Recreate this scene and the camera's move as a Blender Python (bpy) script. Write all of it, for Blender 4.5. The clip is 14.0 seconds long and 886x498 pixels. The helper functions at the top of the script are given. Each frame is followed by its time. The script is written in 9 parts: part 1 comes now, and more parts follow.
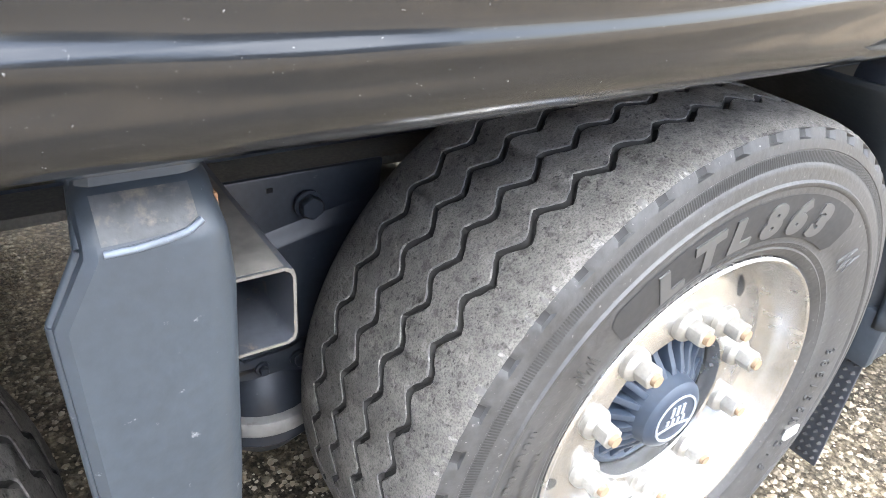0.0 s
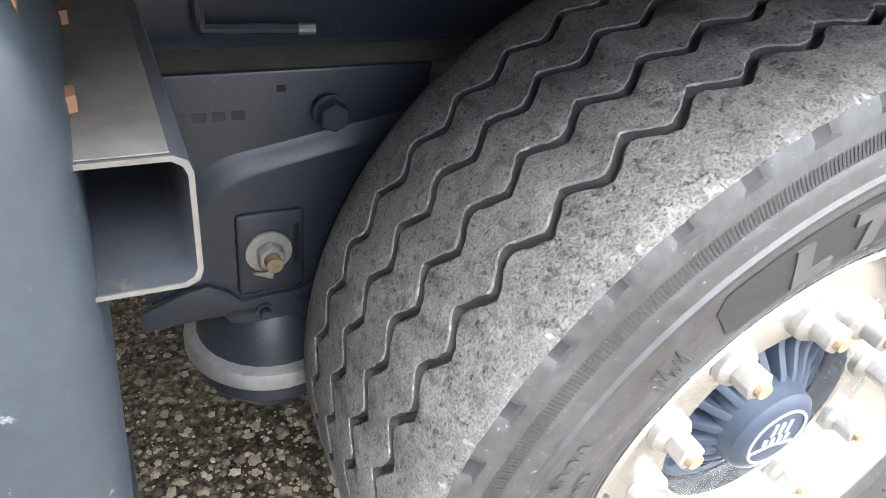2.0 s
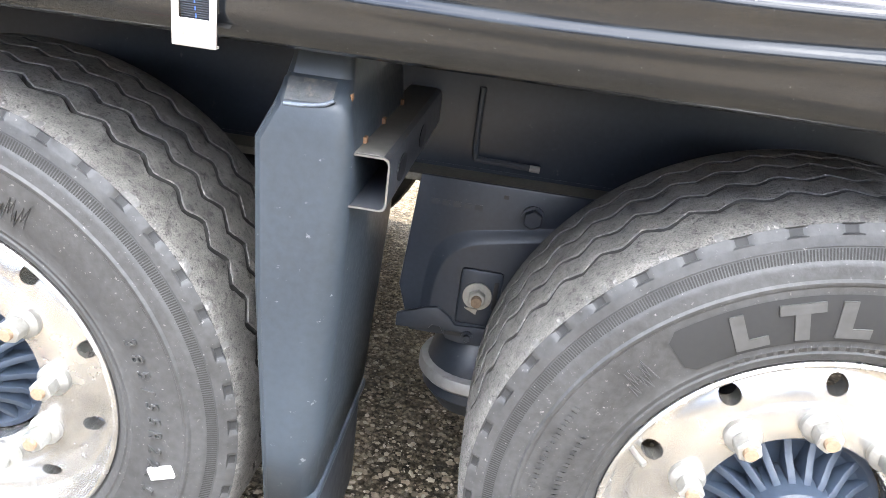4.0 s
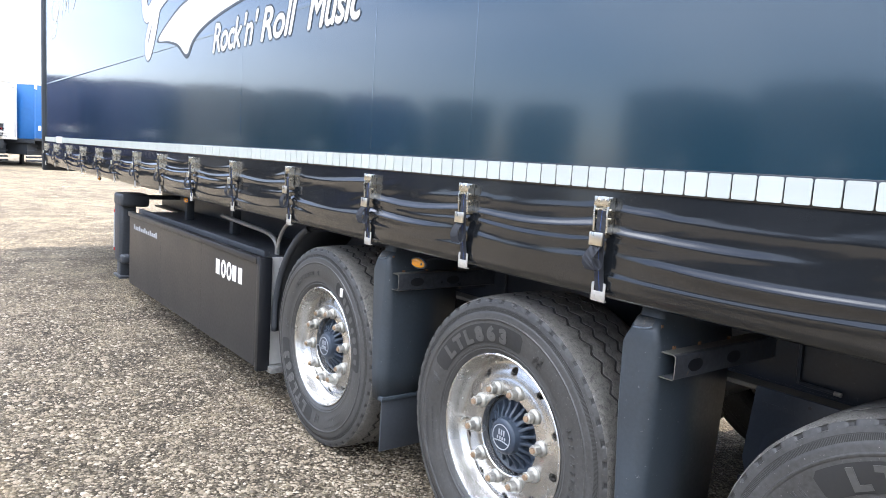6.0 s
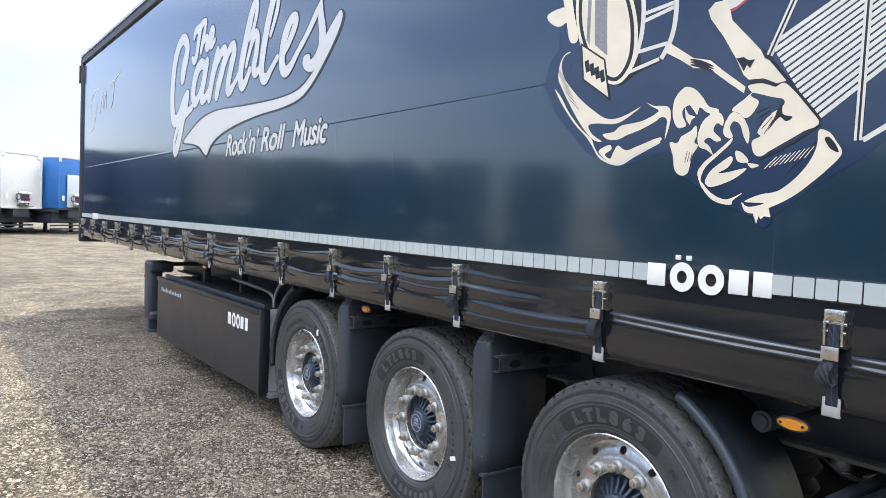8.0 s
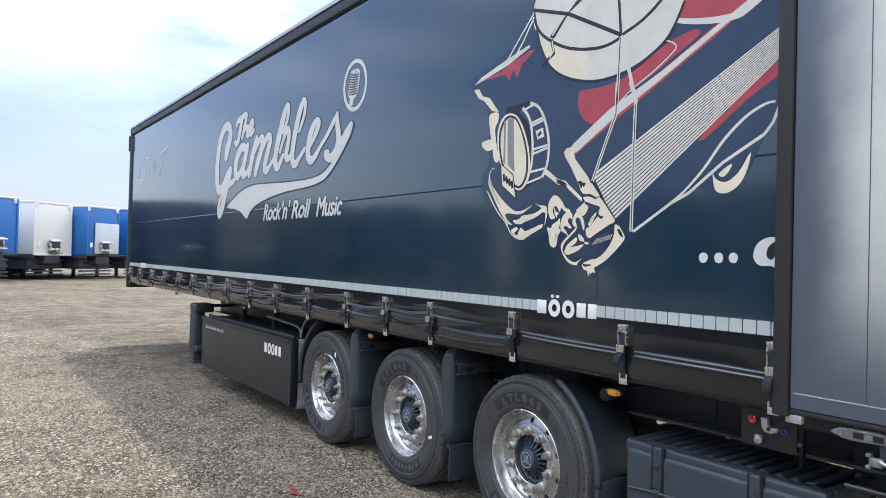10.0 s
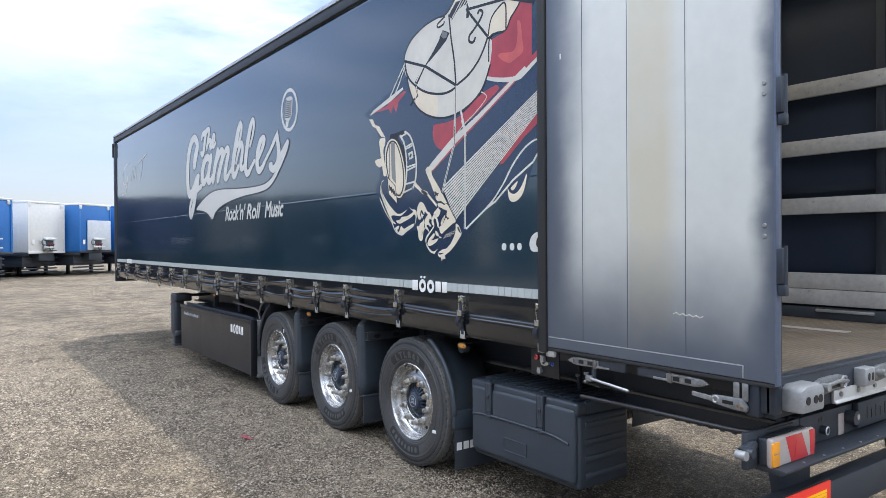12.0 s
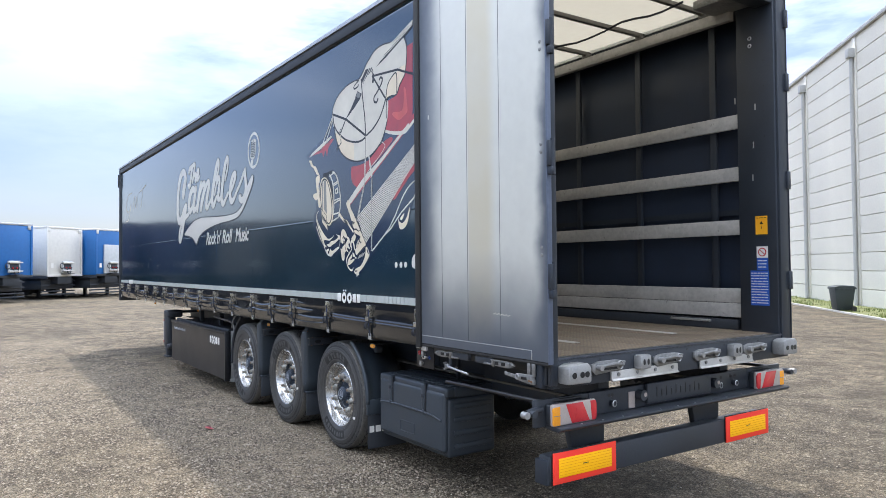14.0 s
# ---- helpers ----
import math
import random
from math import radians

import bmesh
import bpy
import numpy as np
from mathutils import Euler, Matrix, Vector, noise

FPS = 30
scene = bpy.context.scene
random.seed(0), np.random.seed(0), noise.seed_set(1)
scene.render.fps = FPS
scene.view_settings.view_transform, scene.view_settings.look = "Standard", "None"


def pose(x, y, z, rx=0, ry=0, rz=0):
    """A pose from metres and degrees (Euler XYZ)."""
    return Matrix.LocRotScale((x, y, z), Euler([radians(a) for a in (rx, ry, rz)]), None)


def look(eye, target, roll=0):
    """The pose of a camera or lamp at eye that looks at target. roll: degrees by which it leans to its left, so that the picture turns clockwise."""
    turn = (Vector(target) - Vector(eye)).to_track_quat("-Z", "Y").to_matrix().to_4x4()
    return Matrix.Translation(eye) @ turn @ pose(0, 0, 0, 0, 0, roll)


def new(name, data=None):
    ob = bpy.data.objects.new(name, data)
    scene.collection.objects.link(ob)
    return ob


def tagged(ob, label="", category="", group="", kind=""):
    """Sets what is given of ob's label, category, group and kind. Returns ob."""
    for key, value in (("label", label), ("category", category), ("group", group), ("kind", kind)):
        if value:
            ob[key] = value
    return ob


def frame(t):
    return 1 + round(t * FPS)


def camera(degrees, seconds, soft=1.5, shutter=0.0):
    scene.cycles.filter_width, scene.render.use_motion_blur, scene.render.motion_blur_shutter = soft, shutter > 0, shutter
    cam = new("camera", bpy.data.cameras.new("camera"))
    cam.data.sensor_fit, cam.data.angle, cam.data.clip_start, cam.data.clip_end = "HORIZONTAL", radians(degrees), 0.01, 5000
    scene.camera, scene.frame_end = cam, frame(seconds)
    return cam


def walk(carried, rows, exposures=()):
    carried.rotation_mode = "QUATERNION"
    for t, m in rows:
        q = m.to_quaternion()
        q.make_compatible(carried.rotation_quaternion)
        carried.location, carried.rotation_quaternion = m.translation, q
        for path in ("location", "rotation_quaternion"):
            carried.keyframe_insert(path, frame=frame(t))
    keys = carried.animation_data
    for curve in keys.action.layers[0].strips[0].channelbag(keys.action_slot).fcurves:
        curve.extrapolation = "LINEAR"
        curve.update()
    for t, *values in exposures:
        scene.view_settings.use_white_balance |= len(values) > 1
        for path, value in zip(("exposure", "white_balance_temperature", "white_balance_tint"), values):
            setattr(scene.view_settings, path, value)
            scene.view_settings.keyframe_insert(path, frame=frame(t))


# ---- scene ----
# The camera and its walk
cam = camera(64.3, 14.0, soft=0.5)
PATH = [
    (0, (-0.808, -0.341, 1.264), (0.211, 1.06, 0.265), 5.5),
    (0.5, (-0.653, -0.317, 1.182), (0.325, 1.116, 0.185), 6.7),
    (1, (-0.634, -0.246, 1.147), (0.25, 1.211, 0.099), 7.5),
    (1.5, (-0.654, -0.205, 1.141), (0.188, 1.237, 0.04), 7.5),
    (2, (-0.667, -0.204, 1.133), (0.14, 1.233, 0.0), 7.9),
    (2.2, (-0.668, -0.204, 1.133), (0.121, 1.234, -0.012), 8.3),
    (4.4, (-0.43, -0.885, 1.252), (-0.955, 0.905, 0.545), 7.4),
    (4.5, (-0.408, -0.917, 1.261), (-1.042, 0.846, 0.56), 7.2),
    (5, (-0.176, -1.093, 1.319), (-1.352, 0.413, 0.728), 5.4),
    (5.5, (0.09, -1.353, 1.378), (-1.359, -0.027, 0.998), 4.2),
    (6, (0.409, -1.524, 1.448), (-1.163, -0.31, 1.206), 3.6),
    (6.5, (0.774, -1.596, 1.489), (-0.858, -0.459, 1.279), 2.9),
    (7, (1.074, -1.786, 1.5), (-0.547, -0.627, 1.333), 3.0),
    (7.5, (1.358, -1.922, 1.543), (-0.234, -0.718, 1.421), 2.7),
    (8, (1.685, -1.972, 1.588), (0.078, -0.784, 1.502), 2.2),
    (8.2, (1.809, -2.032, 1.612), (0.206, -0.84, 1.505), 2.0),
    (10.3, (3.292, -2.728, 1.695), (1.663, -1.568, 1.732), 1.2),
    (10.5, (3.434, -2.716, 1.705), (1.816, -1.542, 1.73), 0.8),
    (11, (3.817, -2.729, 1.731), (2.185, -1.573, 1.727), 0.6),
    (11.5, (4.176, -2.868, 1.748), (2.559, -1.691, 1.732), 0.0),
    (12, (4.571, -2.872, 1.747), (2.946, -1.705, 1.727), -0.4),
    (12.5, (4.98, -2.804, 1.689), (3.329, -1.676, 1.641), 0.2),
    (13, (5.394, -2.95, 1.704), (3.745, -1.82, 1.642), -0.3),
    (13.5, (5.728, -2.89, 1.657), (4.105, -1.722, 1.702), -0.3),
    (14, (5.999, -2.809, 1.706), (4.347, -1.683, 1.753), -0.5),
]
EXPOSURES = [(0, 2.80, 7150, 10), (1.2, 2.88, 7250, 10), (2.2, 2.94, 7250, 10), (4.4, 2.70, 7100, 10), (5.0, 2.27, 7000, 10), (5.5, 1.86, 6850, 10), (6.5, 1.20, 6700, 10), (7.5, 0.88, 6550, 10), (10.3, 0.36, 6350, 10), (14, 0.35, 6300, 10)]
walk(cam, [(t, look(eye, target, roll)) for t, eye, target, roll in PATH], EXPOSURES)

# World: hazy blue sky with thin cloud, and one soft sun behind the trailer
SUN = Vector((-1.5, 1.2, 3.9)).normalized()
world = bpy.data.worlds.new("sky")
scene.world = world
world.use_nodes = True
wn, wl = world.node_tree.nodes, world.node_tree.links
wn.clear()
sky = wn.new("ShaderNodeTexSky")
sky.sky_type = "NISHITA"
sky.sun_disc = False
sky.sun_elevation = math.asin(SUN.z)
sky.sun_rotation = math.atan2(SUN.x, SUN.y)
sky.air_density, sky.dust_density, sky.ozone_density = 1.0, 0.9, 2.0
wc = wn.new("ShaderNodeTexCoord")
wm = wn.new("ShaderNodeMapping")
wm.inputs["Scale"].default_value = (1.3, 1.3, 5.0)
wm.inputs["Rotation"].default_value = (0.1, 0.2, 0.4)
wno = wn.new("ShaderNodeTexNoise")
wno.inputs["Scale"].default_value, wno.inputs["Detail"].default_value, wno.inputs["Roughness"].default_value = 1.6, 7.0, 0.55
wr = wn.new("ShaderNodeValToRGB")
wr.color_ramp.elements[0].position, wr.color_ramp.elements[1].position = 0.40, 0.62
wr.color_ramp.elements[0].color, wr.color_ramp.elements[1].color = (0.06, 0.06, 0.06, 1), (0.75, 0.75, 0.75, 1)
wx = wn.new("ShaderNodeMix")
wx.data_type = "RGBA"
ws = wn.new("ShaderNodeSeparateXYZ")
wz = wn.new("ShaderNodeMapRange")
wz.inputs["From Min"].default_value, wz.inputs["From Max"].default_value = 0.0, 1.0
wz.interpolation_type = "SMOOTHSTEP"
wz.inputs["To Min"].default_value, wz.inputs["To Max"].default_value = 0.55, 6.8
wk = wn.new("ShaderNodeVectorMath")
wk.operation = "SCALE"
wk.inputs[0].default_value = (8.0, 8.6, 9.6)
wl.new(wc.outputs["Generated"], ws.inputs[0])
wl.new(ws.outputs["Z"], wz.inputs["Value"])
wl.new(wz.outputs["Result"], wk.inputs["Scale"])
wl.new(wk.outputs["Vector"], wx.inputs["B"])
wb = wn.new("ShaderNodeBackground")
wb.inputs["Strength"].default_value = 0.135
wo = wn.new("ShaderNodeOutputWorld")
wl.new(wc.outputs["Generated"], wm.inputs["Vector"])
wl.new(wm.outputs["Vector"], wno.inputs["Vector"])
wl.new(wno.outputs["Fac"], wr.inputs["Fac"])
# the cloud thins out away from the sun
wd = wn.new("ShaderNodeVectorMath")
wd.operation = "DOT_PRODUCT"
wd.inputs[1].default_value = (0.65, 0.65, 1.3)
wl.new(wc.outputs["Generated"], wd.inputs[0])
wt = wn.new("ShaderNodeMapRange")
wt.interpolation_type = "SMOOTHSTEP"
wt.inputs["From Min"].default_value, wt.inputs["From Max"].default_value = -0.6, 0.5
wt.inputs["To Min"].default_value, wt.inputs["To Max"].default_value = 0.34, 1.0
wl.new(wd.outputs["Value"], wt.inputs["Value"])
wy = wn.new("ShaderNodeMath")
wy.operation = "MULTIPLY"
wl.new(wr.outputs["Color"], wy.inputs[0])
wl.new(wt.outputs["Result"], wy.inputs[1])
wl.new(wy.outputs[0], wx.inputs["Factor"])
wq = wn.new("ShaderNodeMix")
wq.data_type, wq.blend_type = "RGBA", "MULTIPLY"
wq.inputs["Factor"].default_value = 1.0
wq.inputs["B"].default_value = (0.95, 0.91, 1.03, 1)
wh = wn.new("ShaderNodeMapRange")
wh.inputs["From Min"].default_value, wh.inputs["From Max"].default_value = 0.0, 0.40
wh.inputs["To Min"].default_value, wh.inputs["To Max"].default_value = 0.80, 1.05
wl.new(ws.outputs["Z"], wh.inputs["Value"])
wv = wn.new("ShaderNodeVectorMath")
wv.operation = "SCALE"
wl.new(sky.outputs["Color"], wv.inputs[0])
wl.new(wh.outputs["Result"], wv.inputs["Scale"])
wl.new(wv.outputs["Vector"], wq.inputs["A"])
wl.new(wq.outputs["Result"], wx.inputs["A"])
wl.new(wx.outputs["Result"], wb.inputs["Color"])
wl.new(wb.outputs["Background"], wo.inputs["Surface"])

sun = new("sun", bpy.data.lights.new("sun", "SUN"))
sun.data.energy, sun.data.angle, sun.data.color = 3.5, radians(1.6), (1.0, 0.94, 0.85)
sun.matrix_world = look(SUN * 50, (0, 0, 0))


# Materials
def material(name, color, rough=0.5, metal=0.0, vary=0.25, grain=60.0, bump=0.0, spots=None, coat=0.0, big=1.5, spec=0.5, random_tint=0.0):
    """A node material: colour varied at a large and a small scale, roughness varied with it, fine relief, and optional dirt (colour, amount, scale)."""
    m = bpy.data.materials.new(name)
    m.use_nodes = True
    n, k = m.node_tree.nodes, m.node_tree.links
    p = n["Principled BSDF"]
    tc = n.new("ShaderNodeTexCoord")
    fine, wide = n.new("ShaderNodeTexNoise"), n.new("ShaderNodeTexNoise")
    for node, scale, detail in ((fine, grain, 4.0), (wide, big, 5.0)):
        node.inputs["Scale"].default_value, node.inputs["Detail"].default_value = scale, detail
        k.new(tc.outputs["Object"], node.inputs["Vector"])
    add = n.new("ShaderNodeMath")
    add.operation = "ADD"
    k.new(fine.outputs["Fac"], add.inputs[0])
    k.new(wide.outputs["Fac"], add.inputs[1])
    rng = n.new("ShaderNodeMapRange")
    rng.inputs["From Min"].default_value, rng.inputs["From Max"].default_value = 0.6, 1.4
    rng.inputs["To Min"].default_value, rng.inputs["To Max"].default_value = 1 - vary, 1 + vary
    k.new(add.outputs[0], rng.inputs["Value"])
    mul = n.new("ShaderNodeMix")
    mul.data_type, mul.blend_type = "RGBA", "MULTIPLY"
    mul.inputs["Factor"].default_value = 1.0
    mul.inputs["A"].default_value = (*color, 1)
    k.new(rng.outputs["Result"], mul.inputs["B"])
    out = mul.outputs["Result"]
    if random_tint:
        info = n.new("ShaderNodeObjectInfo")
        r2 = n.new("ShaderNodeMapRange")
        r2.inputs["To Min"].default_value, r2.inputs["To Max"].default_value = 1 - random_tint, 1 + random_tint
        k.new(info.outputs["Random"], r2.inputs["Value"])
        m2 = n.new("ShaderNodeMix")
        m2.data_type, m2.blend_type = "RGBA", "MULTIPLY"
        m2.inputs["Factor"].default_value = 1.0
        k.new(out, m2.inputs["A"])
        k.new(r2.outputs["Result"], m2.inputs["B"])
        out = m2.outputs["Result"]
    if spots:
        dirt, amount, scale = spots
        dn = n.new("ShaderNodeTexNoise")
        dn.inputs["Scale"].default_value, dn.inputs["Detail"].default_value, dn.inputs["Roughness"].default_value = scale, 8.0, 0.65
        k.new(tc.outputs["Object"], dn.inputs["Vector"])
        dr = n.new("ShaderNodeValToRGB")
        dr.color_ramp.elements[0].position, dr.color_ramp.elements[1].position = 0.68 - amount * 0.3, 0.78 - amount * 0.2
        k.new(dn.outputs["Fac"], dr.inputs["Fac"])
        dm = n.new("ShaderNodeMix")
        dm.data_type = "RGBA"
        dm.inputs["B"].default_value = (*dirt, 1)
        k.new(dr.outputs["Color"], dm.inputs["Factor"])
        k.new(out, dm.inputs["A"])
        out = dm.outputs["Result"]
    k.new(out, p.inputs["Base Color"])
    rr = n.new("ShaderNodeMapRange")
    rr.inputs["From Min"].default_value, rr.inputs["From Max"].default_value = 0.6, 1.4
    rr.inputs["To Min"].default_value, rr.inputs["To Max"].default_value = max(0.03, rough * 0.8), min(1, rough * 1.2)
    k.new(add.outputs[0], rr.inputs["Value"])
    k.new(rr.outputs["Result"], p.inputs["Roughness"])
    p.inputs["Metallic"].default_value = metal
    p.inputs["Specular IOR Level"].default_value = spec
    p.inputs["Coat Weight"].default_value = coat
    p.inputs["Coat Roughness"].default_value = 0.09
    if bump:
        b = n.new("ShaderNodeBump")
        b.inputs["Strength"].default_value, b.inputs["Distance"].default_value = 1.0, bump
        k.new(fine.outputs["Fac"], b.inputs["Height"])
        k.new(b.outputs["Normal"], p.inputs["Normal"])
    return m


DUST = (0.30, 0.27, 0.23)
M_CURTAIN = material("black_tarpaulin", (0.0095, 0.0110, 0.0130), 0.13, vary=0.25, grain=900, bump=0.00004, big=0.6, coat=0.34, spec=0.55, spots=((0.40, 0.39, 0.37), 0.03, 290))
M_CURTAIN_NAVY = material("navy_printed_tarpaulin", (0.0090, 0.030, 0.047), 0.13, vary=0.18, grain=900, bump=0.00004, big=0.5, coat=1.0)
M_CURTAIN_IN = material("curtain_inside", (0.018, 0.028, 0.050), 0.5, vary=0.25, grain=300, big=3)
M_RUBBER = material("tyre_rubber", (0.048, 0.0478, 0.0475), 0.5, vary=0.45, grain=85, bump=0.0009, big=9, spots=((0.27, 0.26, 0.245), 0.17, 150))
M_PATCH = material("smooth_dark_rubber", (0.021, 0.021, 0.021), 0.72, vary=0.25, grain=90)
M_LETTER = material("moulded_rubber_letters", (0.070, 0.069, 0.067), 0.6, vary=0.25, grain=90)
M_ALU = material("brushed_aluminium_rim", (0.52, 0.512, 0.495), 0.25, metal=0.85, vary=0.20, grain=40, big=7, spots=((0.42, 0.405, 0.385), 0.04, 40))
M_NUT = material("dull_zinc_nut", (0.38, 0.37, 0.34), 0.5, metal=0.7, vary=0.25, grain=120)
M_RUST = material("rusty_bolt", (0.27, 0.19, 0.125), 0.75, metal=0.3, vary=0.4, grain=200, bump=0.0008)
M_NAVY = material("dark_blue_grey_paint", (0.023, 0.029, 0.039), 0.40, vary=0.22, grain=120, big=4, spots=((0.10, 0.10, 0.10), 0.06, 60))
M_GUARD = material("grey_blue_plastic_guard", (0.034, 0.044, 0.055), 0.42, vary=0.2, grain=90, big=5, bump=0.0003, spots=((0.30, 0.31, 0.32), 0.06, 70))
M_FRAME = material("black_chassis_paint", (0.030, 0.035, 0.043), 0.5, vary=0.3, grain=60, big=2, spots=((0.05, 0.05, 0.05), 0.1, 25))
M_PANEL = material("matt_black_panel", (0.016, 0.016, 0.018), 0.38, vary=0.2, grain=50, big=2.2)
M_BOXPLASTIC = material("black_textured_plastic", (0.035, 0.044, 0.055), 0.42, vary=0.2, grain=260, bump=0.0005, big=5)
M_STEEL = material("weathered_steel", (0.24, 0.24, 0.235), 0.45, metal=0.5, vary=0.4, grain=50, big=12, spots=((0.24, 0.17, 0.11), 0.14, 22))
M_GALV = material("galvanised_metal", (0.55, 0.56, 0.56), 0.42, metal=0.8, vary=0.2, grain=80, big=8, spots=((0.30, 0.27, 0.22), 0.08, 30))
M_ZINC = material("pale_cast_metal", (0.33, 0.33, 0.325), 0.5, metal=0.5, vary=0.2, grain=60, spots=((0.20, 0.19, 0.18), 0.15, 25))
M_BUCKLE = material("zinc_plated_buckle", (0.66, 0.63, 0.56), 0.28, metal=1.0, vary=0.15, grain=60)
M_STRAP = material("black_webbing", (0.014, 0.016, 0.022), 0.8, vary=0.3, grain=700, bump=0.0006)
M_EDGE_STEEL = material("bare_cut_edge", (0.135, 0.13, 0.12), 0.5, metal=0.4, vary=0.35, grain=120, spots=((0.22, 0.15, 0.09), 0.1, 60))
M_WORN_TOP = material("rubbed_dark_flange", (0.145, 0.138, 0.125), 0.45, metal=0.3, vary=0.5, grain=60, big=14, spots=((0.14, 0.085, 0.05), 0.20, 30))
M_THREAD = material("blue_stitching", (0.05, 0.13, 0.42), 0.8, vary=0.3, grain=400)
M_CLIP = material("light_steel_clip", (0.46, 0.445, 0.415), 0.45, metal=0.5, vary=0.15, grain=90, spots=((0.30, 0.25, 0.20), 0.05, 60))
M_TAPE = material("white_reflective_tape", (0.42, 0.45, 0.43), 0.4, vary=0.14, grain=600, bump=0.0003, random_tint=0.05)
M_WHITE = material("white_print", (0.74, 0.725, 0.685), 0.4, vary=0.06, grain=30)
M_PRINT_WHITE = material("warm_white_print", (0.60, 0.58, 0.53), 0.4, vary=0.07, grain=30, coat=0.25)
M_CREAM = material("cream_print", (0.70, 0.61, 0.46), 0.4, vary=0.10, grain=12, big=4)
M_PALE = material("pale_print", (0.60, 0.57, 0.49), 0.4, vary=0.10, grain=12, big=4)
M_RED = material("red_print", (0.36, 0.035, 0.042), 0.34, vary=0.2, grain=10, big=5, coat=0.5)
M_BLUE_PRINT = material("blue_print", (0.012, 0.028, 0.062), 0.24, vary=0.25, grain=10, big=2, coat=0.7)
M_RED_LIGHT = material("light_red_print", (0.52, 0.10, 0.09), 0.38, vary=0.2, grain=10, big=5)
M_GREY_PRINT = material("grey_print", (0.20, 0.20, 0.19), 0.38, vary=0.3, grain=150)
M_INK = material("black_print", (0.010, 0.011, 0.014), 0.36, vary=0.1, grain=30)
M_ORANGE = material("amber_lens", (0.85, 0.33, 0.02), 0.2, vary=0.08, grain=90, coat=0.6)
M_REDLENS = material("red_lens", (0.50, 0.022, 0.03), 0.15, vary=0.1, grain=90, coat=0.6)
M_CLEARLENS = material("clear_lens", (0.40, 0.34, 0.31), 0.15, vary=0.1, grain=90, coat=0.6)
M_SIGN_R = material("fluorescent_red_foil", (0.90, 0.055, 0.035), 0.5, spec=0.2, vary=0.05, grain=300)
M_SIGN_Y = material("yellow_reflective_foil", (1.0, 0.50, 0.004), 0.5, spec=0.2, vary=0.05, grain=300, bump=0.0003)
M_ROOF = material("off_white_roof_tarpaulin", (0.70, 0.68, 0.62), 0.5, vary=0.08, grain=20)
M_BOW = material("grey_bow_steel", (0.16, 0.155, 0.145), 0.5, metal=0.4, vary=0.3, grain=60, big=6)
M_WOOD = material("plywood_deck", (0.150, 0.113, 0.076), 0.6, vary=0.4, grain=70, big=3, bump=0.0012, spots=((0.09, 0.08, 0.07), 0.15, 7))
M_SLAT = material("worn_aluminium_slat", (0.45, 0.435, 0.41), 0.5, metal=0.4, vary=0.22, grain=30, big=3, spots=((0.09, 0.08, 0.07), 0.17, 22))
M_STICK_Y = material("yellow_sticker", (0.90, 0.42, 0.02), 0.4, vary=0.05)
M_STICK_B = material("blue_sticker", (0.014, 0.085, 0.42), 0.4, vary=0.08)
M_DEEP_BLUE = material("deep_blue_tarpaulin", (0.007, 0.013, 0.052), 0.5, vary=0.15, grain=5, big=0.5)
M_DULL = material("dull_grey_body", (0.085, 0.083, 0.080), 0.6, vary=0.15, grain=5, big=0.5)
M_TRUCK_BLUE = material("blue_tarpaulin", (0.018, 0.125, 0.36), 0.4, vary=0.12, grain=5, big=0.5)
M_TRUCK_WHITE = material("white_body_paint", (0.66, 0.64, 0.585), 0.4, vary=0.08, grain=6, big=0.5, spots=((0.4, 0.38, 0.34), 0.05, 3))
M_TRUCK_GREY = material("light_grey_panel", (0.48, 0.50, 0.51), 0.4, vary=0.1, grain=6)
M_CONCRETE = material("pale_concrete_panel", (0.66, 0.635, 0.565), 0.75, vary=0.10, grain=14, big=0.6, bump=0.001, random_tint=0.04)
M_PIPE = material("grey_downpipe", (0.42, 0.42, 0.41), 0.5, vary=0.15, grain=20)
M_BIN = material("dark_green_bin_plastic", (0.03, 0.04, 0.042), 0.5, vary=0.15, grain=40)
M_KERB = material("concrete_kerb", (0.42, 0.40, 0.37), 0.85, vary=0.2, grain=40, bump=0.002)
M_BRACKET = material("worn_bracket_paint", (0.062, 0.068, 0.080), 0.33, metal=0.3, vary=0.4, grain=60, big=9, spots=((0.17, 0.13, 0.10), 0.2, 26))
M_DUST = material("dusty_flange_paint", (0.135, 0.122, 0.098), 0.75, vary=0.45, grain=160, big=9, bump=0.0006, spots=((0.06, 0.058, 0.052), 0.2, 40))
M_BOLT_RUST = material("brown_rusty_bolt", (0.20, 0.105, 0.055), 0.85, vary=0.4, grain=200, bump=0.0008)
M_SCUFF = material("scuffed_plastic_edge", (0.062, 0.066, 0.070), 0.55, vary=0.45, grain=110, big=20, bump=0.0008, spots=((0.155, 0.135, 0.11), 0.55, 42))
M_RIDGE = material("rubbed_plastic_ridge", (0.13, 0.155, 0.19), 0.4, vary=0.35, grain=90, big=12)
M_PALE_PAINT = material("pale_emblem_paint", (0.32, 0.34, 0.37), 0.45, vary=0.15, grain=90)
M_HUB = material("blue_grey_hub_paint", (0.030, 0.043, 0.064), 0.45, vary=0.2, grain=90, big=10, spots=((0.12, 0.11, 0.10), 0.06, 60))


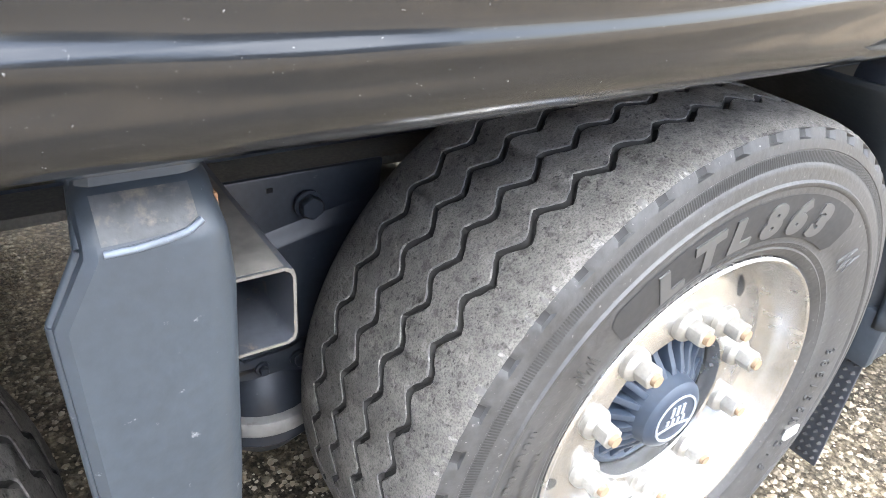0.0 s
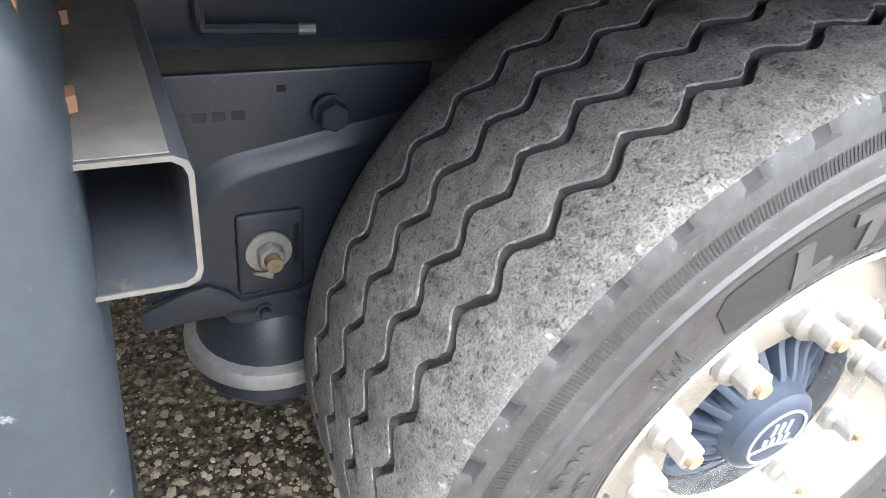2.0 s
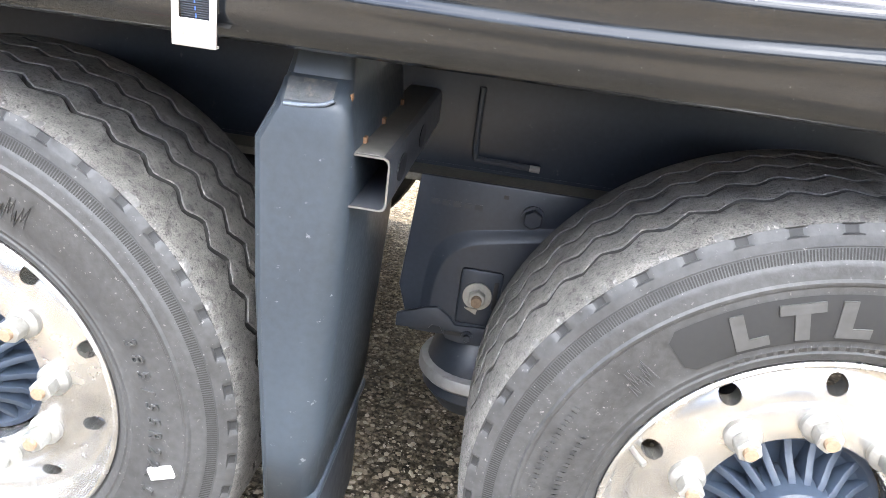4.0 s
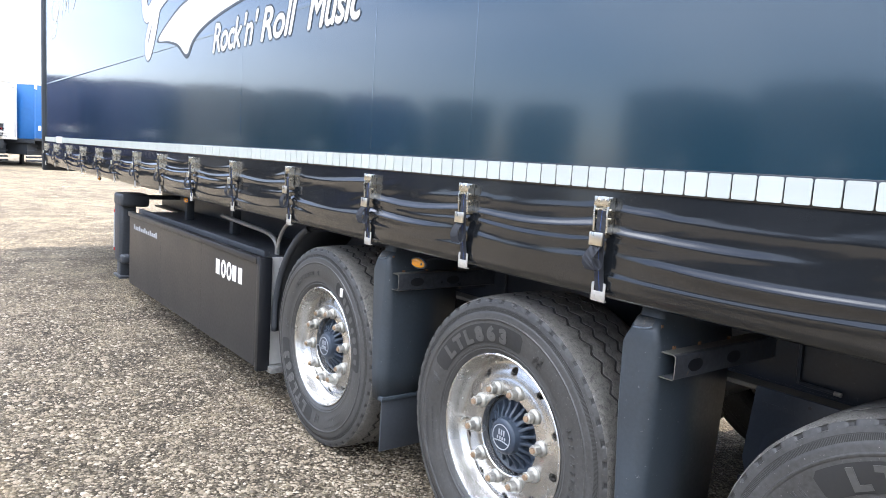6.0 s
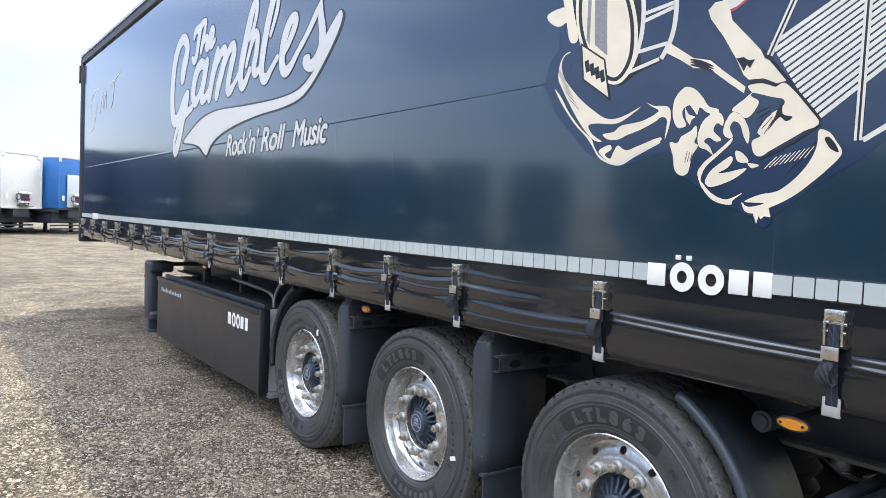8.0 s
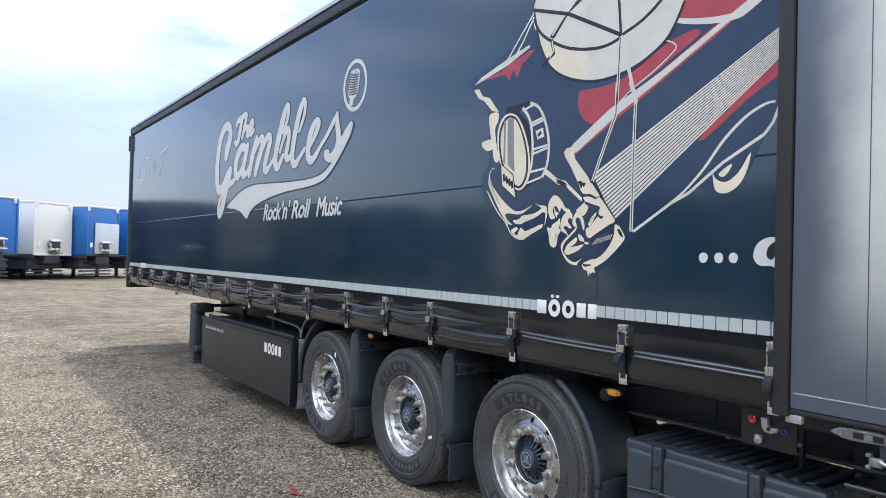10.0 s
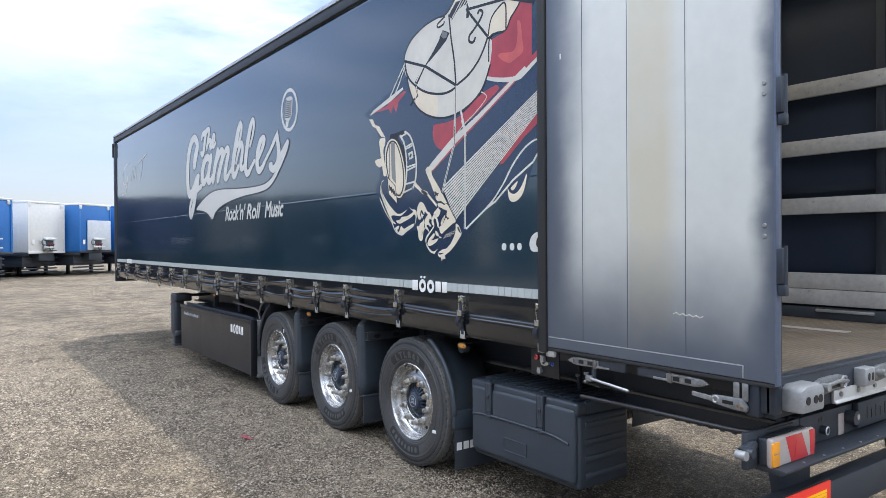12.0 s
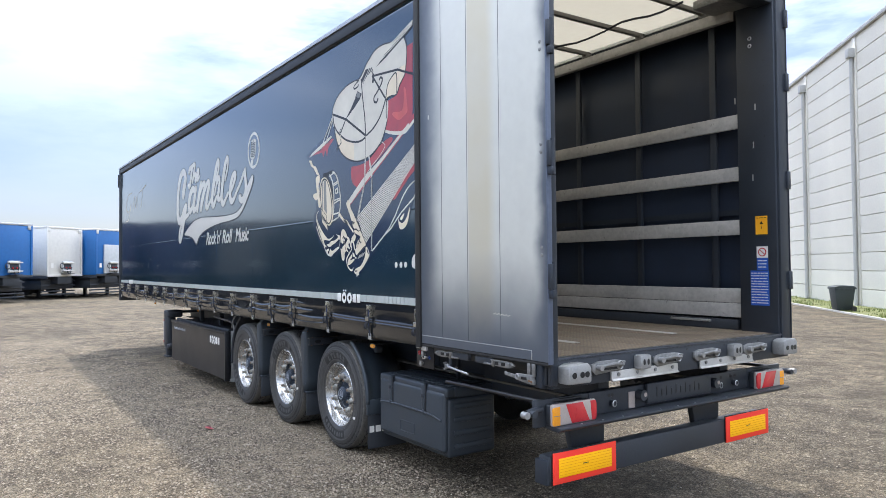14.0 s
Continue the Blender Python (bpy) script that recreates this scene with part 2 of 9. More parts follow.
def woven(m, pitch):
    """Cross ribs of a woven band."""
    n, k = m.node_tree.nodes, m.node_tree.links
    p = n["Principled BSDF"]
    tc, w = n.new("ShaderNodeTexCoord"), n.new("ShaderNodeTexWave")
    w.bands_direction = "Z"
    w.inputs["Scale"].default_value = 0.314 / pitch
    k.new(tc.outputs["Object"], w.inputs["Vector"])
    x = n.new("ShaderNodeMix")
    x.data_type = "RGBA"
    x.inputs["B"].default_value = (0.026, 0.030, 0.040, 1)
    k.new(w.outputs["Fac"], x.inputs["Factor"])
    k.new(p.inputs["Base Color"].links[0].from_socket, x.inputs["A"])
    k.new(x.outputs["Result"], p.inputs["Base Color"])
    b = n.new("ShaderNodeBump")
    b.inputs["Distance"].default_value = 0.0012
    k.new(w.outputs["Fac"], b.inputs["Height"])
    k.new(b.outputs["Normal"], p.inputs["Normal"])


M_CURTAIN_NAVY.node_tree.nodes["Principled BSDF"].inputs["Coat IOR"].default_value = 1.7
woven(M_STRAP, 0.0024)


def tread_material():
    """Worn tread: grey, gritty rubber with dark pits, scratches round it and pale dust."""
    m = material("worn_tread_rubber", (0.116, 0.110, 0.100), 0.88, vary=0.32, grain=90, big=7)
    n, k = m.node_tree.nodes, m.node_tree.links
    p = n["Principled BSDF"]
    base = p.inputs["Base Color"].links[0].from_socket
    tc = n.new("ShaderNodeTexCoord")
    out, height = base, None
    for scale, lo, hi, tone in ((420.0, 0.36, 0.56, 0.66), (150.0, 0.33, 0.39, 0.48), (60.0, 0.34, 0.44, 0.70), (36.0, 0.50, 0.74, 1.30)):
        t = n.new("ShaderNodeTexNoise")
        t.inputs["Scale"].default_value, t.inputs["Detail"].default_value, t.inputs["Roughness"].default_value = scale, 3.0, 0.6
        k.new(tc.outputs["Object"], t.inputs["Vector"])
        r = n.new("ShaderNodeMapRange")
        r.inputs["From Min"].default_value, r.inputs["From Max"].default_value = lo, hi
        r.inputs["To Min"].default_value, r.inputs["To Max"].default_value = (tone, 1.12) if tone < 1 else (1.0, tone)
        k.new(t.outputs["Fac"], r.inputs["Value"])
        x = n.new("ShaderNodeMix")
        x.data_type, x.blend_type = "RGBA", "MULTIPLY"
        x.inputs["Factor"].default_value = 1.0
        k.new(out, x.inputs["A"])
        k.new(r.outputs["Result"], x.inputs["B"])
        out = x.outputs["Result"]
        if tone < 1:
            a = n.new("ShaderNodeMath")
            a.operation = "ADD"
            k.new(r.outputs["Result"], a.inputs[0])
            if height:
                k.new(height, a.inputs[1])
            height = a.outputs[0]
    k.new(out, p.inputs["Base Color"])
    b = n.new("ShaderNodeBump")
    b.inputs["Strength"].default_value, b.inputs["Distance"].default_value = 1.0, 0.0020
    k.new(height, b.inputs["Height"])
    k.new(b.outputs["Normal"], p.inputs["Normal"])
    return m


M_TREAD = tread_material()
# near-black colour paints in the shade inside the tread grooves
M_GROOVE_SHADE = material("shade_dark_groove_rubber", (0.026, 0.025, 0.023), 0.85, vary=0.35, grain=200, bump=0.001)
M_WORN_EDGE = material("dusty_groove_edge", (0.13, 0.126, 0.119), 0.9, vary=0.45, grain=160, bump=0.002, spots=((0.30, 0.285, 0.26), 0.50, 80))


def studded(m, pitch):
    """Pressed anti-slip studs in rows."""
    n, k = m.node_tree.nodes, m.node_tree.links
    p = n["Principled BSDF"]
    tc, v, r = n.new("ShaderNodeTexCoord"), n.new("ShaderNodeTexVoronoi"), n.new("ShaderNodeMapRange")
    v.inputs["Randomness"].default_value, v.inputs["Scale"].default_value = 0.0, 1 / pitch
    k.new(tc.outputs["Object"], v.inputs["Vector"])
    r.inputs["From Min"].default_value, r.inputs["From Max"].default_value = 0.15, 0.42
    r.inputs["To Min"].default_value, r.inputs["To Max"].default_value = 1.5, 0.75
    k.new(v.outputs["Distance"], r.inputs["Value"])
    x = n.new("ShaderNodeMix")
    x.data_type, x.blend_type = "RGBA", "MULTIPLY"
    x.inputs["Factor"].default_value = 1.0
    k.new(p.inputs["Base Color"].links[0].from_socket, x.inputs["A"])
    k.new(r.outputs["Result"], x.inputs["B"])
    k.new(x.outputs["Result"], p.inputs["Base Color"])


studded(M_WOOD, 0.034)


def roof_material():
    """Thin white tarpaulin that lets daylight through."""
    m = M_ROOF
    n, k = m.node_tree.nodes, m.node_tree.links
    p = n["Principled BSDF"]
    tr = n.new("ShaderNodeBsdfTranslucent")
    tr.inputs["Color"].default_value = (0.24, 0.215, 0.165, 1)
    mx = n.new("ShaderNodeMixShader")
    mx.inputs["Fac"].default_value = 0.75
    k.new(p.outputs["BSDF"], mx.inputs[1])
    k.new(tr.outputs["BSDF"], mx.inputs[2])
    k.new(mx.outputs["Shader"], n["Material Output"].inputs["Surface"])


roof_material()


def gravel_material():
    """Compacted gravel: small stones of many tones in grey-brown fines, with worn and damp patches."""
    m = bpy.data.materials.new("compacted_gravel")
    m.use_nodes = True
    n, k = m.node_tree.nodes, m.node_tree.links
    p = n["Principled BSDF"]
    tc = n.new("ShaderNodeTexCoord")

    def tex(kind, scale):
        t = n.new(kind)
        t.inputs["Scale"].default_value = scale
        k.new(tc.outputs["Object"], t.inputs["Vector"])
        return t

    def ramp(source, *stops):
        r = n.new("ShaderNodeValToRGB")
        r.color_ramp.elements[0].position, r.color_ramp.elements[0].color = stops[0][0], (*stops[0][1], 1)
        r.color_ramp.elements[1].position, r.color_ramp.elements[1].color = stops[-1][0], (*stops[-1][1], 1)
        for at, c in stops[1:-1]:
            r.color_ramp.elements.new(at).color = (*c, 1)
        k.new(source, r.inputs["Fac"])
        return r.outputs["Color"]

    def mix(a, b, fac, mode="MIX"):
        x = n.new("ShaderNodeMix")
        x.data_type, x.blend_type = "RGBA", mode
        for key, v in (("A", a), ("B", b), ("Factor", fac)):
            if isinstance(v, (float, tuple)):
                x.inputs[key].default_value = v
            else:
                k.new(v, x.inputs[key])
        return x.outputs["Result"]

    pebble, small = tex("ShaderNodeTexVoronoi", 62), tex("ShaderNodeTexVoronoi", 140)
    wide, patch, blotch = tex("ShaderNodeTexNoise", 0.35), tex("ShaderNodeTexNoise", 2.2), tex("ShaderNodeTexNoise", 9.0)
    for t in (wide, patch, blotch):
        t.inputs["Detail"].default_value = 6.0
    sep = n.new("ShaderNodeSeparateColor")
    k.new(pebble.outputs["Color"], sep.inputs["Color"])
    sep2 = n.new("ShaderNodeSeparateColor")
    k.new(small.outputs["Color"], sep2.inputs["Color"])
    tones = ramp(sep.outputs[0], (0.0, (0.12, 0.092, 0.062)), (0.35, (0.25, 0.196, 0.130)), (0.7, (0.385, 0.310, 0.212)), (1.0, (0.49, 0.418, 0.318)))
    tones2 = ramp(sep2.outputs[1], (0.0, (0.080, 0.064, 0.046)), (0.6, (0.270, 0.213, 0.144)), (1.0, (0.42, 0.35, 0.255)))
    col = mix(tones, tones2, ramp(blotch.outputs["Fac"], (0.42, (0.1, 0.1, 0.1)), (0.58, (0.9, 0.9, 0.9))))
    gap = ramp(pebble.outputs["Distance"], (0.28, (1.06, 1.06, 1.06)), (0.60, (0.54, 0.53, 0.51)))
    col = mix(col, gap, 0.9, "MULTIPLY")
    col = mix(col, ramp(patch.outputs["Fac"], (0.36, (0.58, 0.575, 0.57)), (0.64, (1.10, 1.09, 1.07))), 1.0, "MULTIPLY")
    col = mix(col, ramp(wide.outputs["Fac"], (0.35, (0.64, 0.675, 0.72)), (0.62, (0.97, 1.0, 1.04))), 1.0, "MULTIPLY")
    coarse, lumps = tex("ShaderNodeTexNoise", 42.0), tex("ShaderNodeTexNoise", 11.0)
    for t, rough in ((coarse, 0.85), (lumps, 0.9)):
        t.inputs["Detail"].default_value, t.inputs["Roughness"].default_value = 6.0, rough
    col = mix(col, ramp(coarse.outputs["Fac"], (0.36, (0.58, 0.57, 0.56)), (0.50, (0.90, 0.89, 0.87)), (0.62, (1.22, 1.20, 1.17))), 1.0, "MULTIPLY")
    col = mix(col, ramp(lumps.outputs["Fac"], (0.36, (0.48, 0.475, 0.47)), (0.60, (1.36, 1.35, 1.33))), 1.0, "MULTIPLY")
    k.new(col, p.inputs["Base Color"])
    p.inputs["Roughness"].default_value = 0.88
    p.inputs["Specular IOR Level"].default_value = 0.28
    hmix = n.new("ShaderNodeMath")
    hmix.operation = "MULTIPLY_ADD"
    k.new(small.outputs["Distance"], hmix.inputs[0])
    hmix.inputs[1].default_value = 0.5
    k.new(pebble.outputs["Distance"], hmix.inputs[2])
    b = n.new("ShaderNodeBump")
    b.invert = True
    b.inputs["Strength"].default_value, b.inputs["Distance"].default_value = 1.0, 0.014
    hsum = n.new("ShaderNodeMath")
    hsum.operation = "MULTIPLY_ADD"
    k.new(coarse.outputs["Fac"], hsum.inputs[0])
    hsum.inputs[1].default_value = -1.6
    k.new(hmix.outputs[0], hsum.inputs[2])
    k.new(hsum.outputs[0], b.inputs["Height"])
    k.new(b.outputs["Normal"], p.inputs["Normal"])
    return m


M_GRAVEL = gravel_material()


def island_material(name, colours, rough):
    m = bpy.data.materials.new(name)
    m.use_nodes = True
    n, k = m.node_tree.nodes, m.node_tree.links
    g = n.new("ShaderNodeNewGeometry")
    r = n.new("ShaderNodeValToRGB")
    r.color_ramp.elements[0].color, r.color_ramp.elements[1].color = (*colours[0], 1), (*colours[-1], 1)
    for i, c in enumerate(colours[1:-1]):
        r.color_ramp.elements.new((i + 1) / (len(colours) - 1)).color = (*c, 1)
    k.new(g.outputs["Random Per Island"], r.inputs["Fac"])
    k.new(r.outputs["Color"], n["Principled BSDF"].inputs["Base Color"])
    n["Principled BSDF"].inputs["Roughness"].default_value = rough
    return m


M_STONE = island_material("mixed_gravel_stones", [(0.11, 0.087, 0.062), (0.19, 0.151, 0.105), (0.24, 0.192, 0.134), (0.29, 0.240, 0.174), (0.36, 0.311, 0.238)], 0.7)
M_GRASS = island_material("short_grass", [(0.06, 0.10, 0.02), (0.11, 0.16, 0.03), (0.22, 0.22, 0.07)], 0.8)


def door_material():
    """Inside of the door: pale worn sheet, brownish run marks, dark grime from the edges inwards."""
    m = material("stained_door_sheet", (0.60, 0.600, 0.550), 0.42, metal=0.0, vary=0.05, grain=14, big=1.2)
    n, k = m.node_tree.nodes, m.node_tree.links
    p = n["Principled BSDF"]
    base = p.inputs["Base Color"].links[0].from_socket
    tc = n.new("ShaderNodeTexCoord")
    sp = n.new("ShaderNodeSeparateXYZ")
    k.new(tc.outputs["Object"], sp.inputs[0])
    no = n.new("ShaderNodeTexNoise")
    no.inputs["Scale"].default_value, no.inputs["Detail"].default_value = 2.6, 6.0
    k.new(tc.outputs["Object"], no.inputs["Vector"])

    def maths(op, a, b):
        x = n.new("ShaderNodeMath")
        x.operation = op
        for i, v in enumerate((a, b)):
            if isinstance(v, float):
                x.inputs[i].default_value = v
            else:
                k.new(v, x.inputs[i])
        return x.outputs[0]

    def soft(value, lo, hi):
        r = n.new("ShaderNodeMapRange")
        r.interpolation_type = "SMOOTHSTEP"
        r.inputs["From Min"].default_value, r.inputs["From Max"].default_value = lo, hi
        k.new(value, r.inputs["Value"])
        return r.outputs["Result"]

    wob = maths("MULTIPLY", maths("SUBTRACT", no.outputs["Fac"], 0.5), 0.22)
    x = maths("ADD", sp.outputs["X"], wob)
    z = maths("ADD", sp.outputs["Z"], wob)
    left = soft(x, 0.05, 0.34)
    right = maths("SUBTRACT", 1.0, soft(x, 1.23, 1.36))
    low = soft(z, 0.02, 0.72)
    clean = maths("MULTIPLY", maths("MULTIPLY", left, right), low)
    brown = maths("MULTIPLY", soft(sp.outputs["X"], 0.578, 0.60), maths("SUBTRACT", 1.0, soft(sp.outputs["X"], 0.78, 0.90)))
    brown = maths("MULTIPLY", brown, maths("ADD", 0.25, no.outputs["Fac"]))

    def mixc(a, b, f):
        q = n.new("ShaderNodeMix")
        q.data_type = "RGBA"
        for key, v in (("A", a), ("B", b), ("Factor", f)):
            if isinstance(v, tuple):
                q.inputs[key].default_value = v
            else:
                k.new(v, q.inputs[key])
        return q.outputs["Result"]

    c = mixc(base, (0.55, 0.50, 0.37, 1), brown)
    c = mixc((0.098, 0.114, 0.140, 1), c, clean)
    k.new(c, p.inputs["Base Color"])
    return m


M_DOOR = door_material()
M_DOOR_EDGE = material("navy_sprayed_sheet", (0.11, 0.135, 0.19), 0.38, metal=0.1, vary=0.15, grain=40, big=2)


# Mesh helpers
def merge(bm, other):
    me = bpy.data.meshes.new("tmp")
    other.to_mesh(me)
    other.free()
    bm.from_mesh(me)
    bpy.data.meshes.remove(me)
    return bm


def box(x0, x1, y0, y1, z0, z1, bevel=0.0, bm=None, m=None, segs=2):
    t = bmesh.new()
    bmesh.ops.create_cube(t, size=1.0, matrix=Matrix.Translation(((x0 + x1) / 2, (y0 + y1) / 2, (z0 + z1) / 2)) @ Matrix.Diagonal((abs(x1 - x0), abs(y1 - y0), abs(z1 - z0), 1)))
    if bevel:
        bmesh.ops.bevel(t, geom=t.edges[:], offset=bevel, segments=segs, profile=0.5, affect="EDGES")
    if m is not None:
        bmesh.ops.transform(t, matrix=m, verts=t.verts)
    return merge(bm, t) if bm is not None else t


def prism(points, axis, a, b, bevel=0.0, bm=None):
    """A polygon of 2D points, pushed along an axis from a to b. The points are the two other axes in the order x, y, z."""
    t = bmesh.new()

    def at(p, v):
        return {"x": (v, p[0], p[1]), "y": (p[0], v, p[1]), "z": (p[0], p[1], v)}[axis]

    lo = [t.verts.new(at(p, a)) for p in points]
    hi = [t.verts.new(at(p, b)) for p in points]
    t.faces.new(lo)
    t.faces.new(hi)
    for i in range(len(points)):
        j = (i + 1) % len(points)
        t.faces.new((lo[i], lo[j], hi[j], hi[i]))
    bmesh.ops.recalc_face_normals(t, faces=t.faces)
    if bevel:
        bmesh.ops.bevel(t, geom=t.edges[:], offset=bevel, segments=2, profile=0.5, affect="EDGES")
    return merge(bm, t) if bm is not None else t


def rod(p0, p1, r, segs=12, bm=None, r1=None):
    t = bmesh.new()
    p0, p1 = Vector(p0), Vector(p1)
    d = p1 - p0
    m = Matrix.Translation((p0 + p1) / 2) @ d.to_track_quat("Z", "Y").to_matrix().to_4x4()
    bmesh.ops.create_cone(t, cap_ends=True, segments=segs, radius1=r, radius2=r if r1 is None else r1, depth=d.length, matrix=m)
    return merge(bm, t) if bm is not None else t


def lathe(profile, segs=64, axis="y", centre=(0, 0, 0), bm=None, closed=False):
    """Profile of (radius, place along the axis), turned round the axis."""
    t = bmesh.new()
    rings = []
    for i in range(segs):
        a = 2 * math.pi * i / segs
        ring = []
        for r, h in profile:
            c, s = r * math.cos(a), r * math.sin(a)
            v = {"y": (c, h, s), "z": (c, s, h), "x": (h, c, s)}[axis]
            ring.append(t.verts.new(Vector(v) + Vector(centre)))
        rings.append(ring)
    m = len(profile)
    for i in range(segs):
        r0, r1 = rings[i], rings[(i + 1) % segs]
        for j in range(m if closed else m - 1):
            t.faces.new((r0[j], r0[(j + 1) % m], r1[(j + 1) % m], r1[j]))
    bmesh.ops.remove_doubles(t, verts=t.verts, dist=1e-6)
    bmesh.ops.recalc_face_normals(t, faces=t.faces)
    return merge(bm, t) if bm is not None else t


def tube(points, r, segs=8, bm=None):
    """A round bar along points."""
    t = bmesh.new()
    pts = [Vector(p) for p in points]
    rings = []
    up = Vector((0.13, 0.27, 0.95))
    for i, p in enumerate(pts):
        d = (pts[min(i + 1, len(pts) - 1)] - pts[max(i - 1, 0)]).normalized()
        u = d.cross(up).normalized()
        v = d.cross(u)
        rings.append([t.verts.new(p + r * (math.cos(2 * math.pi * k / segs) * u + math.sin(2 * math.pi * k / segs) * v)) for k in range(segs)])
    for a, b in zip(rings, rings[1:]):
        for k in range(segs):
            t.faces.new((a[k], a[(k + 1) % segs], b[(k + 1) % segs], b[k]))
    t.faces.new(rings[0])
    t.faces.new(rings[-1])
    bmesh.ops.recalc_face_normals(t, faces=t.faces)
    return merge(bm, t) if bm is not None else t


def finish(bm, name, mat, smooth=35):
    me = bpy.data.meshes.new(name)
    bm.to_mesh(me)
    bm.free()
    for m in mat if isinstance(mat, (list, tuple)) else (mat,):
        me.materials.append(m)
    if smooth:
        me.polygons.foreach_set("use_smooth", [True] * len(me.polygons))
        me.set_sharp_from_angle(angle=radians(smooth))
    return me


def part(name, bm, mat, parent=None, label="", smooth=35):
    ob = new(name, bm if isinstance(bm, bpy.types.Mesh) else finish(bm, name, mat, smooth))
    ob.parent = parent
    if label:
        ob["label"] = label
    return ob


def thing(name, label, category, group="", at=(0, 0, 0)):
    ob = new(name)
    ob.location = at
    ob.empty_display_size = 0.2
    return tagged(ob, label, category, group)


def spline(points, steps=6, closed=False):
    """A smooth line through points."""
    p = [Vector(q) for q in points]
    n = len(p)
    out = []
    for i in range(n if closed else n - 1):
        a, b = p[i], p[(i + 1) % n]
        z = p[(i - 1) % n] if closed or i else a
        c = p[(i + 2) % n] if closed or i + 2 < n else b
        for s in range(steps):
            u = s / steps
            out.append(0.5 * (2 * a + (b - z) * u + (2 * z - 5 * a + 4 * b - c) * u * u + (3 * a - z - 3 * b + c) * u ** 3))
    if not closed:
        out.append(p[-1])
    return out


def flat(points, lift, bm=None):
    """A flat print on the side of the trailer (the x z plane), facing out."""
    t = bmesh.new()
    vs = [t.verts.new((q[0], -lift, q[1])) for q in points]
    es = [t.edges.new((vs[i], vs[(i + 1) % len(vs)])) for i in range(len(vs))]
    bmesh.ops.triangle_fill(t, use_beauty=True, edges=es, normal=(0, -1, 0))
    for f in t.faces:
        if f.normal.y > 0:
            f.normal_flip()
    return merge(bm, t) if bm is not None else t


def stroke(points, width, lift, bm=None, closed=False, taper=1.0):
    """A printed line of a given width."""
    t = bmesh.new()
    p = [Vector((q[0], q[1])) for q in points]
    n = len(p)
    pairs = []
    for i, q in enumerate(p):
        a, b = (p[(i - 1) % n], p[(i + 1) % n]) if closed else (p[max(i - 1, 0)], p[min(i + 1, n - 1)])
        d = (b - a).normalized()
        w = width / 2 * (taper + (1 - taper) * math.sin(math.pi * i / max(1, n - 1)))
        s = Vector((-d.y, d.x)) * w
        d = lift + 0.0002 * i / n
        pairs.append((t.verts.new((q.x + s.x, -d, q.y + s.y)), t.verts.new((q.x - s.x, -d, q.y - s.y))))
    for i in range(n if closed else n - 1):
        (a, b), (c, d) = pairs[i], pairs[(i + 1) % n]
        t.faces.new((a, b, d, c))
    bmesh.ops.recalc_face_normals(t, faces=t.faces)
    for f in t.faces:
        if f.normal.y > 0:
            f.normal_flip()
    return merge(bm, t) if bm is not None else t


def oval(cx, cz, rx, rz, tilt=0.0, n=32):
    c, s = math.cos(radians(tilt)), math.sin(radians(tilt))
    out = []
    for i in range(n):
        u, v = rx * math.cos(2 * math.pi * i / n), rz * math.sin(2 * math.pi * i / n)
        out.append((cx + u * c - v * s, cz + u * s + v * c))
    return out


def lettering(text, size, depth=0.001, shear=0.0, spacing=1.0, bold=0.0):
    """The outlines of some words, as a mesh in the x y plane from x = 0, with the built-in font."""
    cu = bpy.data.curves.new("words", "FONT")
    cu.body, cu.size, cu.extrude, cu.shear, cu.space_character, cu.resolution_u, cu.offset = text, size, depth, shear, spacing, 4, bold
    ob = bpy.data.objects.new("words", cu)
    scene.collection.objects.link(ob)
    dg = bpy.context.evaluated_depsgraph_get()
    dg.update()
    me = bpy.data.meshes.new_from_object(ob.evaluated_get(dg))
    bpy.data.objects.remove(ob)
    bpy.data.curves.remove(cu)
    bm = bmesh.new()
    bm.from_mesh(me)
    bpy.data.meshes.remove(me)
    return bm


# Ground
GROUND_Z = 0.02
bm = bmesh.new()
bmesh.ops.create_grid(bm, x_segments=60, y_segments=60, size=600)
for v in bm.verts:
    if max(abs(v.co.x), abs(v.co.y)) > 60:
        v.co.z = -0.25 * noise.noise(v.co * 0.01) ** 2
bmesh.ops.translate(bm, verts=bm.verts, vec=(0, 0, GROUND_Z))
tagged(part("ground", bm, M_GRAVEL), "compacted grey-brown gravel yard", "ground", kind="structure")

# The semi-trailer: rear end at x = REAR, camera-side curtain in the plane y = 0
REAR, FRONT, WIDE, ROOF_Z, DECK = 2.96, -10.45, 2.53, 3.86, 1.16
STRAPS = [1.565, 0.81, 0.0, -0.838, -1.43, -2.05, -2.80, -3.55, -4.28, -5.0, -5.71, -6.41, -7.10, -7.87, -8.66, -9.5, -10.25]
trailer = thing("semi_trailer", "black three-axle curtain-side semi-trailer with its rear doors open, standing on gravel", "trailer", at=(0, 0, 0))


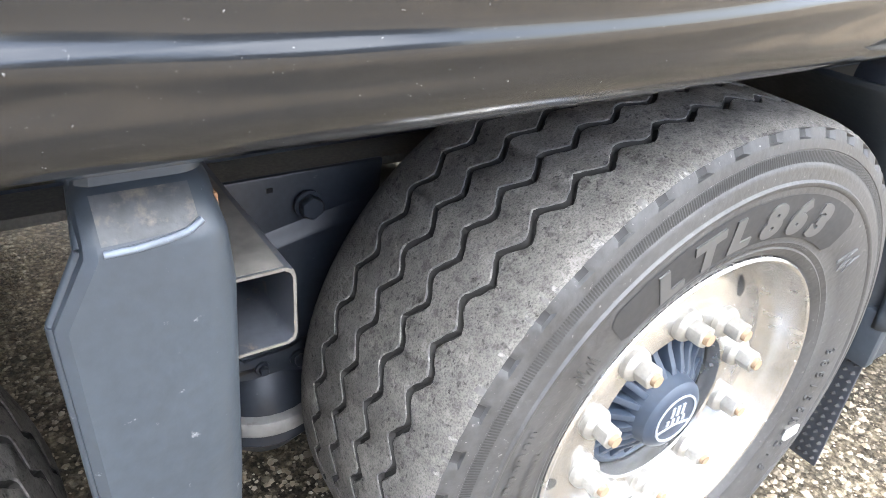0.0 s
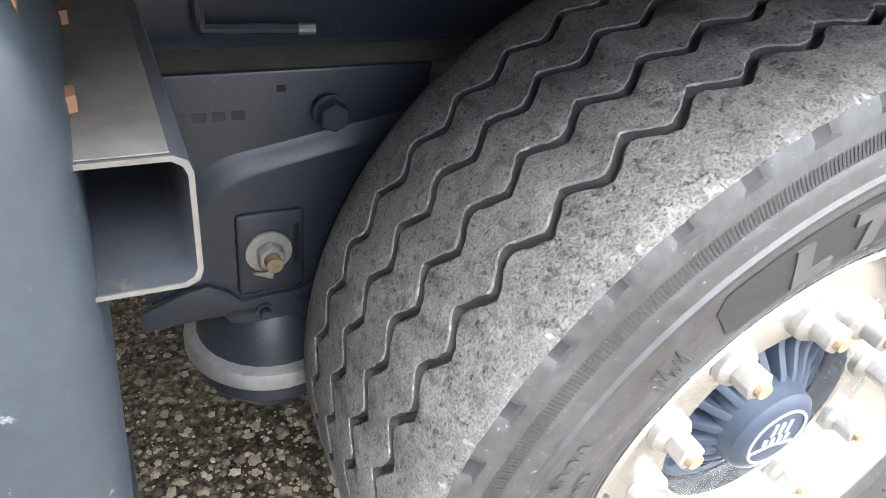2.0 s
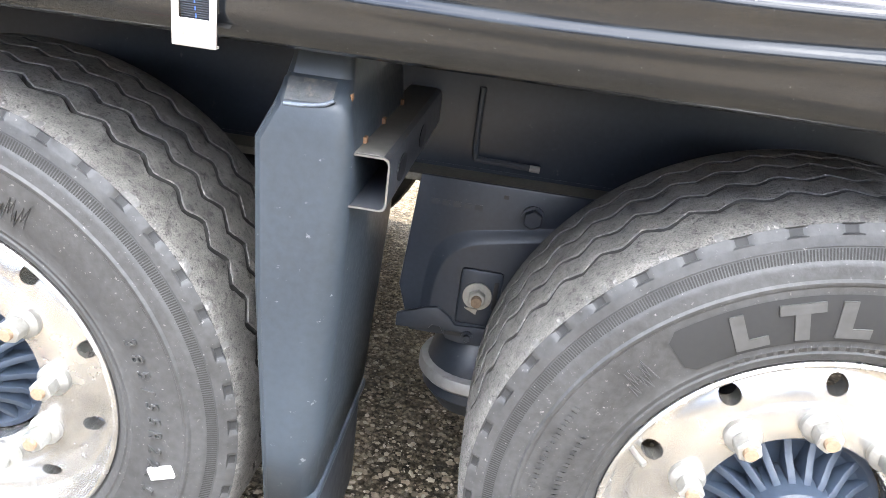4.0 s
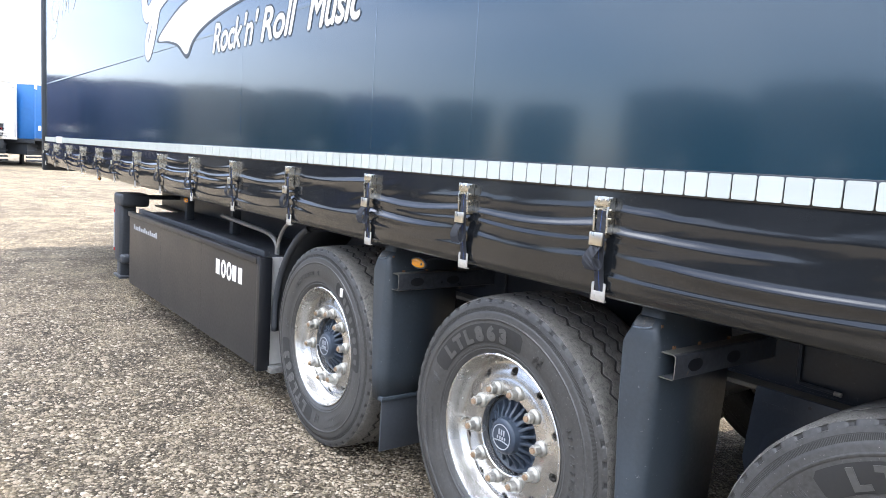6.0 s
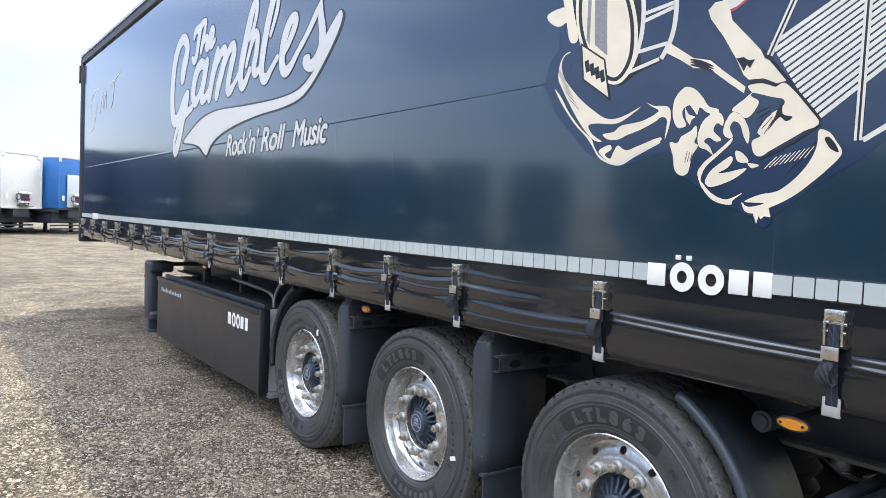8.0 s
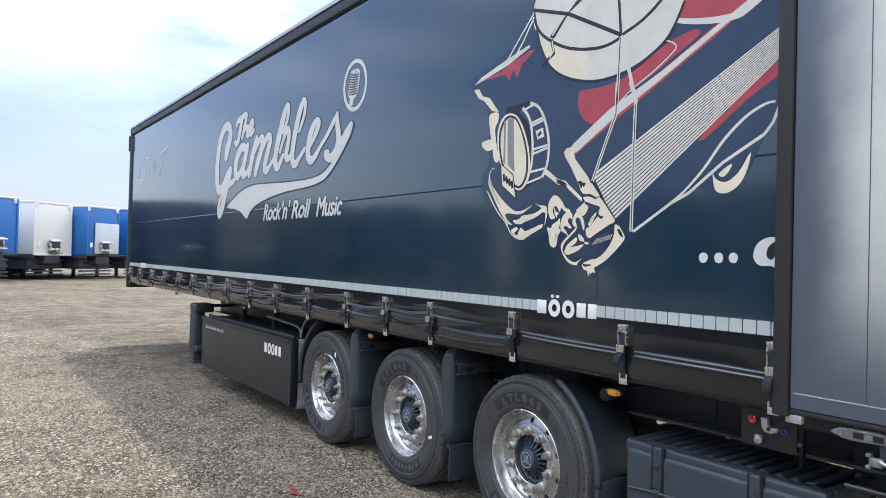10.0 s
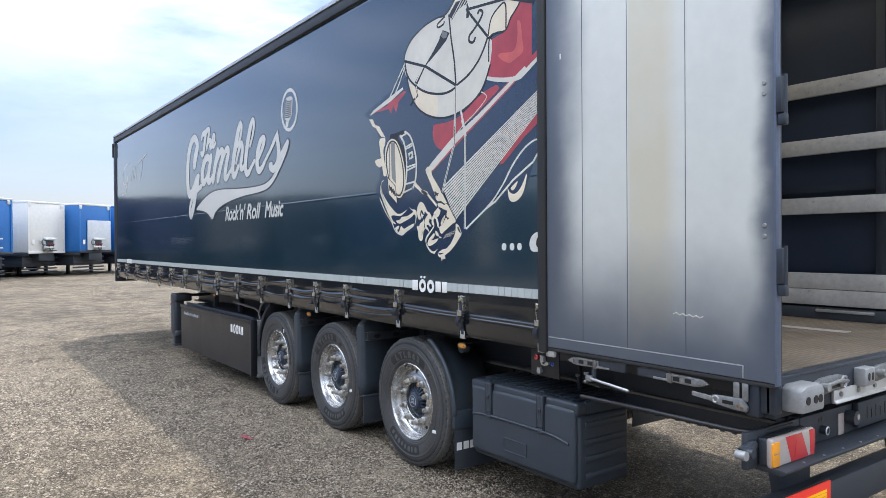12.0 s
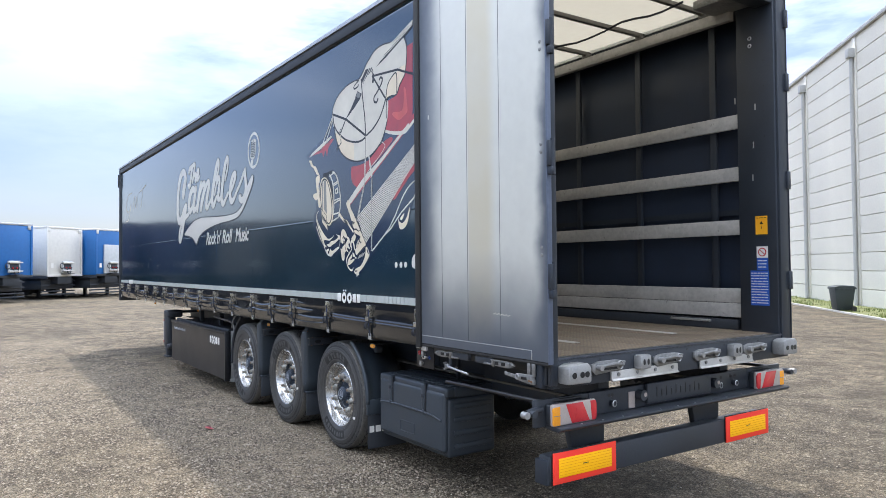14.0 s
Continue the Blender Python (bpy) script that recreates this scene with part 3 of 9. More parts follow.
def fold(x, z):
    """How far the tightened curtain stands in or out at a place: cords pulled tight from strap to strap, softer bellies between."""
    k = 0
    while k < len(STRAPS) - 2 and x < STRAPS[k + 1]:
        k += 1
    a, b = STRAPS[k], STRAPS[k + 1]
    u = min(1, max(0, (a - x) / (a - b)))
    belly = math.sin(math.pi * u)
    near_strap = math.exp(-min(abs(x - a), abs(x - b)) / 0.15)
    low = max(0.0, min(1.0, (1.40 - z) / 0.05))
    y = -0.0009 * noise.noise(Vector((x * 0.7, z * 0.9, 3.0)))
    if low > 0:
        r = 0.0
        if k < 2:
            # the two rearmost bays: one doubled cord, the cloth smooth above and below it
            zk = 1.266 - 0.016 * (x - 0.35) + 0.006 * noise.noise(Vector((x * 1.1, 4.0, 1.0)))
            fade = 0.35 + 0.65 * min(1.0, max(0.0, (1.0 - u) / 0.12))
            for dz, w, amp in ((0.0, 0.0065, 0.0052), (-0.020, 0.0085, 0.0078)):
                d = (z - zk - dz) / w
                r += fade * amp * math.exp(-d * d)
            r += 0.004 * near_strap * math.exp(-((z - 1.20) / 0.03) ** 2)
        for zc, w, amp, seed in () if k < 2 else ((1.352, 0.010, 0.0035, 1.0), (1.300, 0.011, 0.0085, 2.0), (1.268, 0.008, 0.0055, 9.0), (1.222, 0.012, 0.0095, 5.0), (1.176, 0.010, 0.0055, 7.0)):
            zk = zc + 0.024 * noise.noise(Vector((x * 0.8, seed * 7, k * 3.7))) - 0.016 * belly
            ak = amp * max(0.0, 0.62 + 1.5 * noise.noise(Vector((x * 1.3, seed * 3, k * 2.3)))) * (0.55 + 0.75 * near_strap)
            d = (z - zk) / w
            r += ak * math.exp(-d * d) if d > 0 else ak * (0.55 * math.exp(-d * d) + 0.45 * math.exp(-d * d / 9))
        r += (0.0022 if k > 1 else 0.0006) * near_strap * noise.noise(Vector((x * 9.0, z * 46.0 - x * 8.0, 5.0)))
        y -= low * (0.003 + 0.010 * belly * math.exp(-((z - 1.21) / 0.07) ** 2) + r)
    if z < 1.14:
        y += 0.016 * ((1.14 - z) / 0.032) ** 2
    return y


def side_curtain(outside):
    t = bmesh.new()
    xs = np.linspace(FRONT, 1.63 if outside else REAR - 0.05, 720 if outside else 40)
    zs = np.concatenate([np.linspace(1.108, 1.42, 84), np.linspace(1.44, ROOF_Z - 0.10, 40)]) if outside else np.linspace(1.118, ROOF_Z - 0.10, 6)
    grid = [[t.verts.new((x, fold(x, z) if outside else WIDE, z)) for z in zs] for x in xs]
    for i in range(len(xs) - 1):
        for j in range(len(zs) - 1):
            f = t.faces.new((grid[i][j], grid[i + 1][j], grid[i + 1][j + 1], grid[i][j + 1]))
            f.material_index = 1 if outside and zs[j] > 1.43 else 0
    bmesh.ops.recalc_face_normals(t, faces=t.faces)
    return t


near = part("side_curtain", side_curtain(True), (M_CURTAIN, M_CURTAIN_NAVY), trailer, "glossy navy tarpaulin with a rippled black hem", smooth=180)
far = part("side_curtain", side_curtain(False), M_CURTAIN_IN, trailer, "dark tarpaulin seen from inside")
for c in (near, far):
    sol = c.modifiers.new("thickness", "SOLIDIFY")
    sol.thickness, sol.offset = 0.003, 0.0

EDGE_X = 1.62
# welds in the curtain: one along it, some upright ones
def weld(points, w, along):
    """A thin welded strip that follows the curtain."""
    t = bmesh.new()
    rows = []
    for x, z in points:
        row = []
        for d, up in ((-w, 0.0002), (-w * 0.6, 0.0010), (w * 0.6, 0.0010), (w, 0.0002)):
            px, pz = (x, z + d) if along else (x + d, z)
            row.append(t.verts.new((px, fold(px, pz) - 0.0012 - up, pz)))
        rows.append(row)
    for a, b in zip(rows, rows[1:]):
        for j in range(3):
            t.faces.new((a[j], a[j + 1], b[j + 1], b[j]))
    bmesh.ops.recalc_face_normals(t, faces=t.faces)
    return t


part("weld_seam", weld([(FRONT + 0.02 + i * (EDGE_X - FRONT) / 120, 2.141) for i in range(121)], 0.013, True), M_CURTAIN_NAVY, near)
for x in (-8.6, -7.65, -3.5, -2.09, -1.45, 0.62):
    part("weld_seam", weld([(x, 1.47 + i * 0.065) for i in range(11)], 0.004, False), M_CURTAIN_NAVY, near)

# roof: rails, bows and tarpaulin
for y0, y1 in ((-0.035, 0.10), (WIDE - 0.10, WIDE + 0.035)):
    t = lathe([(0.055, FRONT), (0.055, REAR)], 20, "x", ((0, (y0 + y1) / 2, ROOF_Z - 0.08)))
    box(FRONT, REAR, y0 + 0.01, y1 - 0.01, ROOF_Z - 0.12, ROOF_Z - 0.02, 0.01, t)
    part("roof_rail", t, M_FRAME, trailer, "black rounded roof rail")
    t = prism([(y0 - 0.004, ROOF_Z - 0.028), (y1, ROOF_Z - 0.028), (y1, ROOF_Z + 0.02), (y0 + 0.03, ROOF_Z + 0.022), (y0 - 0.004, ROOF_Z + 0.004)], "x", FRONT, REAR)
    part("roof_edge", t, M_GALV, trailer, "pale metal roof edging")
    if y0 < 0:
        for i in range(44):
            part("edge_clip", box(FRONT + 0.2 + i * 0.3, FRONT + 0.225 + i * 0.3, y0 - 0.0065, y0 + 0.012, ROOF_Z - 0.024, ROOF_Z - 0.002, 0.002), M_GALV, trailer)
t = bmesh.new()
ny = 14
rows = []
for i in range(61):
    x = FRONT + (REAR - FRONT) * i / 60
    rows.append([t.verts.new((x, 0.06 + (WIDE - 0.12) * j / ny, ROOF_Z + 0.005 + 0.03 * math.sin(math.pi * j / ny) - 0.012 * abs(math.sin(math.pi * i / 3)))) for j in range(ny + 1)])
for a, b in zip(rows, rows[1:]):
    for j in range(ny):
        t.faces.new((a[j], b[j], b[j + 1], a[j + 1]))
part("roof_tarpaulin", t, M_ROOF, trailer, "off-white translucent roof tarpaulin")
for i in range(19):
    x = REAR - 0.62 - i * 0.68
    t = box(x - 0.02, x + 0.02, 0.10, WIDE - 0.10, ROOF_Z - 0.05, ROOF_Z - 0.012, 0.006)
    for y in (0.14, WIDE - 0.14):
        box(x - 0.04, x + 0.04, y - 0.03, y + 0.03, ROOF_Z - 0.08, ROOF_Z - 0.04, 0.006, t)
    part("roof_bow", t, M_BOW, trailer, "grey steel roof bow with end brackets")
for y in (0.15, WIDE - 0.15):
    part("inner_roof_rail", box(FRONT + 0.1, REAR - 0.35, y - 0.03, y + 0.03, ROOF_Z - 0.17, ROOF_Z - 0.08, 0.008), M_SLAT, trailer, "pale aluminium inner rail")

# front wall, deck and side rails
part("front_wall", box(FRONT - 0.03, FRONT + 0.05, 0.0, WIDE, 1.02, ROOF_Z, 0.012), M_NAVY, trailer)
part("corner_post", box(FRONT - 0.035, FRONT + 0.06, -0.03, 0.09, 1.02, ROOF_Z - 0.02, 0.02), M_FRAME, trailer)
part("hook_bar", box(FRONT - 0.05, FRONT + 0.0, -0.05, -0.028, 3.45, 3.72, 0.006), M_FRAME, trailer)
for i in range(8):
    y0 = 0.05 + i * (WIDE - 0.1) / 8
    part("deck_board", box(FRONT + 0.06, REAR - 0.05, y0 + 0.0015, y0 + (WIDE - 0.1) / 8 - 0.0015, DECK - 0.028, DECK, 0.0015), M_WOOD, trailer, "worn brown plywood deck board")
for y in (0.72, 1.78):
    part("deck_strip", box(FRONT + 0.3, REAR - 0.5, y - 0.035, y + 0.035, DECK - 0.002, DECK + 0.004, 0.001), M_SLAT, trailer, "metal strip in the deck")
for y0, y1 in ((0.02, 0.09), (WIDE - 0.09, WIDE - 0.02)):
    part("side_rail", box(FRONT, REAR - 0.1, y0 + 0.02, y1, 1.112, DECK - 0.03, 0.003), M_FRAME, trailer, "black outer side rail")

# inside of the far side: slats, posts and the thin belt
for z0, z1 in ((2.805, 2.92), (2.375, 2.49), (1.935, 2.057), (1.38, 1.498), (1.262, 1.376)):
    part("load_slat", box(FRONT + 0.3, 2.634, WIDE - 0.115, WIDE - 0.085, z0, z1, 0.004), M_SLAT, trailer, "worn bare aluminium side slat")
for x in (2.37, 1.57, 0.79, 0.0, -0.79, -1.6, -3.6, -5.6, -7.6, -9.4):
    part("curtain_post", box(x - 0.03, x + 0.03, WIDE - 0.082, WIDE - 0.055, DECK, 3.70, 0.004), M_NAVY, trailer, "slim dark upright behind the slats")
part("curtain_belt", box(FRONT + 0.3, 2.60, WIDE - 0.05, WIDE - 0.046, 2.10, 2.145), M_NAVY, trailer)
part("slat_holder", box(1.95, 2.35, WIDE - 0.14, WIDE - 0.10, DECK + 0.055, DECK + 0.075, 0.003), M_GALV, trailer, "white metal strip lying at the deck edge")
part("kick_rail", box(FRONT + 0.3, 2.6, WIDE - 0.12, WIDE - 0.05, DECK, DECK + 0.085, 0.008), M_FRAME, trailer)

# rear portal
for y0, y1 in ((0.0, 0.08), (WIDE - 0.14, WIDE)):
    t = box(REAR - 0.325 if y0 > 1 else REAR - 0.12, REAR - 0.006, y0, y1, 1.0, ROOF_Z - 0.03, 0.008)
    box(REAR - 0.03, REAR + 0.012, y0 + (0.02 if y0 > 1 else 0), y1 - (0 if y0 > 1 else 0.02), 1.0, ROOF_Z - 0.03, 0.006, t)
    part("rear_post", t, M_NAVY, trailer, "dark blue-grey steel rear corner post")
t = box(REAR - 0.16, REAR - 0.01, 0.10, WIDE - 0.14, ROOF_Z - 0.13, ROOF_Z - 0.01, 0.012)
part("rear_header", t, M_NAVY, trailer, "dark rear roof header beam")
for y, amp in ((1.05, 0.05), (1.95, 0.04)):
    part("roof_strap", tube([(REAR - 0.5 - 0.12 * i, y + amp * math.sin(i * 0.9), ROOF_Z - 0.058 + 0.006 * math.sin(i * 1.7)) for i in range(60)], 0.009, 6), M_STRAP, trailer, "dark webbing strap under the roof")
part("roof_flap", tube(spline([(REAR - 0.42, 0.30, ROOF_Z - 0.07), (REAR - 0.44, 0.8, ROOF_Z - 0.10), (REAR - 0.42, 1.25, ROOF_Z - 0.06)], 6), 0.035, 10), M_RED, trailer, "rolled red tarpaulin flap under the roof")
part("header_plate", box(REAR - 0.5, REAR - 0.17, WIDE - 0.45, WIDE - 0.14, ROOF_Z - 0.10, ROOF_Z - 0.03, 0.006), M_STEEL, trailer)


# Wheels
TYRE_R, HUB_Z, WHEEL_Y = 0.497, 0.515, 0.266
PERIODS, STEPS = 48, 12
GROOVES = (-0.095, -0.032, 0.032, 0.095)


def tyre_mesh():
    """Four zigzag grooves round a worn tread, notched shoulders, ringed side walls."""
    side = [(0.284, -0.140), (0.292, -0.164), (0.299, -0.172), (0.307, -0.176), (0.310, -0.1778), (0.313, -0.1765), (0.318, -0.179), (0.321, -0.1808), (0.324, -0.1798), (0.345, -0.186),
            (0.37, -0.190), (0.392, -0.1915), (0.408, -0.191), (0.411, -0.1935), (0.415, -0.1935), (0.418, -0.190), (0.432, -0.188), (0.4385, -0.1870), (0.4400, -0.1855), (0.4560, -0.1815), (0.4575, -0.1825), (0.463, -0.1812), (0.470, -0.1795)]
    t = bmesh.new()
    n = PERIODS * STEPS
    rings, tread0, tread1 = [], None, None
    for i in range(n):
        a = 2 * math.pi * i / n
        u = (i % STEPS) / STEPS
        w = 4 * abs(u - 0.5) - 1
        zig = 0.0105 * (1.3 * w - 0.3 * w ** 3) + 0.0022 * noise.noise(Vector((30 * math.cos(a), 30 * math.sin(a), 4)))
        notch = 1 if (i % STEPS) in (3, 4, 5, 6) else 0
        wear = 0.0008 * noise.noise(Vector((9 * math.cos(a), 9 * math.sin(a), 0)))
        row = list(side)
        rough = 0.0030 * noise.noise(Vector((60 * math.cos(a), 60 * math.sin(a), 7)))
        row += [(0.4712, -0.1790 + 0.0042 * notch), (0.4822 - 0.0026 * notch, -0.1735 + 0.0034 * notch), (0.4832, -0.1730 + 0.5 * rough), (0.4885 + wear + rough, -0.1630 + 1.5 * rough), (0.492 + wear, -0.150)]
        for g in GROOVES:
            for dy, dr in ((-0.0068, -0.0002), (-0.0054, -0.0016), (-0.0036, -0.0105), (0.0036, -0.0105), (0.0054, -0.0016), (0.0068, -0.0002)):
                y = g + zig + dy
                if dr > -0.005:
                    y += 0.0022 * noise.noise(Vector((70 * math.cos(a) + 9 * g, 70 * math.sin(a), 300 * dy))) + 0.0012 * noise.noise(Vector((210 * math.cos(a), 210 * math.sin(a) + 40 * g, 500 * dy)))
                row.append((TYRE_R - 0.004 * (y / 0.15) ** 2 + dr + (wear if dr > -0.001 else 0), y))
        row += [(0.492, 0.150), (0.4895, 0.1595), (0.488, 0.163), (0.4835, 0.1735), (0.481, 0.1755)]
        row += [(r, -y) for r, y in reversed(side)]
        c, s = math.cos(a), math.sin(a)
        ring = []
        for r, y in row:
            z = r * s
            if z < -HUB_Z + GROUND_Z:
                z = -HUB_Z + GROUND_Z
            ring.append(t.verts.new((r * c, y, z)))
        rings.append(ring)
    m = len(rings[0])
    ns = len(side)
    for i in range(n):
        a, b = rings[i], rings[(i + 1) % n]
        for j in range(m - 1):
            f = t.faces.new((a[j], a[j + 1], b[j + 1], b[j]))
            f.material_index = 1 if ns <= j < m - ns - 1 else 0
            # groove walls and floors take the painted shade, their rims the dusty rubber
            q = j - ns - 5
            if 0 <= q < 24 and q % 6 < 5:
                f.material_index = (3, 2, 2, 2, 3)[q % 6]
            elif j in (ns - 1, ns, ns + 1):
                # notch floors get a darker rubber to deepen their shade
                f.material_index = 4 if j == ns and i % STEPS in (3, 4, 5) else 0
            elif j == ns + 2 and noise.noise(Vector((40 * math.cos(6.283 * i / n), 40 * math.sin(6.283 * i / n), 2))) > 0.22:
                f.material_index = 3
    bmesh.ops.recalc_face_normals(t, faces=t.faces)
    return finish(t, "tyre", (M_RUBBER, M_TREAD, M_GROOVE_SHADE, M_WORN_EDGE, M_PATCH), 40)


def rim_mesh():
    prof = [(0.286, 0.12), (0.286, -0.140), (0.294, -0.166), (0.2935, -0.171), (0.290, -0.174), (0.286, -0.172), (0.281, -0.160), (0.275, -0.135), (0.268, -0.114), (0.258, -0.103), (0.248, -0.103), (0.236, -0.110), (0.222, -0.117),
            (0.205, -0.121), (0.196, -0.123), (0.193, -0.125), (0.143, -0.125), (0.140, -0.122), (0.140, -0.090), (0.20, -0.092), (0.24, -0.085), (0.262, -0.07), (0.262, 0.12)]
    ob = new("tmp", finish(lathe(prof, 120, "y", closed=True), "wheel", M_ALU, 40))
    cut = bmesh.new()
    for i in range(10):
        a = 2 * math.pi * (i + 0.5) / 10
        rod((0.228 * math.cos(a), -0.2, 0.228 * math.sin(a)), (0.228 * math.cos(a), -0.05, 0.228 * math.sin(a)), 0.0155, 20, cut)
    cutter = new("tmp_cut", finish(cut, "cut", M_ALU, 0))
    mod = ob.modifiers.new("holes", "BOOLEAN")
    mod.object, mod.operation, mod.solver = cutter, "DIFFERENCE", "EXACT"
    dg = bpy.context.evaluated_depsgraph_get()
    dg.update()
    me = bpy.data.meshes.new_from_object(ob.evaluated_get(dg))
    bpy.data.objects.remove(ob)
    bpy.data.objects.remove(cutter)
    me.set_sharp_from_angle(angle=radians(35))
    return me


def nut_mesh():
    t = lathe([(0.0, 0.0), (0.0265, 0.0), (0.0265, -0.010), (0.023, -0.015), (0.018, -0.018), (0.0, -0.018)], 20)
    h = bmesh.new()
    bmesh.ops.create_cone(h, cap_ends=True, segments=6, radius1=0.0185, radius2=0.0185, depth=0.026, matrix=Matrix.Translation((0, -0.030, 0)) @ Matrix.Rotation(radians(90), 4, "X"))
    bmesh.ops.bevel(h, geom=h.edges[:], offset=0.0016, segments=1, affect="EDGES")
    merge(t, h)
    for f in t.faces:
        f.material_index = 0
    count = len(t.faces)
    rod((0, -0.040, 0), (0, -0.050, 0), 0.0105, 14, t, 0.0095)
    t.faces.ensure_lookup_table()
    for f in t.faces[count:]:
        f.material_index = 1
    return finish(t, "wheel_nut", (M_NUT, M_RUST), 30)


def hub_mesh():
    """The ribbed hub in the rim's opening."""
    t = lathe([(0.138, -0.04), (0.136, -0.094), (0.126, -0.098), (0.114, -0.088), (0.060, -0.080), (0.058, -0.04)], 48)
    return finish(t, "hub", M_HUB, 30)


def rib_mesh():
    return finish(prism([(0.056, -0.132), (0.075, -0.124), (0.100, -0.106), (0.128, -0.094), (0.128, -0.082), (0.056, -0.078)], "z", -0.0055, 0.0055, 0.0015), "hub_rib", M_HUB, 30)


def cap_mesh():
    t = lathe([(0.068, -0.07), (0.068, -0.122), (0.065, -0.130), (0.062, -0.146), (0.056, -0.152), (0.048, -0.1545), (0.0, -0.1545)], 48)
    return finish(t, "hub_cap", M_HUB, 30)


def emblem_mesh():
    """A pale ring with plain bars: the maker's mark is not spelled out."""
    t = lathe([(0.045, -0.1548), (0.045, -0.1565), (0.0415, -0.1565), (0.0415, -0.1548)], 40)
    for k in range(9):
        a = radians(205 + k * 14.5)
        x = 0.040 * math.cos(a)
        z = -0.013 - 0.006 * abs(x) / 0.040
        box(x - 0.0052, x + 0.0052, -0.1562, -0.1546, z - 0.0018, z + 0.0018, 0.0, t)
    for x, z, w, h in ((-0.012, 0.016, 0.006, 0.020), (0.0, 0.016, 0.006, 0.020), (0.012, 0.016, 0.006, 0.020), (-0.018, -0.004, 0.006, 0.010), (-0.006, -0.004, 0.006, 0.010), (0.006, -0.004, 0.006, 0.010), (0.018, -0.004, 0.006, 0.010)):
        box(x - w / 2, x + w / 2, -0.1562, -0.1546, z - h / 2, z + h / 2, 0.0, t)
    return finish(t, "emblem", M_PALE_PAINT, 30)


def sidewall_y(r):
    pts = ((0.299, -0.173), (0.324, -0.181), (0.345, -0.186), (0.37, -0.190), (0.392, -0.1915), (0.408, -0.191), (0.436, -0.188), (0.474, -0.1785))
    for (r0, y0), (r1, y1) in zip(pts, pts[1:]):
        if r <= r1:
            return y0 + (y1 - y0) * (r - r0) / (r1 - r0)
    return -0.179


def arc_patch(a0, a1, r0, r1, lift=0.0012):
    t = bmesh.new()
    n = max(6, int(abs(a1 - a0) / 2))
    rows = []
    for i in range(n + 1):
        a = radians(a0 + (a1 - a0) * i / n)
        inset = 0.012 if i in (0, n) else 0.0
        row = []
        for j in range(7):
            r = r0 + inset + (r1 - r0 - 2 * inset) * j / 6
            row.append(t.verts.new((r * math.cos(a), sidewall_y(r) - lift, r * math.sin(a))))
        rows.append(row)
    for p, q in zip(rows, rows[1:]):
        for j in range(6):
            t.faces.new((p[j], p[j + 1], q[j + 1], q[j]))
    bmesh.ops.recalc_face_normals(t, faces=t.faces)
    for f in t.faces:
        if f.normal.y > 0:
            f.normal_flip()
    return t


def arc_letters(text, r, size, centre, step, lift=0.002, bold=0.0, wide=1.0):
    """Raised characters set round the side wall, reading clockwise."""
    t = bmesh.new()
    for i, ch in enumerate(text):
        if ch == " ":
            continue
        a = centre - (i - (len(text) - 1) / 2) * step
        g = lettering(ch, size, 0.0016, bold=bold)
        xs = [v.co.x for v in g.verts]
        if not xs:
            g.free()
            continue
        mid = (min(xs) + max(xs)) / 2
        bmesh.ops.transform(g, matrix=Matrix.Rotation(radians(a - 90), 4, "Z") @ Matrix.Translation((-mid * wide, r, 0)) @ Matrix.Diagonal((wide, 1, 1, 1)), verts=g.verts)
        # lay the characters from x y into the wheel's x z plane, following the wall's bulge
        for v in g.verts:
            rr = math.hypot(v.co.x, v.co.y)
            v.co = Vector((v.co.x, sidewall_y(rr) - lift - v.co.z, v.co.y))
        merge(t, g)
    return t


def arc_bars(r, size, centre, count, step, seed):
    """Stands in for writing that cannot be spelled out."""
    rnd = random.Random(seed)
    t = bmesh.new()
    for i in range(count):
        a = centre - (i - (count - 1) / 2) * step
        merge(t, arc_patch(a - step * 0.36, a + step * (0.1 + 0.26 * rnd.random()), r, r + size * (0.75 + 0.25 * rnd.random()), 0.0028))
    return t


def ring_mesh():
    """The band of fine ribs near the shoulder."""
    t = bmesh.new()
    n = 760
    for i in range(n):
        a0, a1 = 2 * math.pi * i / n, 2 * math.pi * (i + 0.55) / n
        vs = [t.verts.new((r * math.cos(a), sidewall_y(r) + 0.0006, r * math.sin(a))) for a in (a0, a1) for r in (0.4410, 0.4550)]
        f = t.faces.new((vs[0], vs[1], vs[3], vs[2]))
        if f.normal.y > 0:
            f.normal_flip()
    return finish(t, "serrated_ring", M_GROOVE_SHADE, 0)


RING = ring_mesh()
TYRE, RIM, NUT, HUB, RIB, CAP, EMBLEM = tyre_mesh(), rim_mesh(), nut_mesh(), hub_mesh(), rib_mesh(), cap_mesh(), emblem_mesh()


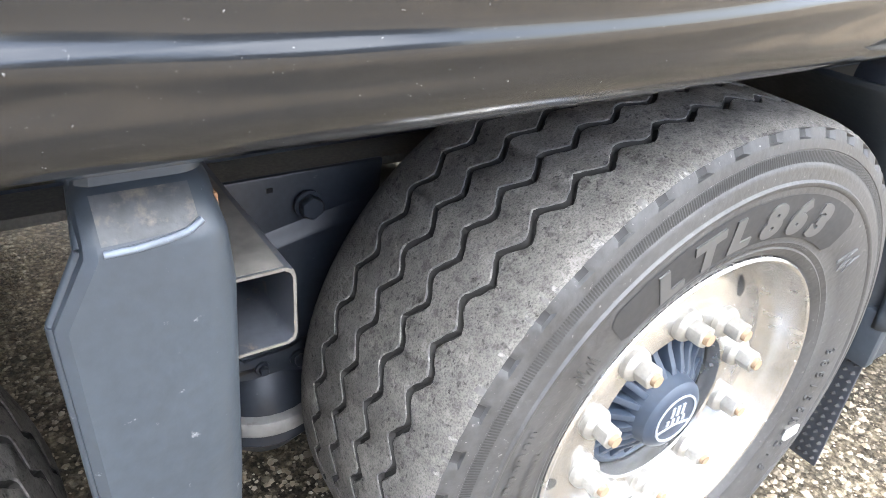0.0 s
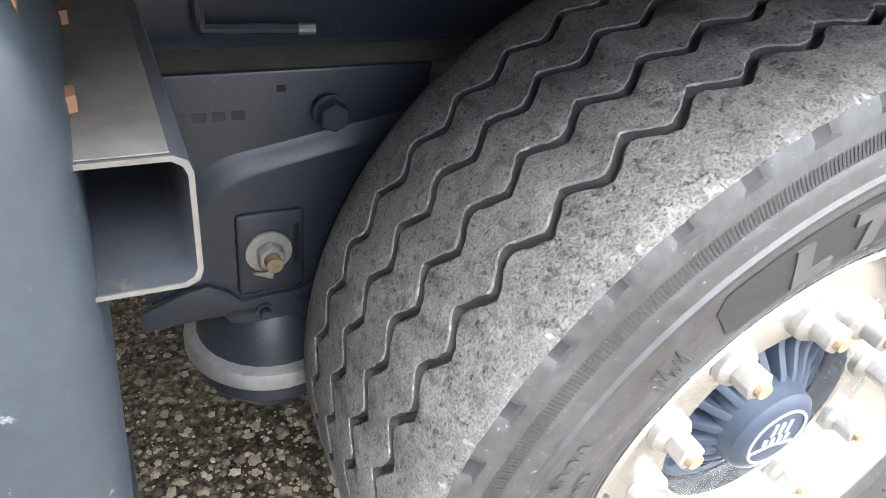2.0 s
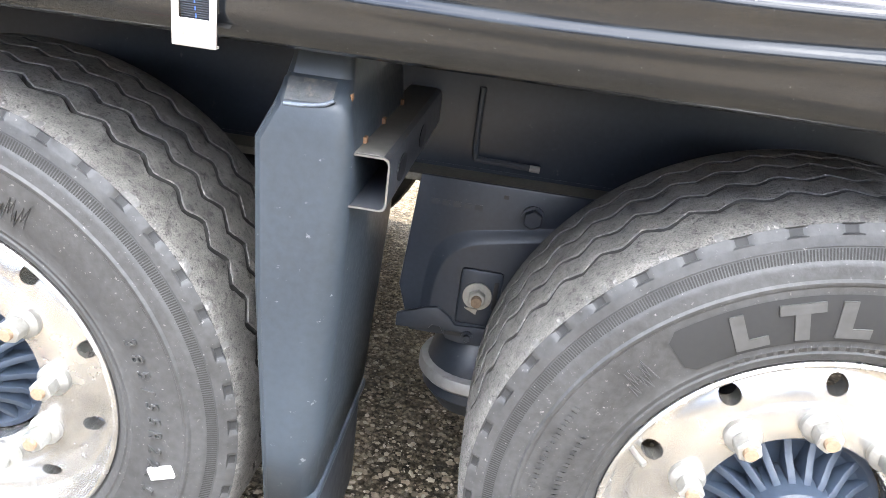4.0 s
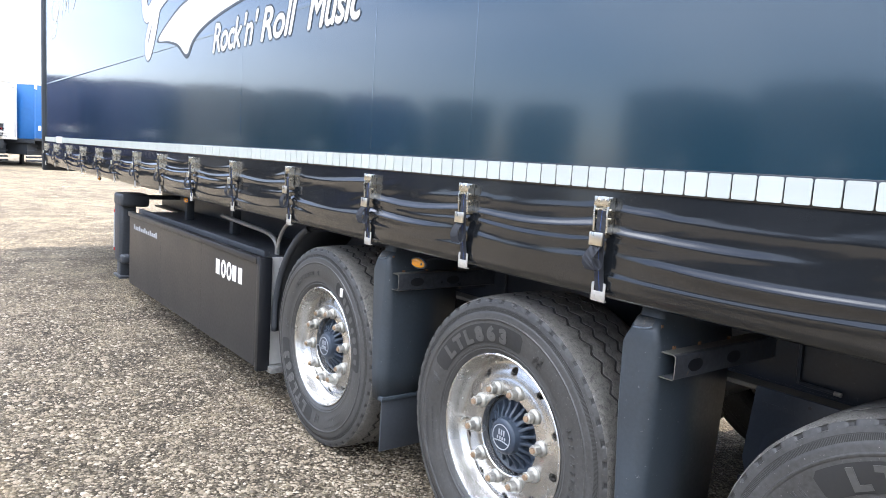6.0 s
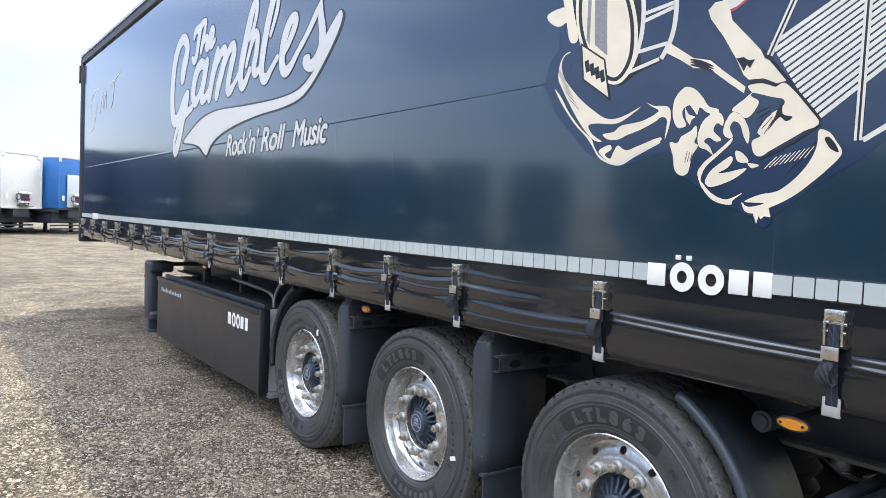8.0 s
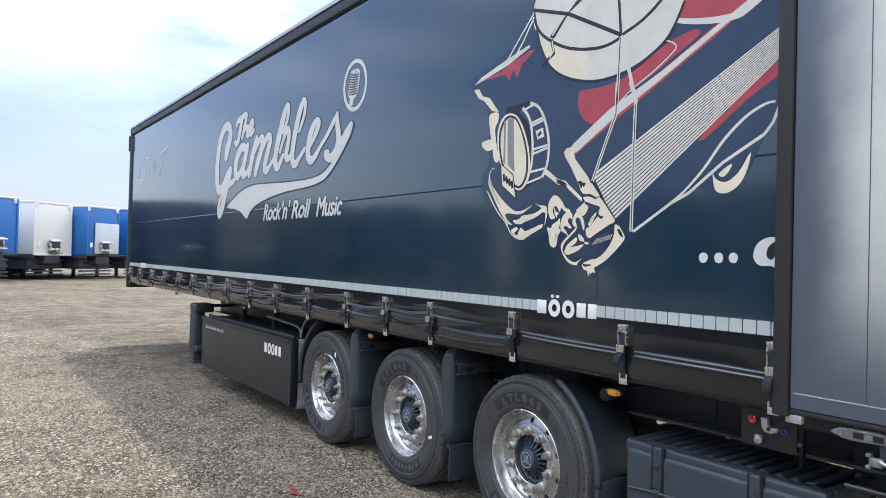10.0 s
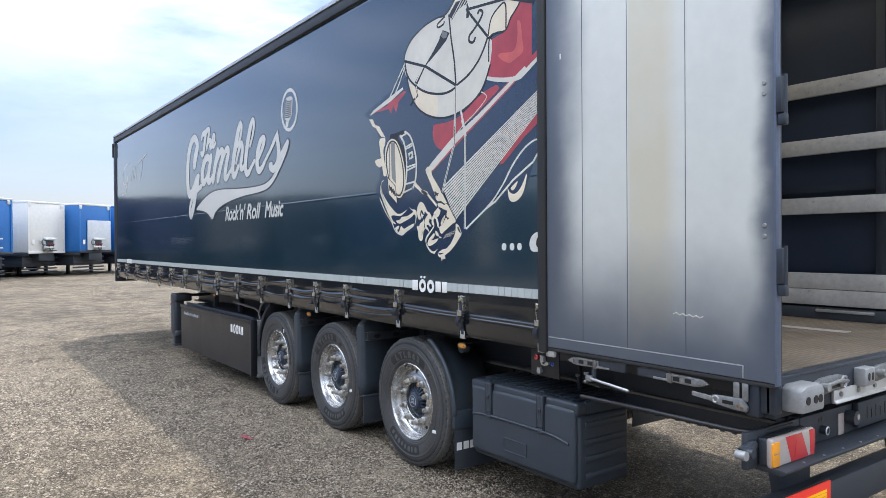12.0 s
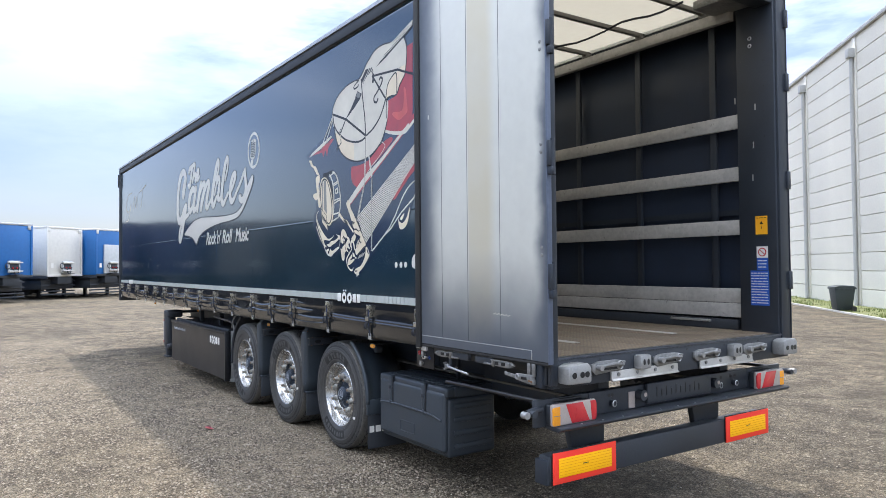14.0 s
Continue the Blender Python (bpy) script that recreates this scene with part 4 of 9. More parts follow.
def wheel(x, turn, tag, side, label):
    """A wheel with its parts; turn is where the pattern mark stands, in degrees round the hub."""
    w = new("wheel", RIM)
    w.parent = trailer
    w["label"] = label
    w.matrix_basis = pose(x, WHEEL_Y if side else WIDE - WHEEL_Y, HUB_Z, 0, 0, 0 if side else 180)
    part("tyre", TYRE, None, w, "worn black trailer tyre with zigzag grooves")
    part("hub", HUB, None, w, "blue-grey ribbed hub")
    for i in range(20):
        rib = part("hub_rib", RIB, None, w)
        rib.rotation_euler = (0, 2 * math.pi * (i + 0.25) / 20, 0)
    part("hub_cap", CAP, None, w)
    part("emblem", EMBLEM, None, w)
    for i in range(10):
        a = 2 * math.pi * (i + turn / 36) / 10
        nut = part("wheel_nut", NUT, None, w, "zinc wheel nut with a rusty stud tip")
        nut.location = (0.1675 * math.cos(a), -0.124, 0.1675 * math.sin(a))
        nut.rotation_euler = (0, i * 0.7, 0)
    if side:
        part("pattern_mark", arc_patch(turn + 39, turn - 39, 0.331, 0.399), M_PATCH, w, "smooth dark panel on the side wall")
        for i, ch in enumerate("LTL863"):
            part("raised_character", arc_letters(ch, 0.341, 0.066, turn - (i - 2.5) * 9.8, 0.0, bold=0.0042, wide=1.16), M_LETTER, w, "raised rubber character")
        part("sidewall_lettering", arc_letters("385/55R22.5", 0.352, 0.030, turn - 110, 4.2), M_RUBBER, w)
        part("maker_mark", arc_patch(turn + 165 + 34, turn + 165 - 34, 0.331, 0.399), M_PATCH, w)
        for i in range(8):
            part("maker_mark", arc_bars(0.345, 0.042, turn + 165 - (i - 3.5) * 7.6, 1, 7.6, i), M_LETTER, w)
        part("serrated_ring", RING, None, w)
        part("fine_print", arc_bars(0.316, 0.008, turn, 26, 2.4, 7), M_LETTER, w)
        part("fine_print", arc_bars(0.385, 0.013, turn + 75, 12, 2.4, 9), M_RUBBER, w)
        part("fine_print", arc_bars(0.350, 0.014, turn + 78, 9, 2.6, 11), M_RUBBER, w)
        for mid in (turn + 48, turn - 52):
            pts = []
            for i in range(13):
                a, r = radians(mid - 3.2 + 0.53 * i), 0.348 + 0.030 * (i % 2) + 0.010 * math.sin(i)
                pts.append((r * math.cos(a), sidewall_y(r) - 0.001, r * math.sin(a)))
            t = tube(pts, 0.0009, 5)
            part("moulded_motif", t, M_RUBBER, w)
        a = radians(tag)
        b = box(-0.011, 0.011, -0.004, 0.003, -0.020, 0.020, 0.002)
        bmesh.ops.transform(b, matrix=Matrix.Translation((0.378 * math.cos(a), sidewall_y(0.378) - 0.001, 0.378 * math.sin(a))) @ Matrix.Rotation(-a + radians(60), 4, "Y"), verts=b.verts)
        part("tyre_tag", b, M_WHITE, w, "small white tag on the side wall")
        a = radians(turn + 72)
        part("valve", tube([(0.262 * math.cos(a), -0.10, 0.262 * math.sin(a)), (0.25 * math.cos(a), -0.125, 0.25 * math.sin(a)), (0.238 * math.cos(a), -0.142, 0.238 * math.sin(a))], 0.005, 8), M_NUT, w)
    return w


AXLES = (-2.62, -1.31, 0.0)
for (x, turn), tag in zip( zip(AXLES, (225, 113, 93)), (55, -11, -25)):
    wheel(x, turn, tag, True, "polished aluminium trailer wheel with ten nuts")
    wheel(x, turn, tag, False, "aluminium trailer wheel on the far side")
    part("axle", rod((x, 0.5, HUB_Z), (x, WIDE - 0.5, HUB_Z), 0.065, 16), M_FRAME, trailer, "black axle tube")


# Under the trailer: long beams, suspension hangers, air springs
for y in (0.62, WIDE - 0.62):
    s = 1 if y < 1 else -1
    t = box(-7.2, REAR - 0.18, y, y + s * 0.012, 0.83, 1.05, 0.003)
    part("neck_beam", box(-9.6, -7.2, y - s * 0.06, y + s * 0.07, 1.02, 1.09, 0.004), M_FRAME, trailer, "shallow black neck beam")
    part("beam_flange", box(-7.2, REAR - 0.18, y - s * 0.071, y + s * 0.07, 0.815, 0.831, 0.003), M_DUST, trailer, "dusty lower beam flange")
    box(-7.2, REAR - 0.18, y - s * 0.06, y + s * 0.07, 1.04, 1.054, 0.003, t)
    part("long_beam", t, M_FRAME, trailer, "black steel I-section chassis beam")
for i in range(12):
    x = -9.3 + i * 1.05
    part("cross_member", box(x - 0.03, x + 0.03, 0.35, WIDE - 0.35, 1.056, 1.12, 0.004), M_FRAME, trailer)


def bolt(r, h, washer=1.5):
    """A hexagon bolt head on a washer, pointing to -y."""
    t = lathe([(0, 0), (r * washer, 0), (r * washer, -0.005), (0, -0.005)], 20)
    b = bmesh.new()
    bmesh.ops.create_cone(b, cap_ends=True, segments=6, radius1=r, radius2=r, depth=h, matrix=Matrix.Translation((0, -0.005 - h / 2, 0)) @ Matrix.Rotation(radians(90), 4, "X"))
    bmesh.ops.bevel(b, geom=b.edges[:], offset=r * 0.1, segments=1, affect="EDGES")
    return merge(t, b)


def hanger(x, s=1):
    """The plate that carries a trailing arm, with its pivot bolt and the air spring in front of the axle; x is the axle's place."""
    y = 0.535
    x0, x1 = x - 0.70, x - 0.30
    plate = part("hanger", prism([(x0 + 0.05, 0.835), (x1, 0.835), (x1 - 0.02, 0.60), (x1 - 0.10, 0.50), (x0 + 0.06, 0.50), (x0 + 0.03, 0.60)], "y", y, y + 0.012, 0.004), M_NAVY, trailer, "dark blue-grey pressed hanger plate")
    # pressed pad: its rounded shoulder catches the light along the top
    t = bmesh.new()
    outer = spline([(-0.31, 0.779, 0), (-0.40, 0.764, 0), (-0.491, 0.747, 0), (-0.552, 0.735, 0), (-0.592, 0.710, 0), (-0.613, 0.672, 0), (-0.622, 0.60, 0), (-0.622, 0.525, 0)], 5)
    inner = spline([(-0.31, 0.753, 0), (-0.40, 0.739, 0), (-0.485, 0.722, 0), (-0.536, 0.709, 0), (-0.566, 0.690, 0), (-0.587, 0.658, 0), (-0.598, 0.60, 0), (-0.598, 0.525, 0)], 5)
    rows = []
    for o, i in zip(outer, inner):
        rows.append([t.verts.new((x + o[0] + (i[0] - o[0]) * f, y - 0.0005 - h, o[1] + (i[1] - o[1]) * f)) for f, h in ((0.0, 0.0), (0.12, 0.0012), (0.3, 0.005), (0.7, 0.0105), (0.88, 0.0133), (1.0, 0.014))])
    for p, q in zip(rows, rows[1:]):
        for j in range(5):
            t.faces.new((p[j], p[j + 1], q[j + 1], q[j]))
    low = t.verts.new((x - 0.31, y - 0.0145, 0.525))
    for p, q in zip(rows, rows[1:]):
        t.faces.new((p[5], low, q[5]))
    bmesh.ops.recalc_face_normals(t, faces=t.faces)
    part("pressed_pad", t, M_NAVY, plate, smooth=60)
    for bx, bz, r, m, lab in ((-0.43, 0.786, 0.019, M_NAVY, ""), (-0.510, 0.612, 0.018, M_NUT, "pale zinc pivot bolt")):
        h = part("bolt", bolt(r, 0.016, 1.15 if m is M_NAVY else 1.6), m, plate, lab)
        h.location = (x + bx, y - 0.008 - (0.0 if m is M_NAVY else 0.014), bz)
    end = part("bolt_end", rod((x - 0.510, y - 0.040, 0.612), (x - 0.510, y - 0.056, 0.612), 0.0105, 14), M_RUST, plate)
    sq = box(x - 0.548, x - 0.464, y - 0.020, y - 0.010, 0.545, 0.666, 0.008)
    part("adjuster_plate", sq, M_NAVY, plate)
    part("adjuster_slot", box(x - 0.480, x - 0.471, y - 0.0208, y - 0.0195, 0.585, 0.645, 0.0006), M_INK, plate)
    part("bolt_tab", prism([(x - 0.532, 0.588), (x - 0.506, 0.588), (x - 0.508, 0.576)], "y", y - 0.034, y - 0.030, 0.0), M_NUT, plate)
    # foot of the hanger with its small bolts
    foot = prism([(x - 0.665, 0.545), (x - 0.612, 0.566), (x - 0.585, 0.572), (x - 0.560, 0.556), (x - 0.545, 0.538), (x - 0.470, 0.542), (x - 0.450, 0.552), (x - 0.400, 0.548), (x - 0.40, 0.492), (x - 0.455, 0.490), (x - 0.480, 0.500), (x - 0.535, 0.500), (x - 0.560, 0.505), (x - 0.575, 0.530), (x - 0.590, 0.532), (x - 0.600, 0.520), (x - 0.665, 0.516)], "y", y - 0.022, y - 0.012, 0.002)
    foot = part("hanger_foot", foot, M_NAVY, plate)
    part("foot_slot", box(x - 0.566, x - 0.530, y - 0.0232, y - 0.0215, 0.516, 0.524, 0.0006), M_INK, plate)
    for bx, bz, r in ((-0.518, 0.520, 0.008), (-0.455, 0.518, 0.012), (-0.430, 0.540, 0.010)):
        h = part("bolt", bolt(r, 0.010, 1.4), M_NAVY, plate)
        h.location = (x + bx, y - 0.022, bz)
    part("plate_notch", box(x - 0.490, x - 0.480, y - 0.0006, y + 0.002, 0.810, 0.818), M_INK, plate)
    # brake cylinder below, a drum with a pale clamp band
    d = part("brake_cylinder", lathe([(0, 0.52), (0.05, 0.52), (0.090, 0.475), (0.104, 0.425), (0.108, 0.37), (0.07, 0.32), (0, 0.32)], 32, "z", (x - 0.495, y + 0.06, 0)), M_NAVY, trailer, "dark brake cylinder with a pale clamp band")
    part("clamp_band", lathe([(0.100, 0.432), (0.116, 0.427), (0.120, 0.418), (0.120, 0.404), (0.112, 0.395), (0.100, 0.392)], 40, "z", (x - 0.495, y + 0.06, 0)), M_ZINC, d)
    # stamped word, a plain bar
    w = bmesh.new()
    for i in range(5):
        box(x0 + 0.075 + i * 0.021, x0 + 0.090 + i * 0.021, y - 0.0007, y + 0.001, 0.780, 0.791, 0.0, w)
    part("stamped_mark", w, M_NAVY, plate)
    # trailing arm and air spring behind
    part("trailing_arm", tube([(x - 0.50, y + 0.09, 0.62), (x - 0.25, y + 0.09, 0.59), (x, y + 0.09, 0.585), (x + 0.30, y + 0.09, 0.60)], 0.035, 8), M_FRAME, trailer)
    prof = [(0.0, 0.60), (0.11, 0.60), (0.13, 0.63), (0.105, 0.67), (0.135, 0.71), (0.105, 0.75), (0.13, 0.79), (0.10, 0.825), (0, 0.825)]
    part("air_spring", lathe(prof, 28, "z", (x + 0.33, y + 0.16, 0)), M_PATCH, trailer, "black rubber air spring")


for x in AXLES:
    hanger(x)
# angled sheet above the hangers with its bent wire
part("beam_sheet", box(-3.4, 0.9, 0.612, 0.619, 0.84, 1.04, 0.002), M_NAVY, trailer)
for x in AXLES[1:]:
    part("bent_wire", tube(spline([(x - 0.56, 0.600, 1.0), (x - 0.558, 0.600, 0.875), (x - 0.545, 0.598, 0.862), (x - 0.49, 0.596, 0.861), (x - 0.445, 0.594, 0.860)], 4), 0.0065, 8), M_FRAME, trailer, "bent black wire hook")
    part("wire_tip", rod((x - 0.450, 0.5942, 0.860), (x - 0.430, 0.5940, 0.8598), 0.0070, 10), M_NUT, trailer, "dull wire tip")


# Mud guards between the wheels, each with its bracket
def guard(x):
    """An upright plastic guard with a chamfered outer face, in front of the axle behind it; x is that axle's place."""
    c = x - 0.750
    t = bmesh.new()
    # outline in plan at several heights: (z, outer y, half width)
    sections = [(1.15, 0.105, 0.008, 0.050), (1.068, 0.085, 0.020, 0.056), (1.062, 0.076, 0.023, 0.058), (1.042, 0.060, 0.024, 0.060), (1.034, 0.056, 0.025, 0.062), (0.99, 0.056, 0.048, 0.067), (0.80, 0.056, 0.043, 0.064), (0.55, 0.060, 0.030, 0.050), (0.43, 0.064, 0.024, 0.044)]
    rows = []
    for z, y, g, h in sections:
        r = float(np.interp(z, (0.55, 0.80, 0.99, 1.04), (0.042, 0.038, 0.024, 0.016)))
        turn = [(c + h - r + r * math.sin(radians(q)), y + r - r * math.cos(radians(q))) for q in (0, 18, 36, 54, 72, 90)]
        row = [(c - g + 0.006, y + 0.026), (c - g, y + 0.014), (c - g + 0.002, y + 0.005), (c - g + 0.008, y)] + turn + [(c + h, 0.20), (c + h, 0.42)]
        rows.append([t.verts.new((px, py, z)) for px, py in row])
    for a, b in zip(rows, rows[1:]):
        for j in range(len(a) - 1):
            t.faces.new((a[j], a[j + 1], b[j + 1], b[j]))
    bmesh.ops.recalc_face_normals(t, faces=t.faces)
    g = part("mud_guard", t, M_GUARD, trailer, "grey-blue plastic mud guard with a scuffed bevelled top", smooth=34)
    sol = g.modifiers.new("thickness", "SOLIDIFY")
    sol.thickness, sol.offset = 0.004, 0.0
    part("lower_lip", box(c - 0.02, c + 0.052, 0.066, 0.42, 0.425, 0.445, 0.005), M_GUARD, g)
    part("mud_flap", box(c + 0.030, c + 0.042, 0.075, 0.42, 0.20, 0.44, 0.004), M_FRAME, g, "black rubber flap below the guard")
    for i in range(5):
        part("guard_rib", box(c + 0.048, c + 0.0525, 0.125 + i * 0.055, 0.155 + i * 0.055, 0.56, 0.87, 0.004), M_GUARD, g)
    # scuffed bevel along the upper edge
    t = bmesh.new()
    cols = []
    for i in range(9):
        u = i / 8
        px = c - 0.0145 + 0.0575 * u
        rise = 0.003 * u * u
        cols.append([t.verts.new((px, y, z)) for y, z in ((0.0775, 1.0665), (0.0722, 1.0625), (0.0640, 1.052 + rise), (0.0565, 1.0425 + rise))])
    for a, b in zip(cols, cols[1:]):
        for j in range(3):
            t.faces.new((a[j], a[j + 1], b[j + 1], b[j]))
    bmesh.ops.recalc_face_normals(t, faces=t.faces)
    part("scuffed_edge", t, M_SCUFF, g, "pale scuffed bevel", smooth=40)
    # raised ridge along the lower edge of the bevel, and the rolled rim of the leading edge
    t = bmesh.new()
    pts = [(c - 0.014, 0.0560, 1.0375), (c + 0.004, 0.0545, 1.0385), (c + 0.022, 0.0545, 1.0405), (c + 0.036, 0.0550, 1.0435), (c + 0.045, 0.0570, 1.0485)]
    for p0, p1 in zip(pts, pts[1:]):
        rod(p0, p1, 0.0026, 8, t)
    part("ridge", t, M_RIDGE, g, "rubbed pale plastic ridge", smooth=60)
    t = bmesh.new()
    pts = [(c - 0.004, 0.128, 1.14), (c - 0.020, 0.098, 1.066), (c - 0.025, 0.070, 1.036), (c - 0.048, 0.068, 0.99), (c - 0.043, 0.068, 0.80), (c - 0.030, 0.072, 0.55), (c - 0.024, 0.076, 0.43)]
    for p0, p1 in zip(pts, pts[1:]):
        rod(p0, p1, 0.0042, 8, t)
    part("rolled_rim", t, M_GUARD, g, smooth=60)
    part("rust_spot", box(c + 0.0585, c + 0.0615, 0.076, 0.086, 1.040, 1.055, 0.0014), M_BOLT_RUST, g, "orange rust at the bracket joint")
    # bent channel bracket
    z0, z1, x1 = 0.915, 0.985, x - 0.636
    x0 = c + 0.052
    s = 0.0026
    prof = [(x0, z1), (x1 - 0.008, z1), (x1 - 0.002, z1 - 0.003), (x1, z1 - 0.009), (x1, z0 + 0.009), (x1 - 0.002, z0 + 0.003), (x1 - 0.008, z0), (x0 + s + 0.003, z0), (x0 + s, z0 - 0.003), (x0 + s, z0 - 0.022),
            (x0, z0 - 0.022), (x0, z0), (x0 + 0.003, z0 + s), (x1 - 0.009, z0 + s), (x1 - 0.0045, z0 + 0.0055), (x1 - s, z0 + 0.010), (x1 - s, z1 - 0.010), (x1 - 0.0045, z1 - 0.0055), (x1 - 0.009, z1 - s), (x0, z1 - s)]
    br = part("bracket", prism(prof, "y", 0.078, 0.60), M_BRACKET, trailer, "scratched steel channel bracket")
    part("worn_end", prism(prof, "y", 0.0768, 0.0779), M_EDGE_STEEL, br, "bare bright cut edge")
    part("worn_top", box(x0 + 0.001, x1 - 0.009, 0.079, 0.598, z1 + 0.0003, z1 + 0.0010), M_WORN_TOP, br, "rubbed upper flange with rust specks")
    for y in (0.17, 0.36):
        o = lathe([(0.0, 0), (0.018, 0), (0.018, 0.0012), (0, 0.0012)], 24, "x", (x1 + 0.0002, 0, 0))
        bmesh.ops.transform(o, matrix=Matrix.Translation((0, y, (z0 + z1) / 2)) @ Matrix.Diagonal((1, 1.9, 1, 1)), verts=o.verts)
        part("bracket_hole", o, M_INK, br)
    for y, z in ((0.13, z1 + 0.001), (0.25, z1 + 0.001), (0.40, z1 + 0.001), (0.12, z0 - 0.009), (0.24, z0 - 0.009), (0.38, z0 - 0.009)):
        part("rusty_bolt", rod((x0 + 0.012, y, z), (x0 + 0.012, y, z + 0.008), 0.010, 6), M_BOLT_RUST, br)
    return g


guard(AXLES[1])
guard(AXLES[2])


def quarter_fender(x, a0, a1, r, y0, y1, name, label, mat):
    """A curved sheet round a wheel, from angle a0 to a1, with a rolled outer edge."""
    t = bmesh.new()
    rows = []
    for i in range(25):
        a = radians(a0 + (a1 - a0) * i / 24)
        row = []
        for dr, y in [(0.020 * math.cos(radians(q)), y0 + 0.020 - 0.020 * math.sin(radians(q))) for q in range(200, -31, -23)] + [(-0.004, y0 + 0.052), (-0.006, y0 + 0.10), (-0.006, y1)]:
            row.append(t.verts.new((x + (r + dr) * math.cos(a), y, HUB_Z + (r + dr) * math.sin(a))))
        rows.append(row)
    for p, q in zip(rows, rows[1:]):
        for j in range(len(p) - 1):
            t.faces.new((p[j], p[j + 1], q[j + 1], q[j]))
    bmesh.ops.recalc_face_normals(t, faces=t.faces)
    f = part(name, t, mat, trailer, label, smooth=50)
    sol = f.modifiers.new("thickness", "SOLIDIFY")
    sol.thickness = 0.005
    return f


rear_f = quarter_fender(0.0, 62, 0, 0.575, 0.07, 0.43, "rear_fender", "dark blue-grey plastic quarter fender behind the last wheel", M_GUARD)
part("fender_leg", box(0.560, 0.592, 0.075, 0.43, 0.42, 0.55, 0.008), M_GUARD, rear_f)
far_flap = part("mud_flap", box(0.575, 0.583, 2.0, 2.455, 0.135, 0.62, 0.003), M_FRAME, trailer, "black rubber mud flap with white mark")
t = bmesh.new()
for i, w in enumerate((0.045, 0.05, 0.05)):
    box(0.5832, 0.5845, 2.10 + i * 0.06, 2.10 + i * 0.06 + w, 0.29, 0.34, 0.0, t)
part("flap_mark", t, M_WHITE, far_flap)
flap = part("mud_flap", box(0.575, 0.583, 0.085, 0.47, 0.13, 0.48, 0.003), M_FRAME, trailer, "black rubber mud flap with white mark")
t = bmesh.new()
for i, w in enumerate((0.045, 0.05, 0.05)):
    box(0.5832, 0.5845, 0.10 + i * 0.06, 0.10 + i * 0.06 + w, 0.27, 0.325, 0.0, t)
part("flap_mark", t, M_WHITE, flap)
# bristle pattern on the front of the flap
t = bmesh.new()
for i in range(14):
    for j in range(22):
        z, y = 0.15 + i * 0.022, 0.095 + j * 0.0165
        rod((0.575, y, z), (0.566, y + 0.002, z), 0.0055, 4, t, 0.002)
part("spray_bristles", t, M_PATCH, flap)
quarter_fender(AXLES[0], 112, 186, 0.60, 0.10, 0.43, "front_fender", "black quarter fender before the first wheel", M_FRAME)
part("fender_stay", tube(spline([(-3.02, 0.11, 1.085), (-3.10, 0.11, 1.06), (-3.17, 0.11, 0.99), (-3.20, 0.11, 0.92)], 5), 0.010, 8), M_STEEL, trailer)

# side lamps
for x, y, z in ((0.655, 0.10, 1.022), (-1.86, 0.11, 1.045), (-4.75, 0.10, 1.068), (-7.6, 0.10, 1.07)):
    t = lathe([(0, 0), (0.026, 0), (0.026, -0.005), (0.021, -0.011), (0.012, -0.013), (0, -0.014)], 28)
    bmesh.ops.transform(t, matrix=Matrix.Translation((x, y, z)) @ Matrix.Diagonal((1.75, 1, 0.72, 1)), verts=t.verts)
    lamp = part("side_marker_lamp", t, M_ORANGE, trailer, "oval amber side marker lamp")
    b = lathe([(0, 0.008), (0.030, 0.008), (0.030, -0.003), (0.0255, -0.004)], 28)
    bmesh.ops.transform(b, matrix=Matrix.Translation((x, y, z)) @ Matrix.Diagonal((1.72, 1, 0.76, 1)), verts=b.verts)
    part("lamp_base", b, M_FRAME, lamp)
    for dx in (-0.033, 0.033):
        part("lamp_screw", rod((x + dx, y - 0.006, z), (x + dx, y - 0.0125, z), 0.0048, 10), M_INK, lamp)
    part("lamp_stay", box(x - 0.02, x + 0.02, y + 0.01, y + 0.30, z + 0.012, z + 0.02, 0.002), M_FRAME, lamp)
part("reflector_drum", lathe([(0, 0), (0.022, 0), (0.024, 0.006), (0.034, 0.006), (0.036, 0.010), (0.036, 0.06), (0, 0.06)], 24, "y", (0.50, 0.20, 0.975)), M_FRAME, trailer, "round black air cap")

# Pallet box along the side, ahead of the first wheel
X0, X1 = -6.10, -3.30
locker = part("side_locker", prism([(0.055, 0.24), (0.085, 0.22), (0.60, 0.22), (0.60, 0.86), (0.16, 0.86), (0.12, 0.84), (0.052, 0.84)], "x", X0 + 0.03, X1 - 0.02, 0.004), M_FRAME, trailer, "long black pallet locker under the side")
for i in range(3):
    a = X0 + (X1 - X0) * i / 3
    part("locker_panel", box(a, a + (X1 - X0) / 3 - 0.0012, 0.040, 0.054, 0.235, 0.82, 0.0), M_PANEL, locker, "matt black locker panel")
part("top_rail", box(X0 - 0.02, X1, 0.03, 0.075, 0.822, 0.862, 0.006), M_PANEL, locker)
part("top_rail", box(X0 - 0.02, X1 - 0.1, 0.12, 0.155, 0.845, 0.882, 0.006), M_FRAME, locker)
part("end_edge", box(X1, X1 + 0.045, 0.035, 0.11, 0.215, 0.865, 0.004), M_INK, locker)
part("end_plate", box(X1 + 0.002, X1 + 0.012, 0.11, 0.62, 0.23, 0.86, 0.003), M_PIPE, locker, "grey steel locker end plate")
part("end_latch", box(X1 + 0.012, X1 + 0.04, 0.16, 0.24, 0.74, 0.80, 0.006), M_FRAME, locker)
